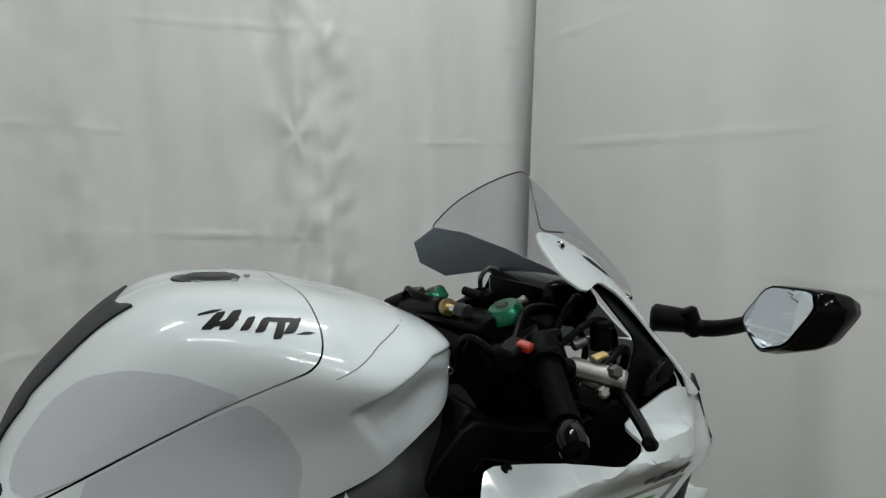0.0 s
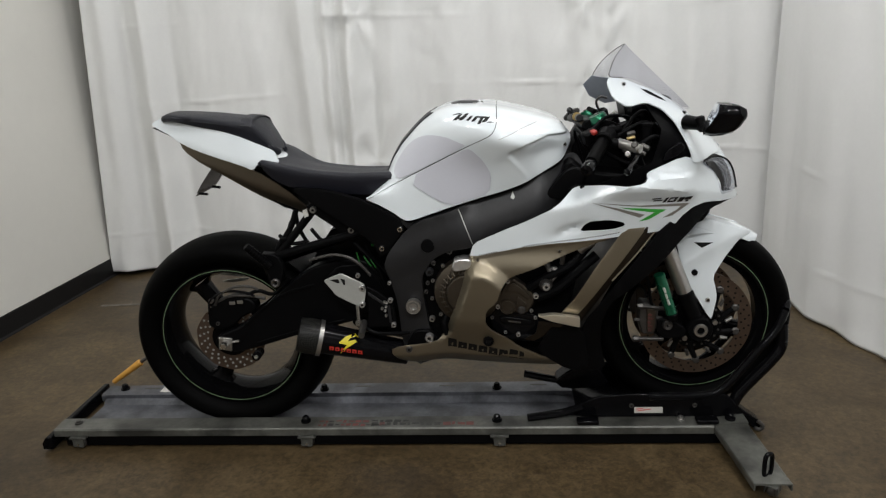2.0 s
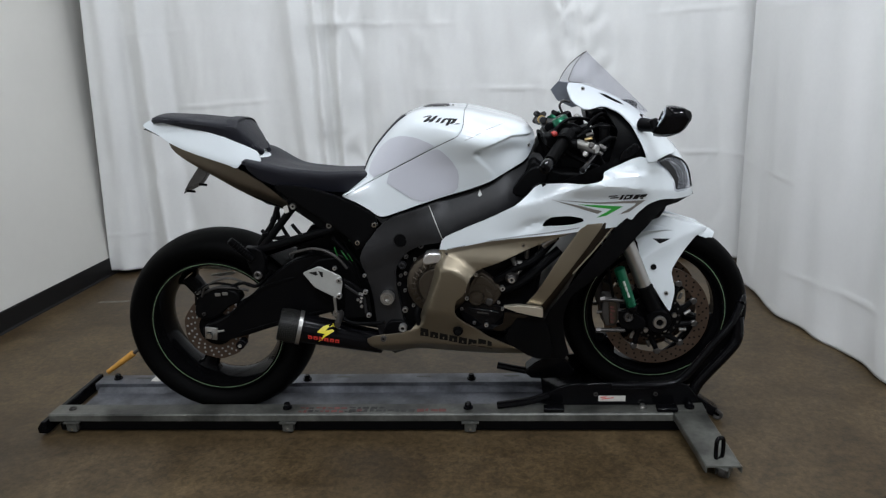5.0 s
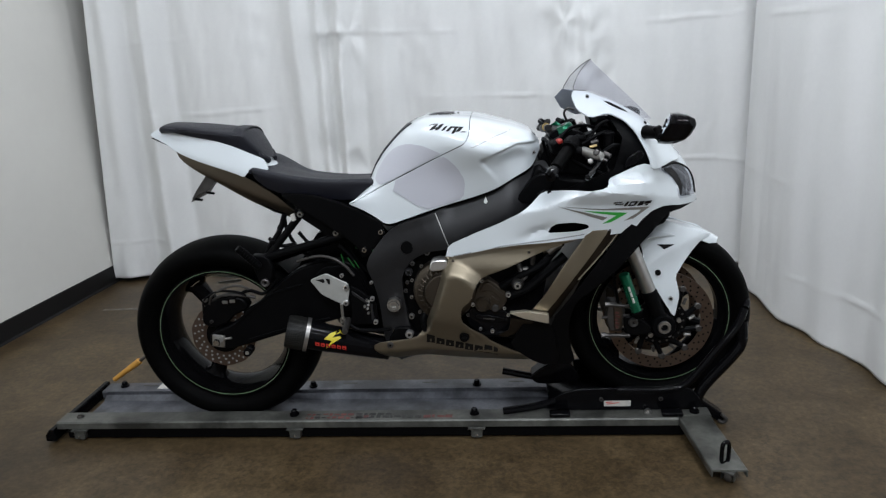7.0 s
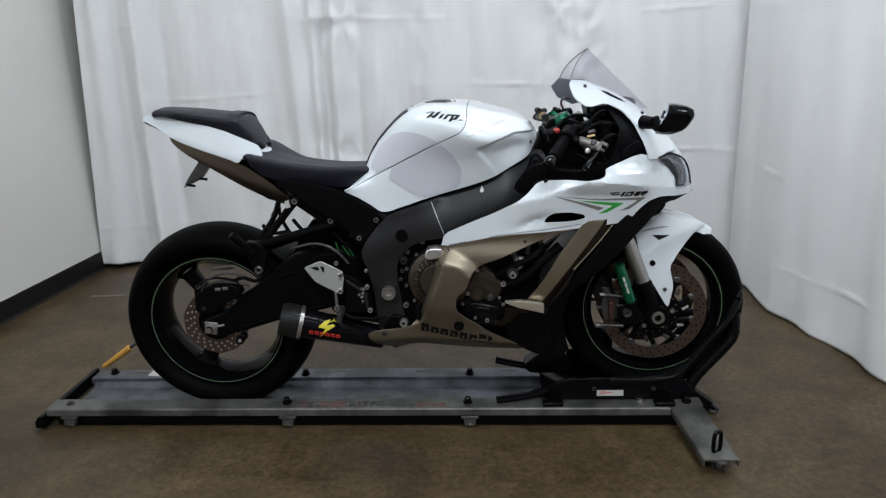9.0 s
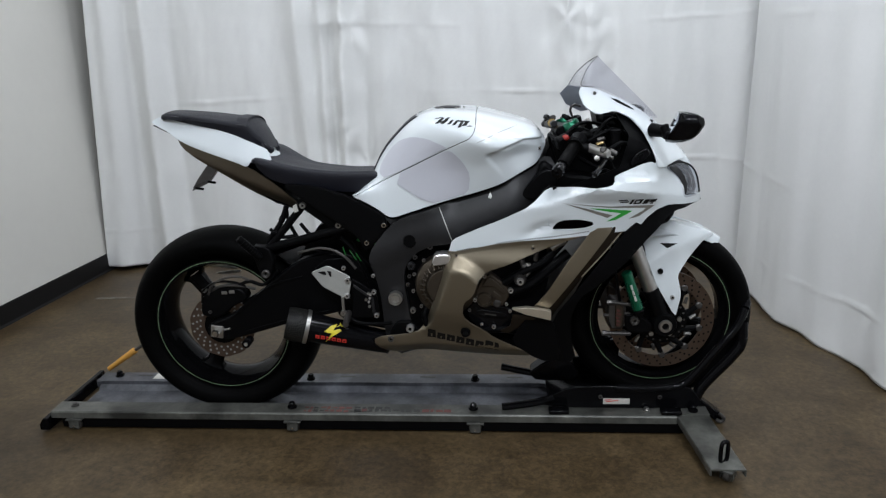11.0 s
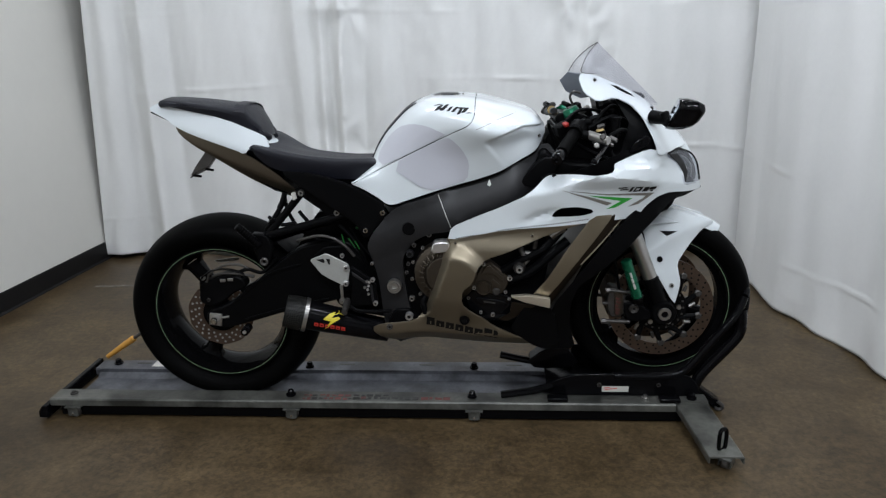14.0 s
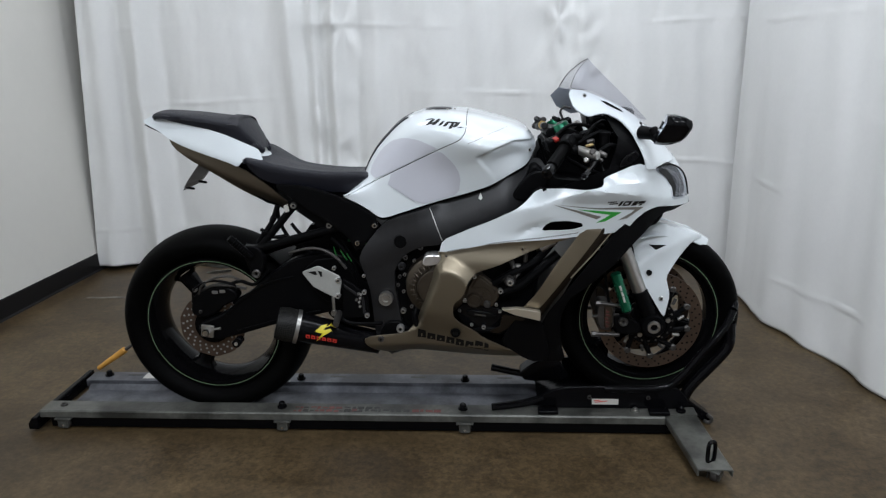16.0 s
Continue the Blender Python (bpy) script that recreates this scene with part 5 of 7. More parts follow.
def fair_w(x, z):
    """The side stands out a little towards its upper crease; above the crease the panel falls in to the cockpit."""
    zc = table(x, (0.90, 0.98, 1.075, 1.19, 1.25, 1.405, 1.46), (0.760, 0.772, 0.799, 0.838, 0.832, 0.802, 0.790))
    k = table(x, (1.0, 1.06, 1.085, 1.15, 1.229, 1.26, 1.33, 1.45), (1.2, 3.0, 2.5, 2.0, 1.4, 0.5, 0.12, 0.2))
    zl = table(x, (1.10, 1.117, 1.367, 1.42), (0.800, 0.796, 0.777, 0.790))
    rise = 0.20 * (max(0.70, min(z, zl)) - 0.76) * ease(0.90, 1.05, x)
    rise += (0.62 * ease(1.09, 1.18, x) * (1 - ease(1.33, 1.41, x)) + 0.16) * max(0.0, min(z, zc) - zl)
    w = side_w(x) + rise - k * 0.5 * (math.hypot(z - zc, 0.004) + z - zc) - 0.030 * ease(0.60, 0.28, z)
    # the scoop that leads into the vent
    w -= 0.016 * math.exp(-((x - 1.050) / 0.036) ** 2 - ((z - 0.722 - 0.35 * (x - 1.055)) / 0.012) ** 2)
    n = nose_w(x, z)
    h = 0.02
    m = max(h - abs(w - n), 0.0) / h
    return min(w, n) - m * m * h * 0.25


def low_w(x, z):
    """Half width of the panels below the white side fairing."""
    return table(x, (0.52, 0.65, 0.77, 0.90, 1.0, 1.1, 1.2, 1.3, 1.38, 1.46, 1.54), (0.19, 0.214, 0.228, 0.244, 0.256, 0.266, 0.262, 0.240, 0.212, 0.165, 0.085)) - 0.030 * ease(0.60, 0.28, z)


VENT = [(1.072, 0.716), (1.085, 0.734), (1.101, 0.744), (1.145, 0.746), (1.186, 0.737), (1.192, 0.725), (1.163, 0.717), (1.121, 0.715)]
fairing = part("side_fairing", sheet([(0.773, 0.639), (0.785, 0.680), (0.856, 0.713), (0.937, 0.747), (0.993, 0.776), (1.021, 0.794), (1.051, 0.816), (1.075, 0.827), (1.152, 0.839), (1.234, 0.843), (1.248, 0.861), (1.343, 0.900), (1.385, 0.888), (1.410, 0.876), (1.440, 0.850), (1.456, 0.818), (1.462, 0.792), (1.486, 0.788), (1.518, 0.784), (1.531, 0.772), (1.526, 0.757), (1.414, 0.773), (1.376, 0.762), (1.347, 0.738), (1.318, 0.701), (1.199, 0.697), (0.937, 0.676)],
                                     fair_w, 0.010, holes=[VENT], rounds=1, ratio=0.15, creases=((0.98, 0.772), (1.075, 0.799), (1.19, 0.838), (1.25, 0.832), (1.405, 0.802))), WHITE, bike, "pearl white side fairing with a vent", angle=40, solid=0.004)
mirrored(fairing, bike)
T_FAIR = surface_tree(fairing)
part("vent_duct", sheet([(1.05, 0.70), (1.08, 0.76), (1.2, 0.76), (1.21, 0.71)], lambda x, z: fair_w(x, z) - 0.035, 0.03, rounds=0), BLACK, bike, solid=0.003)

def cowl_w(x, z):
    """The cowl runs down into the side fairing without a step."""
    n = nose_w(x, z)
    k = 0.7 * ease(0.975, 0.888, z)
    return n * (1 - k) + min(n, fair_w(x, 0.842) + 0.003) * k


UPPER = [(1.149, 1.091), (1.156, 1.106), (1.197, 1.099), (1.268, 1.070), (1.332, 1.036), (1.372, 1.010), (1.396, 0.990), (1.435, 0.948), (1.472, 0.913), (1.490, 0.896), (1.472, 0.888), (1.435, 0.888), (1.405, 0.884), (1.366, 0.882), (1.364, 0.908), (1.356, 0.935), (1.335, 0.980), (1.302, 1.015), (1.254, 1.038), (1.199, 1.031), (1.162, 1.055)]
upper = part("upper_cowl", sheet(UPPER, cowl_w, 0.012, rounds=1, ratio=0.18), WHITE, bike, "pearl white upper cowl round the screen", angle=40, solid=0.004, bevel=0.0012)
upper_far = mirrored(upper, bike)
T_UP = surface_tree(upper)
lining = part("cowl_lining", sheet([(1.165, 1.085), (1.268, 1.060), (1.372, 1.000), (1.450, 0.940), (1.440, 0.895), (1.378, 0.886), (1.358, 0.935), (1.335, 0.980), (1.302, 1.015), (1.254, 1.036), (1.200, 1.035)], lambda x, z: max(cowl_w(x, z) - 0.016, 0.0), 0.03, rounds=0), BLACK, bike, "black inner cowl lining", solid=0.003)
part("cowl_inside", leaned(sheet([(1.128, 1.086), (1.150, 1.110), (1.197, 1.100), (1.268, 1.070), (1.332, 1.036), (1.372, 1.010), (1.335, 0.980), (1.302, 1.012), (1.254, 1.034), (1.199, 1.027), (1.150, 1.052)], lambda x, z: nose_w(x, z) - 0.007, 0.02, rounds=0, side=1)), INNERGREY, bike, "grey inner face of the cowl", solid=0.002)
# dark inner panel of the cockpit, open towards the rider
inner = part("inner_panel", sheet([(1.269, 0.818), (1.361, 0.883), (1.371, 0.898), (1.358, 0.935), (1.335, 0.980), (1.302, 1.012), (1.254, 1.034), (1.290, 0.970), (1.267, 0.883), (1.114, 0.824), (1.093, 0.806)], lambda x, z: min(0.200, cowl_w(x, z) - 0.02, fair_w(x, z) - 0.02), 0.03, rounds=0), BLACK, bike, "black inner cockpit panel", solid=0.003)
mirrored(inner, bike)
decal("cowl_slot", [(1.243, 1.071), (1.262, 1.066), (1.305, 1.043), (1.318, 1.032), (1.290, 1.044), (1.262, 1.058)], T_UP, BLACK, bike, 0.0008, 0.02, 0, label="dark slot in the cowl")
for bx, bz in ((1.195, 1.086), (1.372, 0.997)):
    put_bolt(bx, bz, on_side(T_UP, bx, bz, -0.15) - 0.001, bike, CHROME, 0.006)
put_bolt(1.082, 0.826, on_side(T_FAIR, 1.082, 0.826, -0.2) - 0.001, bike, BLACK, 0.006)

# windscreen: rows from the middle line to the edge
SCR = [((1.405, 0.012 + 0.990), (1.372, 1.006, 0.090)), ((1.37, 1.038), (1.332, 1.036, 0.115)), ((1.33, 1.077), (1.268, 1.072, 0.140)), ((1.295, 1.111), (1.205, 1.101, 0.156)), ((1.272, 1.134), (1.158, 1.108, 0.163)),
       ((1.252, 1.153), (1.162, 1.128, 0.142)), ((1.240, 1.165), (1.176, 1.150, 0.110)), ((1.230, 1.175), (1.196, 1.169, 0.070)), ((1.226, 1.180), (1.212, 1.180, 0.034)), ((1.222, 1.184), (1.221, 1.184, 0.008))]
c_s = spline([(*c, 0) for c, e in SCR], 40)
e_s = spline([e for c, e in SCR], 40)
rows = []
for c, e in zip(c_s, e_s):
    rows.append([(c.x + (e.x - c.x) * (k / 10) ** 2, e.z * k / 10, c.y + (e.y - c.y) * (k / 10) ** 2) for k in range(-10, 11)])
screen = part("windscreen", leaned(grid(rows)), SCREEN, bike, "lightly smoked clear windscreen")
edge_pts = [(e.x, -e.z, e.y) for e in e_s[14:]] + [(e.x, e.z, e.y) for e in reversed(e_s[14:])]
part("screen_edge", leaned(tube(edge_pts, 0.0012, 6, 90)), DARKSTEEL, bike, "dark polished screen edge")

# headlamp
lamp_o = [(1.396, 0.884), (1.444, 0.887), (1.492, 0.866), (1.520, 0.830), (1.524, 0.780), (1.485, 0.784), (1.458, 0.786), (1.450, 0.818), (1.432, 0.852), (1.402, 0.874)]
part("headlamp_lens", sheet(lamp_o, lambda x, z: max(fair_w(x, min(z, 0.82)) * 0.4 + nose_w(x, z) * 0.6 - 0.004, 0.02), 0.014, rounds=2), LENS, bike, "clear headlamp lens", solid=0.002)
part("headlamp_shell", sheet(lamp_o, lambda x, z: max(nose_w(x, z) - 0.045, 0.005), 0.02, rounds=1), GLOSS, bike, "black headlamp inside", solid=0.002)
lamp_depth = lambda x, z: max(fair_w(x, min(z, 0.82)) * 0.4 + nose_w(x, z) * 0.6 - 0.003, 0.02)
part("headlamp_trim", sheet([(1.402, 0.880), (1.436, 0.876), (1.458, 0.850), (1.472, 0.820), (1.462, 0.790), (1.456, 0.818), (1.436, 0.852)], lamp_depth, 0.012, rounds=1), GLOSS, bike, "gloss black lamp trim", solid=0.002)
part("headlamp_reflector", tube([(1.448, -0.130, 0.866), (1.476, -0.115, 0.848), (1.492, -0.100, 0.822), (1.494, -0.095, 0.794)], 0.0045), STEEL, bike, "bright reflector strip")
part("headlamp_brow", tube([(x, -lamp_depth(x, z) - 0.001, z) for x, z in ((1.400, 0.884), (1.444, 0.886), (1.490, 0.866), (1.516, 0.832), (1.522, 0.786))], 0.0026), BLACK, bike)
# nose closing piece under the lamps and between them
rows = []
for z in (0.775, 0.80, 0.83, 0.86, 0.885, 0.905):
    xf = table(z, NOSE_Z, NOSE_X)
    rows.append([(xf - 0.004 - 0.09 * (k / 5) ** 2, 0.075 * k / 5, z) for k in range(-5, 6)])
part("nose_panel", grid(rows), WHITE, bike, "pearl white nose piece", solid=0.004)
part("nose_intake", prism([(1.40, 0.70), (1.515, 0.735), (1.53, 0.775), (1.42, 0.78)], -0.06, 0.06, 1), BLACK, bike)

# graphics on the fairing
for o, gm in (([(1.171, 0.780), (1.230, 0.7725), (1.302, 0.762), (1.254, 0.738), (1.227, 0.735), (1.268, 0.757), (1.217, 0.768)], GREENGRAPHIC),
              ([(1.100, 0.7975), (1.230, 0.7805), (1.366, 0.775), (1.320, 0.743), (1.291, 0.738), (1.332, 0.760), (1.340, 0.768), (1.230, 0.7765)], GREYGRAPHIC),
              ([(1.098, 0.797), (1.177, 0.775), (1.243, 0.753), (1.229, 0.746), (1.171, 0.770)], GREYGRAPHIC)):
    decal("graphic", o, T_FAIR, gm, bike, 0.0012, 0.012, 0, miss=-0.26)
for x0, x1, z0, z1, gm in ((1.256, 1.282, 0.7960, 0.7995, BLACKGRAPHIC), (1.262, 1.286, 0.7895, 0.7930, BLACKGRAPHIC), (1.288, 1.296, 0.7830, 0.7985, BLACKGRAPHIC), (1.300, 1.322, 0.7820, 0.7975, BLACKGRAPHIC), (1.327, 1.342, 0.7810, 0.7960, BLACKGRAPHIC), (1.346, 1.366, 0.7860, 0.7950, BLACKGRAPHIC), (1.350, 1.358, 0.7800, 0.7850, BLACKGRAPHIC)):
    sl = 0.5
    decal("mark_block", [(x0, z0), (x1, z0), (x1 + (z1 - z0) * sl, z1), (x0 + (z1 - z0) * sl, z1)], T_FAIR, gm, bike, 0.0012, 0.012, 0, miss=-0.25)
decal("mark_slot", [(1.307, 0.7865), (1.317, 0.7865), (1.320, 0.7930), (1.310, 0.7930)], T_FAIR, WHITE, bike, 0.0018, 0.012, 0, miss=-0.25)

# bronze lower fairing
def BR(x, z):
    """Half width of the lower fairing: a domed column that rolls in at its rear edge, and a belly that tucks under."""
    w = low_w(x, z) - 0.010 - 0.34 * max(0.0, 0.45 - z) ** 2
    w -= 0.013 * ease(0.60, 0.66, z)
    r = math.hypot(x - 0.785, max(0.0, z - 0.505))
    w += 0.026 * (1 - ease(0.078, 0.122, r)) * ease(0.34, 0.46, z)
    w -= 0.9 * max(0.0, 0.330 - 0.03 * (x - 0.6) - z)
    xe = table(z, (0.367, 0.401, 0.447, 0.537, 0.645), (0.663, 0.695, 0.709, 0.745, 0.775))
    w -= 0.030 * (1 - ease(-0.004, 0.022, x - xe)) * ease(0.37, 0.41, z) * (1 - ease(0.62, 0.645, z))
    return w + 0.055 * (1 - ease(0.53, 0.72, x)) * (1 - ease(0.36, 0.42, z))


lower = part("lower_fairing", sheet([(0.768, 0.630), (0.775, 0.645), (0.937, 0.682), (1.194, 0.714), (1.165, 0.690), (1.099, 0.671), (1.019, 0.637), (0.946, 0.603), (0.888, 0.582), (0.858, 0.554), (0.845, 0.510), (0.814, 0.483), (0.811, 0.438), (0.836, 0.410), (0.878, 0.383), (0.903, 0.359), (0.972, 0.327), (1.055, 0.290), (0.903, 0.279), (0.765, 0.283), (0.661, 0.292), (0.600, 0.288), (0.556, 0.308), (0.528, 0.350), (0.559, 0.367), (0.663, 0.367), (0.695, 0.401), (0.709, 0.447), (0.745, 0.537)],
                                    BR, 0.009, rounds=1, ratio=0.2), BRONZE, bike, "bronze lower fairing with maker's mark", angle=40, solid=0.004, bevel=0.0012)
mirrored(lower, bike)
T_LOW = surface_tree(lower)
for bx, bz, mm, r in ((0.795, 0.628, CHROME, 0.005), (1.020, 0.655, CHROME, 0.006), (0.585, 0.355, DARKSTEEL, 0.010), (0.818, 0.378, BLACK, 0.016)):
    put_bolt(bx, bz, on_side(T_LOW, bx, bz, -0.22) - 0.001, bike, mm, r)
# the mark on the belly: plain black strokes in place of letters
for i in range(8):
    x0 = 0.697 + 0.0298 * i
    zb = 0.352 - 0.0058 * i
    hi = 0.032 if i in (0, 6, 7) else 0.024
    w = 0.014 if i == 7 else 0.0265
    decal("mark_block", [(x0, zb), (x0 + w, zb - 0.003), (x0 + w * 1.04, zb + hi * 0.8), (x0 + w * 0.8, zb + hi - 0.004), (x0 + w * 0.14, zb + hi)], T_LOW, BLACKGRAPHIC, bike, 0.0009, 0.02, 0, miss=-0.22)
    if i != 7:
        decal("mark_slot", [(x0 + w * 0.42, zb + 0.003), (x0 + w * 0.58, zb + 0.002), (x0 + w * 0.62, zb + hi * 0.42), (x0 + w * 0.46, zb + hi * 0.44)], T_LOW, BRONZE, bike, 0.0014, 0.02, 0, miss=-0.22)
# stitched joint between white and bronze
T_JOINT = surface_tree(fairing, lower)
for i in range(58):
    x = 0.785 + 0.0068 * i
    z = 0.6395 + (x - 0.773) * 0.2195 if x < 0.937 else 0.6755 + (x - 0.937) * 0.1245
    decal("joint_tooth", [(x, z), (x + 0.0036, z + 0.0008), (x + 0.0044, z + 0.0042), (x + 0.0008, z + 0.0034)], T_JOINT, BRONZE_DARK, bike, 0.0008, 0.05, 0, miss=-0.24)

# bronze duct that falls from the nose, and the black panel in front of it
duct = part("air_duct", sheet([(1.190, 0.716), (1.252, 0.716), (1.158, 0.588), (1.066, 0.462), (1.046, 0.462), (1.013, 0.456), (1.062, 0.519), (1.115, 0.609)], lambda x, z: low_w(x, z) - 0.012, 0.014, rounds=1, ratio=0.1), BRONZE, bike, "bronze air duct panel", angle=40, solid=0.004, bevel=0.0012)
mirrored(duct, bike)
# The duct's turned-in side: the same bronze with its shade in the colour.
duct_in = part("duct_face", sheet([(1.250, 0.716), (1.292, 0.716), (1.262, 0.680), (1.167, 0.569), (1.10, 0.47), (1.080, 0.438), (1.064, 0.461), (1.156, 0.588)], lambda x, z: low_w(x, z) - 0.0125 - 0.55 * max(0.0, 0.80 * (x - 1.066) - 0.60 * (z - 0.462)), 0.014, rounds=0), BRONZE_DARK, bike, "inner face of the duct, bronze darkened for shade", angle=40, solid=0.004)
mirrored(duct_in, bike)
part("duct_ridge", tube([(1.280, -(low_w(1.280, 0.700) - 0.026), 0.702), (1.225, -(low_w(1.225, 0.638) - 0.020), 0.638), (1.162, -(low_w(1.162, 0.568) - 0.018), 0.568)], 0.0026, 8), BRONZE, bike, "thin bright ridge")
black_side = part("front_panel", sheet([(1.530, 0.772), (1.535, 0.755), (1.46, 0.752), (1.420, 0.735), (1.385, 0.700), (1.347, 0.664), (1.316, 0.630), (1.270, 0.585), (1.206, 0.535), (1.157, 0.500), (1.135, 0.431), (1.140, 0.357), (1.160, 0.277), (1.070, 0.281), (1.075, 0.422), (1.172, 0.558), (1.280, 0.694), (1.335, 0.742), (1.373, 0.771), (1.412, 0.781), (1.47, 0.782)], lambda x, z: low_w(x, z) - 0.014 - 0.02 * ease(0.5, 0.3, z), 0.02, rounds=1), BLACK, bike, "black front fairing edge", angle=40, solid=0.005, bevel=0.0015)
mirrored(black_side, bike)
chin = part("belly_front", sheet([(1.014, 0.448), (1.086, 0.430), (1.110, 0.288), (1.045, 0.284), (0.955, 0.344), (0.985, 0.402)], lambda x, z: low_w(x, z) - 0.016, 0.03, rounds=1), BLACK, bike, "black belly panel", solid=0.004, bevel=0.001)
# Belly bronze under the winglet, its fall into shade painted as a dark wedge.
part("belly_wedge", sheet([(0.962, 0.444), (1.034, 0.432), (1.000, 0.405), (0.948, 0.368), (0.922, 0.376), (0.955, 0.398)], lambda x, z: low_w(x, z) - 0.0145 - 0.25 * max(0.0, 0.43 - z), 0.012, rounds=1, ratio=0.1), BRONZE_DARK, bike, "wedge under the winglet, bronze darkened for shade", solid=0.003)
mirrored(chin, bike)
part("winglet", prism([(0.957, 0.474), (1.005, 0.478), (1.074, 0.467), (1.074, 0.438), (1.0, 0.456)], -0.262, -0.244, 1, 0.06), PALEBRONZE, bike, "pale silver-bronze winglet", bevel=0.004)

# --- front end
fa, fb = Vector((1.305, 0, 0.700)), Vector((1.437, 0, 0.375))
for sgn in (-1, 1):
    y = sgn * 0.100
    L = lambda f: fa.lerp(fb, f) + Vector((0, y, 0))
    part("fork_tube", rod(L(-0.84), L(0.15), 0.027, segs=28), BLACK, bike, "black upper fork tube")
    part("fork_clamp", rod(L(0.02), L(0.22), 0.034, segs=28, bevel=0.004), FRAME, bike)
    part("fork_slider", rod(L(0.20), L(0.70), 0.0225, segs=28), STEEL, bike, "bright fork slider")
    part("fork_foot", rod(L(0.68), L(1.02), 0.026, 0.023, 28, 0.004), BLACK, bike)
    part("axle_clamp", lathe([(0, -0.03), (0.034, -0.03), (0.038, -0.024), (0.038, 0.024), (0.034, 0.03), (0, 0.03)], FX, FZW, 28, closed=False, cy=y), BLACK, bike)
    part("axle_ring", lathe([(0.011, -0.005), (0.019, -0.005), (0.021, -0.002), (0.021, 0.004), (0.011, 0.004)], FX, FZW, 28, cy=y + sgn * 0.031), STEEL, bike)
    s0, s1 = Vector((1.310, sgn * 0.140, 0.548)), Vector((1.352, sgn * 0.140, 0.424))
    part("damping_reservoir", rod(s0, s1, 0.0165, segs=24, bevel=0.003), GREEN, bike, "green anodised damping reservoir")
    part("reservoir_cap", rod(s1, s1 + (s1 - s0).normalized() * 0.022, 0.018, 0.012, 20, 0.002), BLACK, bike)
    cal = part("front_caliper", prism([(1.268, 0.448), (1.300, 0.444), (1.320, 0.426), (1.323, 0.380), (1.310, 0.346), (1.276, 0.346), (1.263, 0.387)], sgn * 0.060, sgn * 0.112, 1, 0.14), DARKSTEEL, bike, "grey radial brake caliper with red mark", bevel=0.005)
    part("caliper_bridge", prism([(1.285, 0.440), (1.314, 0.424), (1.312, 0.355), (1.288, 0.352)], sgn * 0.050, sgn * 0.117, 1, 0.14), ENGINE, cal, "bronze-grey caliper face", bevel=0.003)
    for (ax, az), (cx1, cz1), rr in (((1.266, 0.440), (1.340, 0.431), 0.0062), ((1.256, 0.336), (1.338, 0.333), 0.0066)):
        part("caliper_pin", rod((ax, sgn * 0.116, az), (cx1, sgn * 0.116, cz1), rr, segs=14, bevel=0.002), DARKSTEEL, cal, "steel caliper pin")
        part("pin_head", rod((ax - 0.008, sgn * 0.116, az), (ax + 0.006, sgn * 0.116, az), rr * 1.45, segs=6), DARKSTEEL, cal)
    for bx, bz in ((1.258, 0.395), (1.324, 0.400)):
        part("bleed_nipple", rod((bx - 0.008, sgn * 0.112, bz), (bx + 0.008, sgn * 0.112, bz), 0.005, segs=10), DARKSTEEL, cal)
    part("fork_bolt", lathe([(0.004, -0.004), (0.012, -0.006), (0.015, -0.002), (0.015, 0.006), (0.004, 0.006)], 1.345, 0.382, 18, cy=sgn * 0.128), DARKSTEEL, bike)
    part("caliper_mount", prism([(1.315, 0.405), (1.365, 0.395), (1.405, 0.365), (1.400, 0.340), (1.340, 0.335), (1.318, 0.355)], sgn * 0.100, sgn * 0.122, 1), BLACK, bike, "black fork caliper mount", bevel=0.004)
    part("brake_line", tube([(1.30, sgn * 0.11, 0.44), (1.285, sgn * 0.12, 0.52), (1.27, sgn * 0.11, 0.62), (1.28, sgn * 0.08, 0.72)], 0.0045), BLACK, bike)
for mx, mz, mw in ((1.296, 0.412, 0.011), (1.298, 0.400, 0.014), (1.294, 0.388, 0.010), (1.297, 0.376, 0.013), (1.296, 0.364, 0.010)):
    part("caliper_mark", box(mx, -0.1178, mz, mw, 0.001, 0.0065, pose(0, 0, 0, 0, 20, 0)), FADED_RED, bike, "small worn red mark")
for k, (f0, f1) in enumerate(((0.30, 0.42), (0.45, 0.56), (0.59, 0.72))):
    s0, s1 = Vector((1.310, -0.1568, 0.548)), Vector((1.352, -0.1568, 0.424))
    part("reservoir_mark", rod(s0.lerp(s1, f0), s0.lerp(s1, f1), 0.0035, segs=6), LABEL, bike, "white printed mark")
def fender_w(x, z):
    zc = table(x, (1.34, 1.385, 1.45, 1.502, 1.588), (0.535, 0.562, 0.605, 0.634, 0.650))
    up = z - zc
    w = 0.104 - 0.045 * ease(1.47, 1.60, x) + 0.012 * ease(0.60, 0.45, z)
    return w - 0.42 * 0.5 * (math.hypot(up, 0.003) + up) + 0.10 * max(-0.04, min(0.0, up))


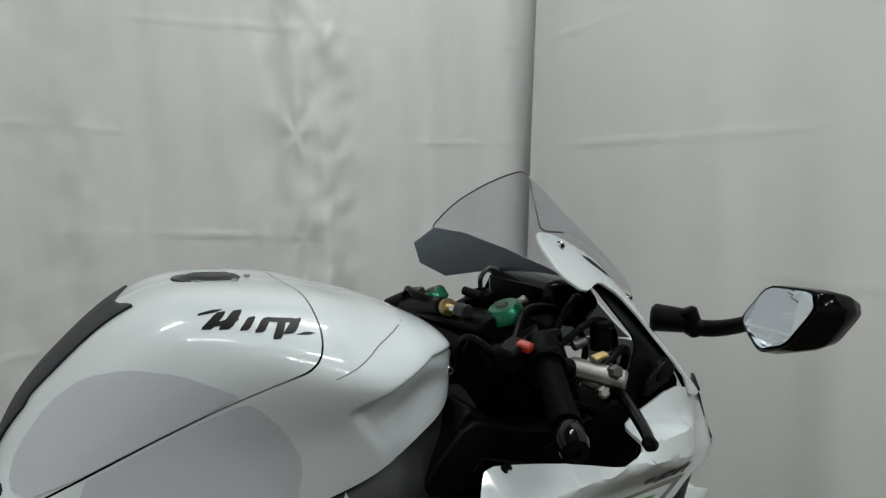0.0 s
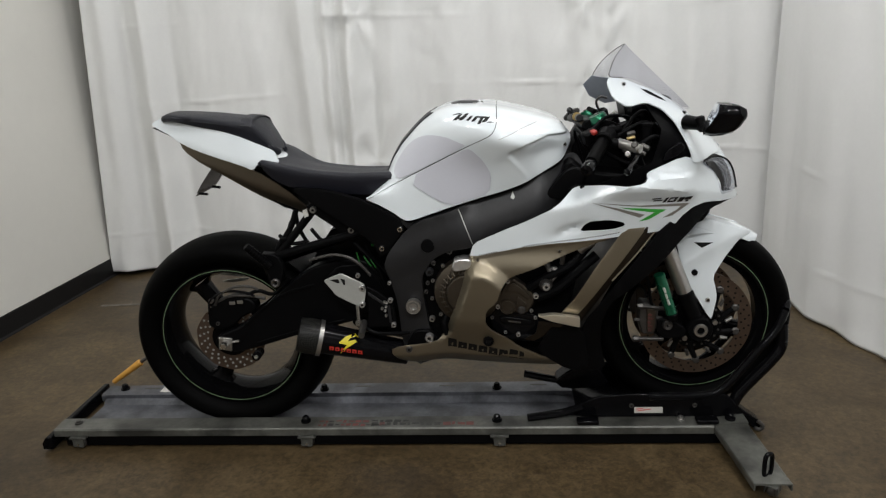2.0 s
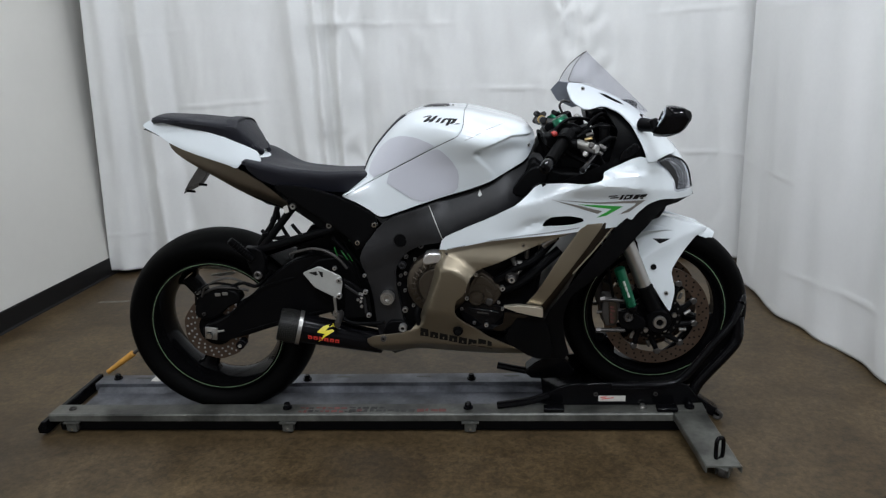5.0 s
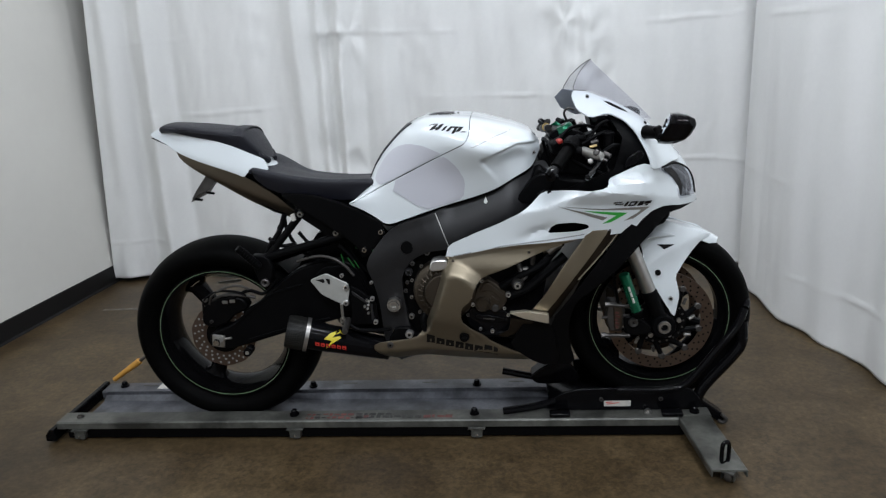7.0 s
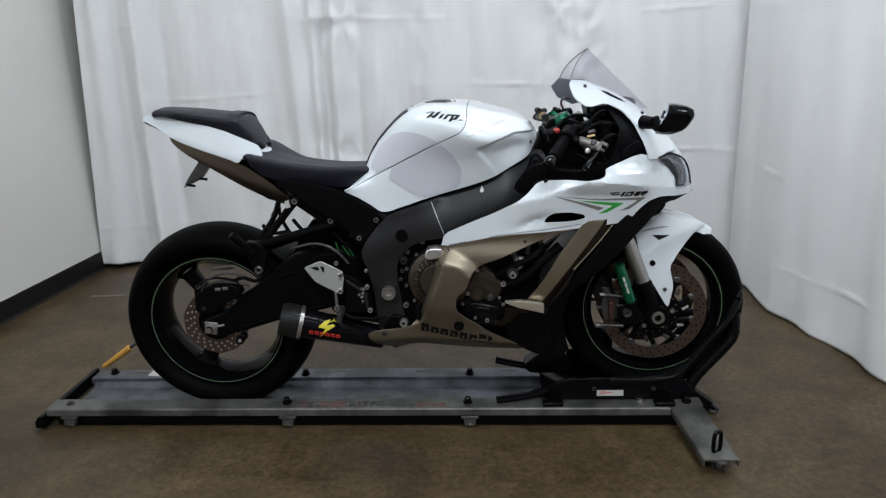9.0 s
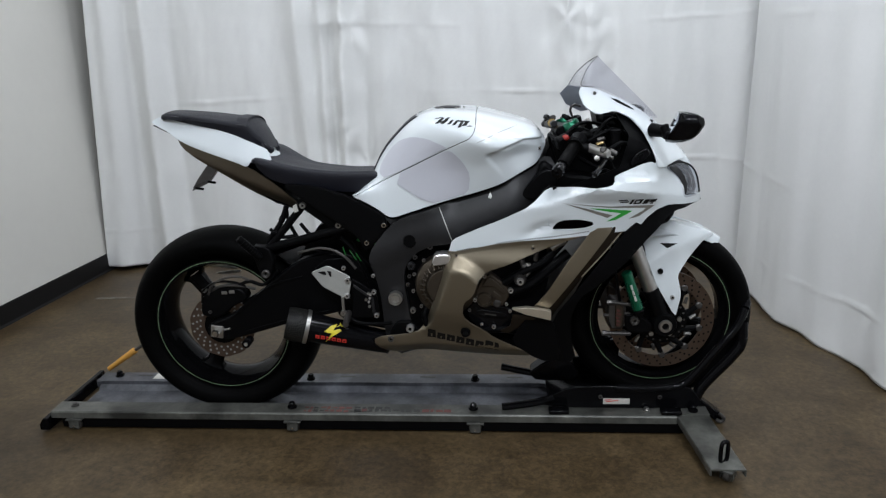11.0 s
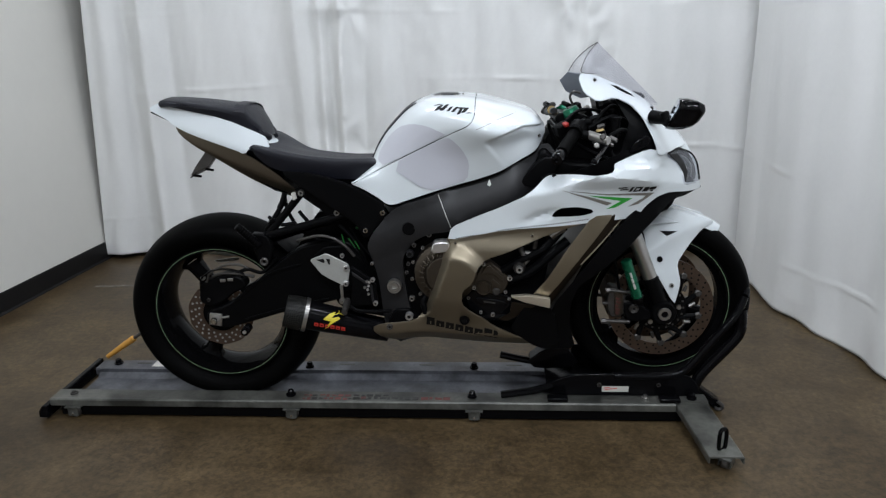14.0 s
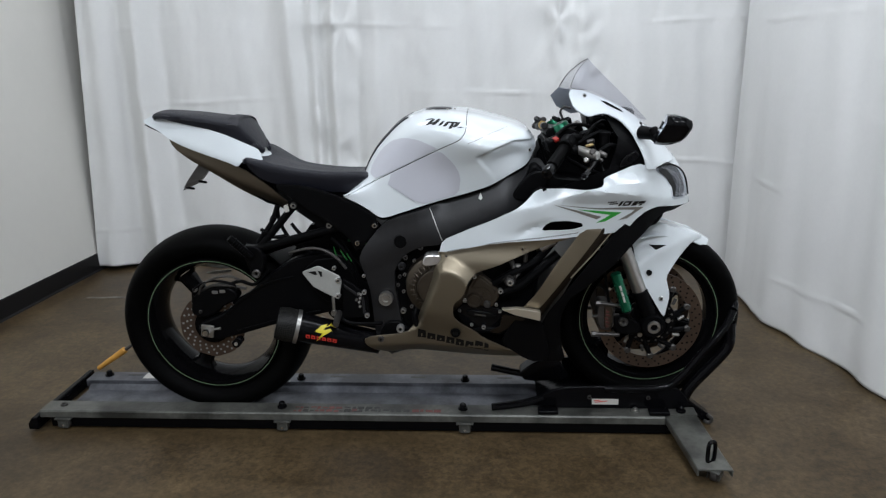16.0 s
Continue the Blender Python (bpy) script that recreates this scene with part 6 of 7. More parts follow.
leg = part("fender", sheet([(1.588, 0.648), (1.519, 0.670), (1.458, 0.691), (1.424, 0.692), (1.366, 0.694), (1.338, 0.664), (1.372, 0.618), (1.380, 0.562), (1.409, 0.496), (1.462, 0.406), (1.475, 0.392), (1.488, 0.462), (1.473, 0.525), (1.506, 0.576), (1.552, 0.626), (1.580, 0.634)], fender_w, 0.012, rounds=1, ratio=0.14, creases=((1.385, 0.562), (1.45, 0.605), (1.502, 0.634), (1.588, 0.650))), WHITE, bike, "pearl white front fender", angle=25, solid=0.004, bevel=0.0012)
mirrored(leg, bike)
rows = []
for a in range(54, 128, 4):
    ca, sa = math.cos(radians(a)), math.sin(radians(a))
    wd = table(a, (54, 62, 75, 100, 128), (0.022, 0.056, 0.085, 0.098, 0.098))
    rows.append([(FX + (FR + 0.014 - 0.026 * (k / 5) ** 2) * ca, wd * k / 5, FZW + (FR + 0.014 - 0.026 * (k / 5) ** 2) * sa) for k in range(-5, 6)])
part("fender_top", grid(rows, flip=True), WHITE, bike, solid=0.003)
T_FEND = surface_tree(leg)
put_bolt(1.460, 0.455, on_side(T_FEND, 1.460, 0.455, -0.11) - 0.001, bike, STEEL, 0.007)
put_bolt(1.420, 0.538, on_side(T_FEND, 1.420, 0.538, -0.11) - 0.001, bike, BLACK, 0.009)
decal("fender_slot", [(1.418, 0.624), (1.469, 0.626), (1.452, 0.617), (1.438, 0.610)], T_FEND, BLACK, bike, 0.0008, 0.02, 0, miss=-0.1)

# --- cockpit
steer = Vector((1.437 - 1.290, 0, 0.375 - 0.700)).normalized()
yoke = Vector((1.155, 0, 0.985))
part("top_yoke", prism([(1.085, 0.972), (1.10, 0.995), (1.16, 0.990), (1.20, 0.975), (1.19, 0.955), (1.12, 0.955)], -0.125, 0.125, 2), BLACK, bike, "black top yoke", bevel=0.006)
for sgn in (-1, 1):
    c = Vector((1.139, sgn * 0.115, 0.985))
    part("fork_cap", rod(c, c - steer * 0.022, 0.026, 0.023, 28, 0.003), GREEN, bike, "green anodised fork cap")
    part("cap_screw", rod(c - steer * 0.022, c - steer * 0.025, 0.008, 0.007, 12), DARKSTEEL, bike)
    gi, ge = Vector((1.135, sgn * 0.215, 0.945)), Vector((1.073, sgn * 0.362, 0.895))
    d = (ge - gi).normalized()
    part("handlebar", rod(Vector((1.150, sgn * 0.110, 0.955)), gi, 0.012, segs=16), DARKSTEEL, bike)
    part("clip_on_clamp", rod(c + steer * 0.055, c + steer * 0.020, 0.034, segs=24, bevel=0.004), FRAME, bike)
    part("grip", lathe([(0, 0)] + [(0.0165 + 0.0010 * (k % 2), 0.002 + 0.115 * k / 30) for k in range(31)] + [(0, 0.119)], gi.x, gi.z, 24, closed=False, axis=d, cy=gi.y), RUBBER, bike, "ribbed black rubber grip")
    part("grip_flange", rod(gi - d * 0.004, gi + d * 0.004, 0.024, segs=24), RUBBER, bike)
    part("bar_end", lathe([(0, 0), (0.012, 0), (0.0165, 0.006), (0.0175, 0.028), (0.0150, 0.040), (0.006, 0.043), (0.005, 0.038), (0, 0.038)], (gi + d * 0.12).x, (gi + d * 0.12).z, 24, closed=False, axis=d, cy=(gi + d * 0.12).y), GLOSS, bike, "black bar end weight")
    sw = gi - d * 0.028
    part("switch_housing", rod(gi - d * 0.050, gi - d * 0.005, 0.025, 0.024, 20, 0.005), BLACK, bike)
    part("brake_lever" if sgn < 0 else "clutch_lever", tube([(1.215, sgn * 0.215, 0.925), (1.220, sgn * 0.245, 0.915), (1.205, sgn * 0.29, 0.905), (1.185, sgn * 0.335, 0.897), (1.176, sgn * 0.352, 0.892)], 0.008, 10, 30, 0.0065), GLOSS, bike, "black lever")
    part("lever_ball", lathe([(0, -0.009), (0.006, -0.007), (0.009, 0), (0.006, 0.007), (0, 0.009)], 1.175, 0.891, 16, closed=False, cy=sgn * 0.354), GLOSS, bike)
    part("lever_perch", rod((1.145, sgn * 0.205, 0.945), (1.215, sgn * 0.218, 0.930), 0.013, 0.010, 14), BLACK, bike)
part("kill_switch", box(1.112, -0.200, 0.969, 0.014, 0.020, 0.011, pose(0, 0, 0, 10, -20, 20)), RED, bike, "red kill switch", bevel=0.003)
part("master_cylinder", rod((1.175, -0.205, 0.940), (1.225, -0.255, 0.928), 0.013, segs=18, bevel=0.003), STEEL, bike, "metal brake master cylinder")
part("cylinder_nut", lathe([(0, 0), (0.010, 0), (0.010, 0.010), (0.006, 0.014), (0, 0.014)], 1.212, 0.938, 6, closed=False, axis=(-0.3, -1, 0.3), cy=-0.245), DARKSTEEL, bike)
part("cylinder_nut", lathe([(0, 0), (0.008, 0), (0.008, 0.010), (0.005, 0.012), (0, 0.012)], 1.195, 0.915, 6, closed=False, axis=(-0.3, -1, 0.3), cy=-0.245), STEEL, bike)
part("lever_adjuster", box(1.204, -0.228, 0.955, 0.022, 0.012, 0.005, pose(0, 0, 0, 15, -12, 0)), GOLD, bike, "gold coloured adjuster plate", bevel=0.002)
part("damper_body", rod((1.085, -0.03, 0.992), (1.085, 0.11, 0.984), 0.013, segs=20, bevel=0.003), BLACK, bike, "steering damper")
part("damper_rod", rod((1.085, -0.07, 0.994), (1.085, -0.03, 0.992), 0.006, segs=12), CHROME, bike)
part("damper_ring", rod((1.085, -0.045, 0.993), (1.085, -0.038, 0.992), 0.0125, segs=16), GOLD, bike, "gold damper collar")
part("damper_end", rod((1.088, -0.095, 0.995), (1.086, -0.072, 0.994), 0.010, segs=16, bevel=0.002), FRAME, bike)
part("ignition", lathe([(0, 0), (0.022, 0), (0.022, 0.016), (0.016, 0.022), (0.014, 0.016), (0, 0.016)], 1.16, 0.985, 24, closed=False, axis=(-0.3, 0, 1)), BLACK, bike)
part("key_guard", tube([(1.15, -0.02, 1.005), (1.14, -0.035, 1.03), (1.15, -0.04, 1.045), (1.17, -0.03, 1.04)], 0.0035), DARKSTEEL, bike)
part("dash", prism([(1.225, 0.970), (1.218, 1.008), (1.228, 1.030), (1.29, 1.028), (1.32, 0.99), (1.28, 0.955)], -0.088, 0.088, 2), GLOSS, bike, "black instrument cluster", bevel=0.01)
part("dash_screen", box(1.217, 0.0, 1.000, 0.003, 0.13, 0.040, pose(0, 0, 0, 0, -12, 0)), BLACK, bike)
part("headstock", prism([(1.06, 0.90), (1.10, 0.97), (1.19, 0.955), (1.24, 0.80), (1.30, 0.68), (1.20, 0.66), (1.08, 0.80)], -0.085, 0.085, 1), BLACK, bike, bevel=0.006)
part("airbox", prism([(1.02, 0.83), (1.05, 0.90), (1.10, 0.86), (1.25, 0.84), (1.40, 0.80), (1.45, 0.72), (1.30, 0.66), (1.05, 0.74)], -0.165, 0.165, 1), BLACK, bike, bevel=0.01)
part("cable", tube([(1.10, -0.19, 0.965), (1.16, -0.13, 1.000), (1.24, -0.10, 0.985), (1.28, -0.10, 0.93), (1.24, -0.12, 0.86)], 0.005), BLACK, bike)
part("cable", tube([(1.18, -0.17, 0.955), (1.25, -0.16, 0.985), (1.30, -0.14, 0.95), (1.29, -0.14, 0.86)], 0.005), BLACK, bike)
part("cable", tube([(1.09, -0.18, 0.955), (1.07, -0.13, 0.97), (1.08, -0.09, 0.93), (1.10, -0.09, 0.86)], 0.0045), BLACK, bike)
part("brake_fluid_cup", lathe([(0, -0.02), (0.014, -0.02), (0.015, 0.010), (0.017, 0.012), (0.017, 0.018), (0, 0.020)], 1.255, 0.965, 24, closed=False, axis=(0, 0, 1), cy=-0.165), BLACK, bike, "black brake fluid cup")

# mirrors
for sgn in (-1, 1):
    Y = lambda v: sgn * v
    part("mirror_stalk", tube([(1.388, Y(0.188), 0.972), (1.400, Y(0.220), 0.974), (1.401, Y(0.262), 0.986), (1.392, Y(0.315), 1.008)], 0.0125, 12, 30, 0.0095), BLACK, bike, "black mirror stalk")
    part("mirror_mount", rod((1.358, Y(0.148), 0.980), (1.392, Y(0.190), 0.979), 0.020, 0.017, 16, 0.005), BLACK, bike, "black mirror mount")
    part("stalk_knuckle", rod((1.384, Y(0.188), 0.998), (1.396, Y(0.200), 0.960), 0.0135, 0.012, 14, 0.004), BLACK, bike)
    ring = [(1.391, 0.313, 1.048), (1.380, 0.388, 1.052), (1.375, 0.396, 1.032), (1.353, 0.374, 0.984), (1.355, 0.335, 0.970), (1.378, 0.284, 1.000)]
    cen = sum((Vector(p) for p in ring), Vector()) / 6
    back = Vector((0.030, 0.022, 0.002))
    ringc = chaikin(ring, 2, 0.13)
    tip = cen + Vector((0.062, 0.030, -0.004))
    rows = []
    for f, sc in ((0.0, 0.94), (-0.05, 1.0), (0.25, 1.03), (0.6, 0.94), (0.88, 0.74), (1.0, 0.45)):
        rows.append([tuple(((cen.lerp(tip, max(f, 0.0))) + (Vector(p) - cen) * sc)[i] * (sgn if i == 1 else 1) for i in range(3)) for p in ringc])
    bm = grid(rows, closed_u=True, cap=True)
    bmesh.ops.recalc_face_normals(bm, faces=bm.faces[:])
    mh = part("mirror", bm, GLOSS, bike, "black mirror housing", angle=60)
    nrm = (Vector(ring[2]) - Vector(ring[0])).cross(Vector(ring[4]) - Vector(ring[0])).normalized()
    if nrm.x > 0:
        nrm = -nrm
    bm = bmesh.new()
    vs = [bm.verts.new(((cen + (Vector(p) - cen) * 0.90 + nrm * 0.003).x, sgn * (cen + (Vector(p) - cen) * 0.90 + nrm * 0.003).y, (cen + (Vector(p) - cen) * 0.90 + nrm * 0.003).z)) for p in ringc]
    bm.faces.new(vs)
    bm.normal_update()
    if bm.faces[:][0].normal.x > 0:
        bmesh.ops.reverse_faces(bm, faces=bm.faces[:])
    part("mirror_glass", bm, MIRROR, mh, "mirror glass", smooth=False)

for ob in bike.children_recursive:
    if ob.type == "MESH" and ob.name.split(".")[0] in ("mirror", "mirror_glass", "mirror_stalk", "mirror_mount", "stalk_knuckle", "grip", "grip_flange", "bar_end", "switch_housing", "clutch_lever", "lever_ball", "lever_perch", "handlebar", "fork_cap", "cap_screw", "clip_on_clamp", "top_yoke", "damper_body"):
        for v in ob.data.vertices:
            v.co.z -= FAR_DROP * max(0.0, v.co.y)
# black floor of the cockpit between the fairing edges
rows = []
for k in range(16):
    x = 1.05 + 0.021 * k
    zt = table(x, (1.05, 1.07, 1.23, 1.245, 1.34, 1.37), (0.822, 0.832, 0.842, 0.858, 0.898, 0.89))
    w = fair_w(x, zt) - 0.006
    rows.append([(x, -w + 2 * w * q / 12, zt - 0.004 - 0.05 * (1 - abs(q / 6 - 1) ** 3) - FAR_DROP * max(0, -w + 2 * w * q / 12)) for q in range(13)])
part("cockpit_floor", grid(rows, flip=True), BLACK, bike, "black cockpit inner panel", solid=0.003)
# --- engine in the openings of the fairing
part("engine_block", prism([(0.60, 0.33), (0.62, 0.50), (0.66, 0.62), (0.78, 0.66), (0.95, 0.70), (1.06, 0.68), (1.08, 0.50), (1.00, 0.36), (0.90, 0.30), (0.70, 0.29)], -0.145, 0.145, 1), BLACK, bike, "dark engine block", bevel=0.01)
part("clutch_cover", lathe([(0, -0.046), (0.056, -0.045), (0.0585, -0.043), (0.060, -0.034), (0.064, -0.033), (0.066, -0.038), (0.071, -0.038), (0.073, -0.031), (0.088, -0.029), (0.096, -0.022), (0.099, 0.0), (0.099, 0.03), (0, 0.03)], 0.762, 0.520, 64, closed=False, cy=-0.160), ENGINE, bike, "bronze clutch cover")
for k in range(9):
    a = radians(70 + k * 30)
    put_bolt(0.762 + 0.106 * math.cos(a), 0.520 + 0.106 * math.sin(a), -0.178, bike, STEEL, 0.0055)
for k in range(14):
    a = radians(95 + k * 13)
    part("cover_rib", rod((0.762 + 0.064 * math.cos(a), -0.204, 0.520 + 0.064 * math.sin(a)), (0.762 + 0.080 * math.cos(a), -0.193, 0.520 + 0.080 * math.sin(a)), 0.0030, segs=8), ENGINE, bike)
part("silver_cap", prism([(0.721, 0.600), (0.727, 0.625), (0.750, 0.630), (0.778, 0.628), (0.776, 0.600), (0.750, 0.594), (0.728, 0.592)], -0.212, -0.165, 1), ALLOY, bike, "bright machined collar", bevel=0.004)
part("collar_pipe", rod((0.74, -0.19, 0.605), (0.725, -0.185, 0.575), 0.012, 0.014, 14), ENGINE, bike)
pulse = part("pulse_cover", prism([(0.846, 0.482), (0.858, 0.520), (0.874, 0.549), (0.897, 0.559), (0.930, 0.532), (0.955, 0.506), (0.951, 0.480), (0.930, 0.449), (0.857, 0.461)], -0.184, -0.150, 1, 0.12), ENGINE, bike, "bronze crankcase cover", bevel=0.004)
part("cover_web", prism([(0.868, 0.518), (0.884, 0.545), (0.898, 0.548), (0.942, 0.506), (0.936, 0.492), (0.905, 0.520)], -0.189, -0.183, 1, 0.12), ENGINE, pulse, bevel=0.002)
part("cover_web", prism([(0.905, 0.505), (0.930, 0.484), (0.926, 0.470), (0.900, 0.486)], -0.188, -0.183, 0), ENGINE, pulse, bevel=0.0015)
part("pulse_boss", lathe([(0, -0.003), (0.016, -0.003), (0.018, -0.006), (0.022, -0.006), (0.024, -0.002), (0.024, 0.01), (0, 0.01)], 0.877, 0.476, 28, closed=False, cy=-0.186), ENGINE, pulse)
part("pulse_boss", lathe([(0, -0.005), (0.009, -0.005), (0.012, -0.002), (0.012, 0.01), (0, 0.01)], 0.916, 0.462, 20, closed=False, cy=-0.186), DARKSTEEL, pulse)
for bx, bz, br in ((0.878, 0.553, 0.0065), (0.957, 0.507, 0.0085), (0.848, 0.476, 0.006), (0.944, 0.462, 0.005), (0.868, 0.396, 0.005), (0.905, 0.388, 0.0065), (0.955, 0.440, 0.005), (0.842, 0.500, 0.0045)):
    put_bolt(bx, bz, -0.190, bike, ALLOY, br)
low_cover = part("crank_cover", prism([(0.820, 0.440), (0.842, 0.468), (0.955, 0.448), (0.968, 0.415), (0.962, 0.386), (0.918, 0.366), (0.864, 0.376), (0.832, 0.402)], -0.178, -0.145, 1, 0.15), GLOSS, bike, "gloss black lower engine cover", bevel=0.005)
part("cover_step", prism([(0.850, 0.446), (0.945, 0.430), (0.948, 0.412), (0.855, 0.420)], -0.184, -0.177, 1), GLOSS, low_cover, bevel=0.003)
# A thin pale bar across the step.
part("cover_mark", box(0.895, -0.1850, 0.4265, 0.036, 0.001, 0.0045, pose(0, 0, 0, 0, 8, 0)), DARKSTEEL, low_cover, "thin pale bar on the cover")
part("thermostat", lathe([(0, -0.02), (0.014, -0.02), (0.018, -0.012), (0.022, 0.02), (0, 0.02)], 0.985, 0.543, 20, closed=False, cy=-0.19), DARKSTEEL, bike)
part("hose_elbow", tube([(0.998, -0.186, 0.556), (1.010, -0.188, 0.572), (1.012, -0.186, 0.592)], 0.011, 12), ALLOY, bike, "bright alloy elbow")
part("hose_elbow", tube([(1.078, -0.190, 0.640), (1.098, -0.192, 0.655), (1.118, -0.190, 0.664)], 0.012, 12), STEEL, bike, "bright alloy elbow")
part("sensor", rod((1.030, -0.19, 0.600), (1.034, -0.19, 0.630), 0.007, segs=12, bevel=0.002), DARKSTEEL, bike)
put_bolt(0.985, 0.543, -0.212, bike, ALLOY, 0.011)
for pts, r, mm in (([(0.93, -0.17, 0.52), (1.00, -0.19, 0.57), (1.06, -0.18, 0.60), (1.12, -0.16, 0.66)], 0.013, BLACK), ([(0.96, -0.18, 0.50), (1.02, -0.19, 0.53), (1.08, -0.18, 0.58), (1.13, -0.17, 0.62)], 0.015, BLACK), ([(0.99, -0.18, 0.60), (1.00, -0.19, 0.57), (0.99, -0.19, 0.54)], 0.009, DARKSTEEL), ([(1.06, -0.18, 0.655), (1.09, -0.19, 0.665), (1.12, -0.19, 0.675)], 0.007, STEEL), ([(0.86, -0.17, 0.37), (0.93, -0.18, 0.375), (1.0, -0.17, 0.36)], 0.010, BLACK), ([(0.70, -0.17, 0.45), (0.69, -0.18, 0.42), (0.70, -0.18, 0.38)], 0.010, BLACK)):
    part("hose", tube(pts, r), mm, bike)
part("radiator", prism([(1.02, 0.34), (1.07, 0.34), (1.24, 0.66), (1.20, 0.68)], -0.17, 0.17, 0), DARKSTEEL, bike, "dark radiator", smooth=False)
part("belly_pan", prism([(0.60, 0.305), (0.70, 0.298), (1.05, 0.285), (1.10, 0.29), (1.02, 0.35), (0.70, 0.36)], -0.15, 0.15, 1), BLACK, bike, bevel=0.01)
for bx, bz, mm, r in ((0.655, 0.585, FRAME, 0.012), (0.648, 0.552, DARKSTEEL, 0.006), (0.642, 0.525, DARKSTEEL, 0.006), (0.655, 0.440, STEEL, 0.009), (0.644, 0.380, ALLOY, 0.013), (0.668, 0.612, DARKSTEEL, 0.007), (0.715, 0.645, DARKSTEEL, 0.008)):
    put_bolt(bx, bz, -0.184, bike, mm, r)
part("frame_foot", prism([(0.575, 0.36), (0.60, 0.40), (0.65, 0.40), (0.68, 0.36), (0.665, 0.34), (0.58, 0.335)], -0.175, -0.15, 1), BLACK, bike, bevel=0.004)
part("shock_spring", tube([(0.50 + 0.028 * math.cos(k * 0.9), -0.06 + 0.028 * math.sin(k * 0.9), 0.62 + 0.0042 * k) for k in range(18)], 0.005, 8, 90), SPRING, bike, "green shock spring")
part("shock_mount", prism([(0.46, 0.47), (0.54, 0.47), (0.54, 0.70), (0.42, 0.70), (0.44, 0.60)], -0.04, 0.10, 1), BLACK, bike)
# Black block added to fill a gap where the floor would show through.
part("pivot_filler", prism([(0.39, 0.40), (0.43, 0.365), (0.60, 0.335), (0.64, 0.42), (0.64, 0.52), (0.42, 0.53)], -0.105, 0.09, 1), BLACK, bike, "dark filler block behind the swingarm pivot", bevel=0.008)
part("inner_fender", prism([(0.24, 0.50), (0.30, 0.62), (0.36, 0.70), (0.60, 0.72), (0.62, 0.40), (0.50, 0.42), (0.40, 0.44)], -0.06, 0.06, 1), BLACK, bike)

# silencer mark: plain red strokes and a yellow flash
T_SIL = surface_tree(silencer)
for i in range(6):
    x0 = 0.352 + 0.0158 * i
    zb = 0.366 - 0.0046 * i
    decal("mark_block", [(x0, zb), (x0 + 0.012, zb - 0.0034), (x0 + 0.0135, zb + 0.009), (x0 + 0.0015, zb + 0.0125)], T_SIL, RED_PRINT, bike, 0.0008, 0.02, 0, miss=-0.22)
    decal("mark_slot", [(x0 + 0.004, zb + 0.002), (x0 + 0.009, zb + 0.0006), (x0 + 0.0095, zb + 0.0045), (x0 + 0.0045, zb + 0.006)], T_SIL, POWDER, bike, 0.0013, 0.02, 0, miss=-0.22)
for o in ([(0.380, 0.385), (0.398, 0.398), (0.440, 0.400), (0.446, 0.394), (0.412, 0.392), (0.404, 0.384)], [(0.380, 0.384), (0.425, 0.386), (0.431, 0.380), (0.405, 0.368), (0.380, 0.348), (0.402, 0.376)]):
    decal("flash_mark", o, T_SIL, YELLOW, bike, 0.0008, 0.012, 0, label="yellow printed flash", miss=-0.215)

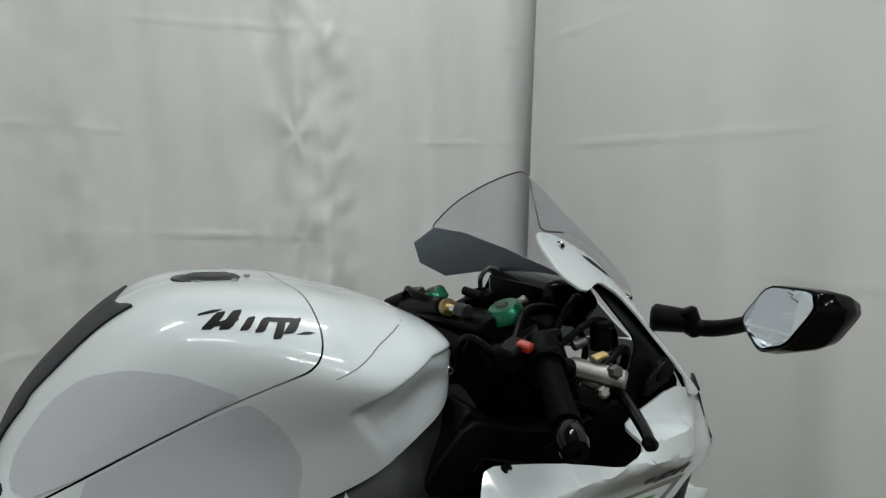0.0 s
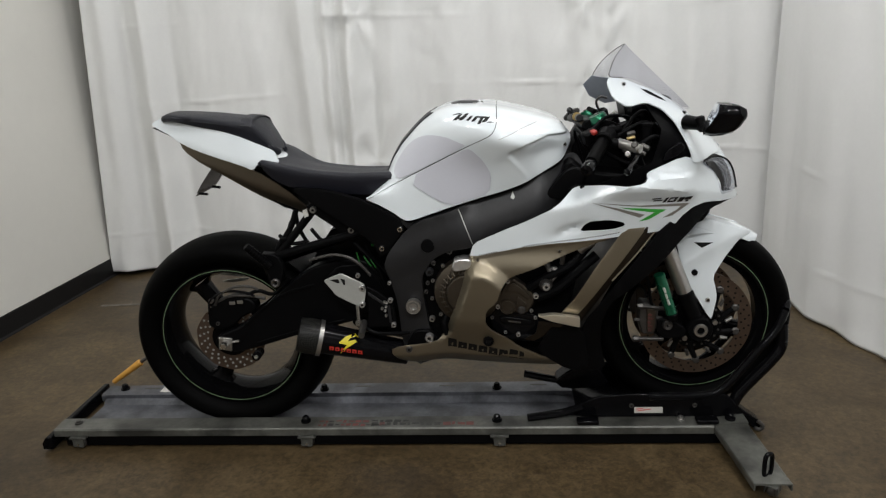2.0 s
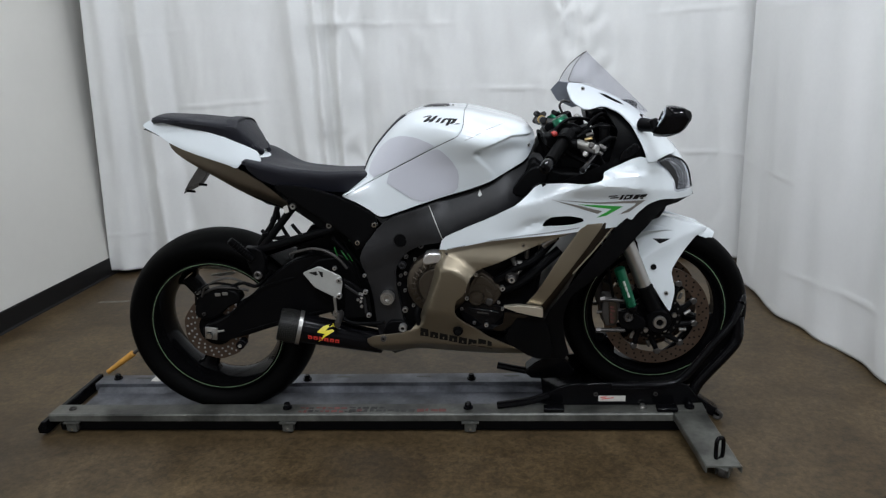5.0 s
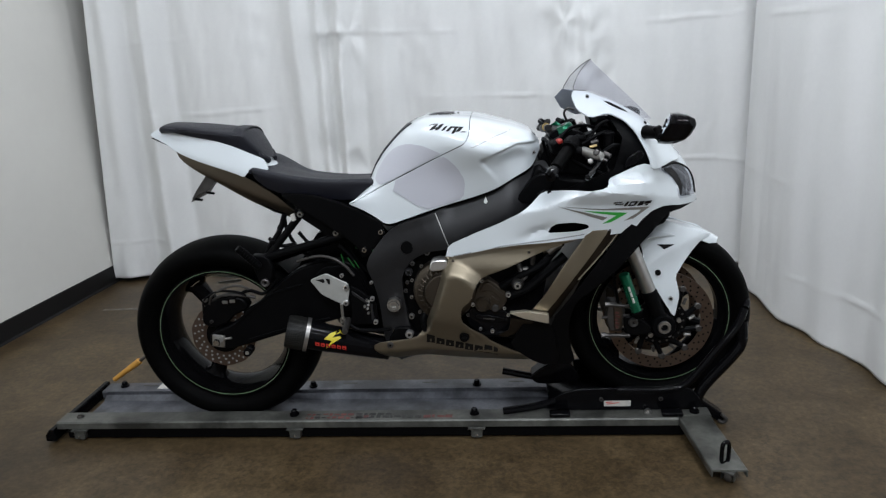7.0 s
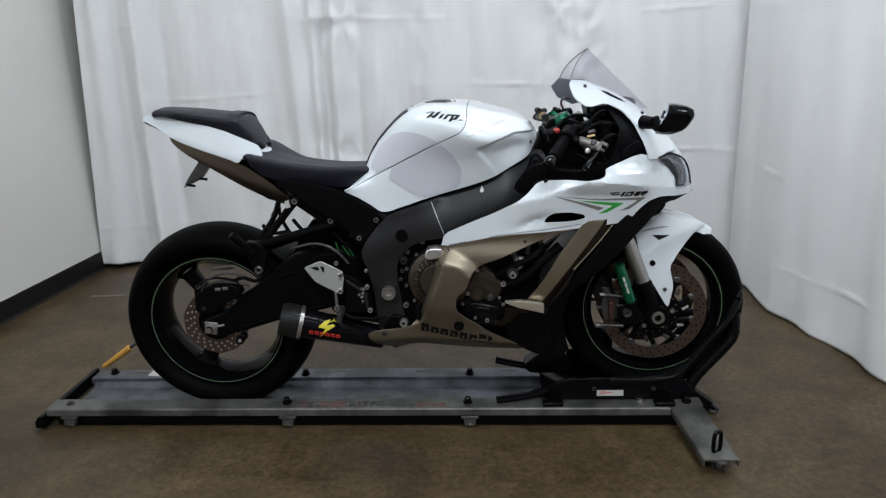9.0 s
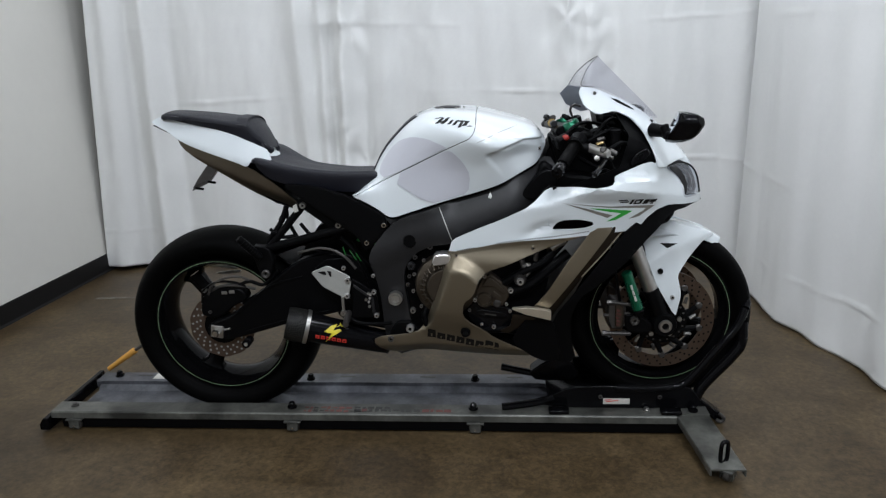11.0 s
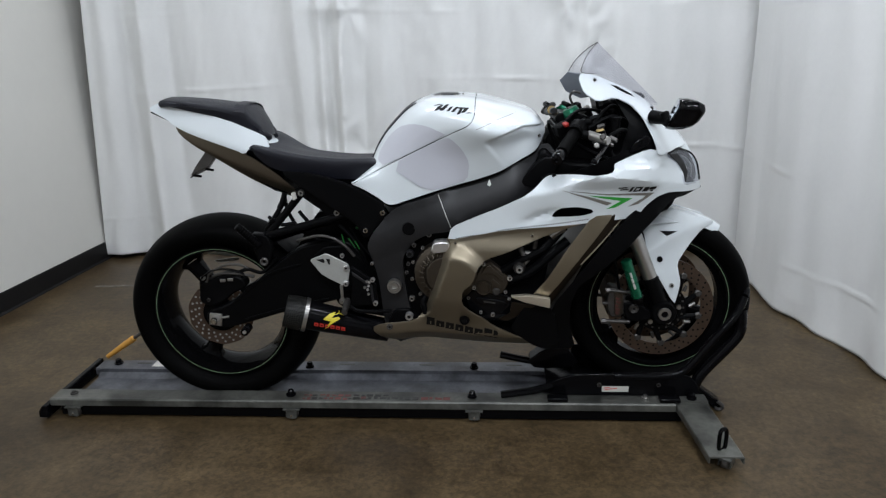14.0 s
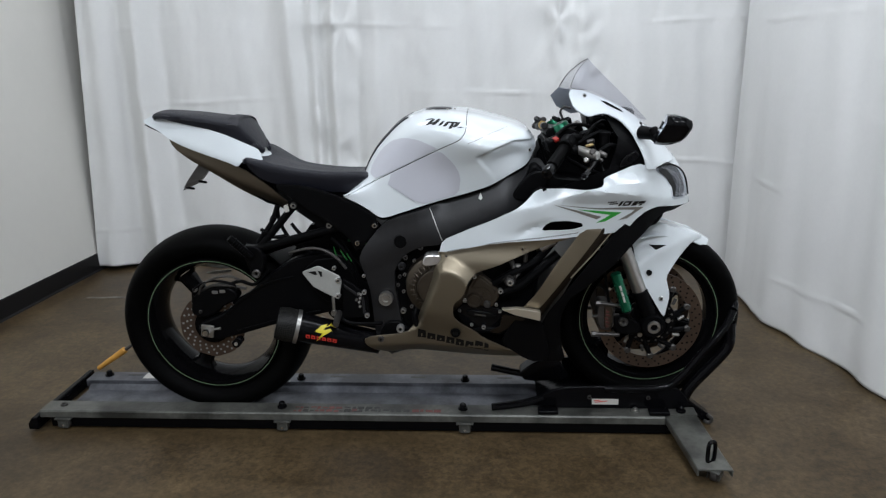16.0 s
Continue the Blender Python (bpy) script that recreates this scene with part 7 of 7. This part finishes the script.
# clutter of the cockpit: clamps, hoses, levers and fittings on the far bar and round the yoke
for a, b, r, mm in (((1.085, 0.10, 0.985), (1.075, 0.16, 0.965), 0.012, BLACK), ((1.10, 0.08, 0.995), (1.09, 0.12, 0.99), 0.009, DARKSTEEL), ((1.135, -0.05, 1.005), (1.12, -0.02, 1.012), 0.008, BLACK), ((1.17, -0.06, 0.985), (1.19, -0.08, 1.005), 0.009, STEEL), ((1.165, -0.155, 0.965), (1.19, -0.165, 0.972), 0.011, BLACK), ((1.205, -0.17, 0.955), (1.225, -0.175, 0.962), 0.008, DARKSTEEL), ((1.235, -0.205, 0.930), (1.255, -0.215, 0.922), 0.009, DARKSTEEL), ((1.225, -0.225, 0.918), (1.243, -0.232, 0.912), 0.006, DARKSTEEL), ((1.190, -0.215, 0.925), (1.20, -0.235, 0.918), 0.009, DARKSTEEL)):
    part("fitting", rod(a, b, r, r * 0.8, 12, 0.002), mm, bike)
for pts, r in (([(1.10, -0.02, 0.99), (1.07, 0.03, 1.00), (1.08, 0.09, 1.00), (1.10, 0.14, 0.975)], 0.005), ([(1.20, -0.13, 0.96), (1.235, -0.12, 1.000), (1.265, -0.10, 1.005), (1.285, -0.09, 0.96)], 0.0055), ([(1.23, -0.20, 0.93), (1.27, -0.19, 0.95), (1.295, -0.17, 0.93), (1.29, -0.15, 0.87)], 0.006), ([(1.13, -0.16, 0.93), (1.16, -0.15, 0.90), (1.21, -0.16, 0.875), (1.25, -0.17, 0.86)], 0.006), ([(1.08, -0.15, 0.955), (1.10, -0.16, 0.92), (1.14, -0.15, 0.88)], 0.0045)):
    part("cable", tube(pts, r), BLACK, bike)
part("throttle_housing", box(1.105, -0.185, 0.955, 0.040, 0.030, 0.036, pose(0, 0, 0, 10, -20, 20)), BLACK, bike, bevel=0.006)
part("inner_step", prism([(1.29, 0.882), (1.335, 0.903), (1.350, 0.922), (1.335, 0.938), (1.30, 0.915)], -0.212, -0.196, 1), POWDER, bike, "black moulded step in the cockpit panel", bevel=0.003)
part("inner_socket", prism([(1.312, 0.905), (1.325, 0.910), (1.328, 0.922), (1.316, 0.918)], -0.2135, -0.2125, 1), BLACK, bike)
part("cockpit_wall", leaned(sheet([(1.05, 0.80), (1.08, 0.833), (1.23, 0.843), (1.25, 0.862), (1.27, 0.93), (1.262, 1.030), (1.302, 1.010), (1.335, 0.978), (1.37, 0.93), (1.40, 0.86), (1.35, 0.80)], lambda x, z: min(0.205, nose_w(x, z) - 0.014, fair_w(x, min(z, 0.85)) - 0.014), 0.03, rounds=0, side=1)), BLACK, bike, "black inner cockpit panel", solid=0.003)
# Black block added to keep the gap between frame and fairing dark.
part("frame_gap_filler", prism([(0.985, 0.790), (1.00, 0.82), (1.05, 0.875), (1.10, 0.865), (1.09, 0.82), (1.05, 0.78)], -0.175, 0.160, 1), BLACK, bike, bevel=0.004)
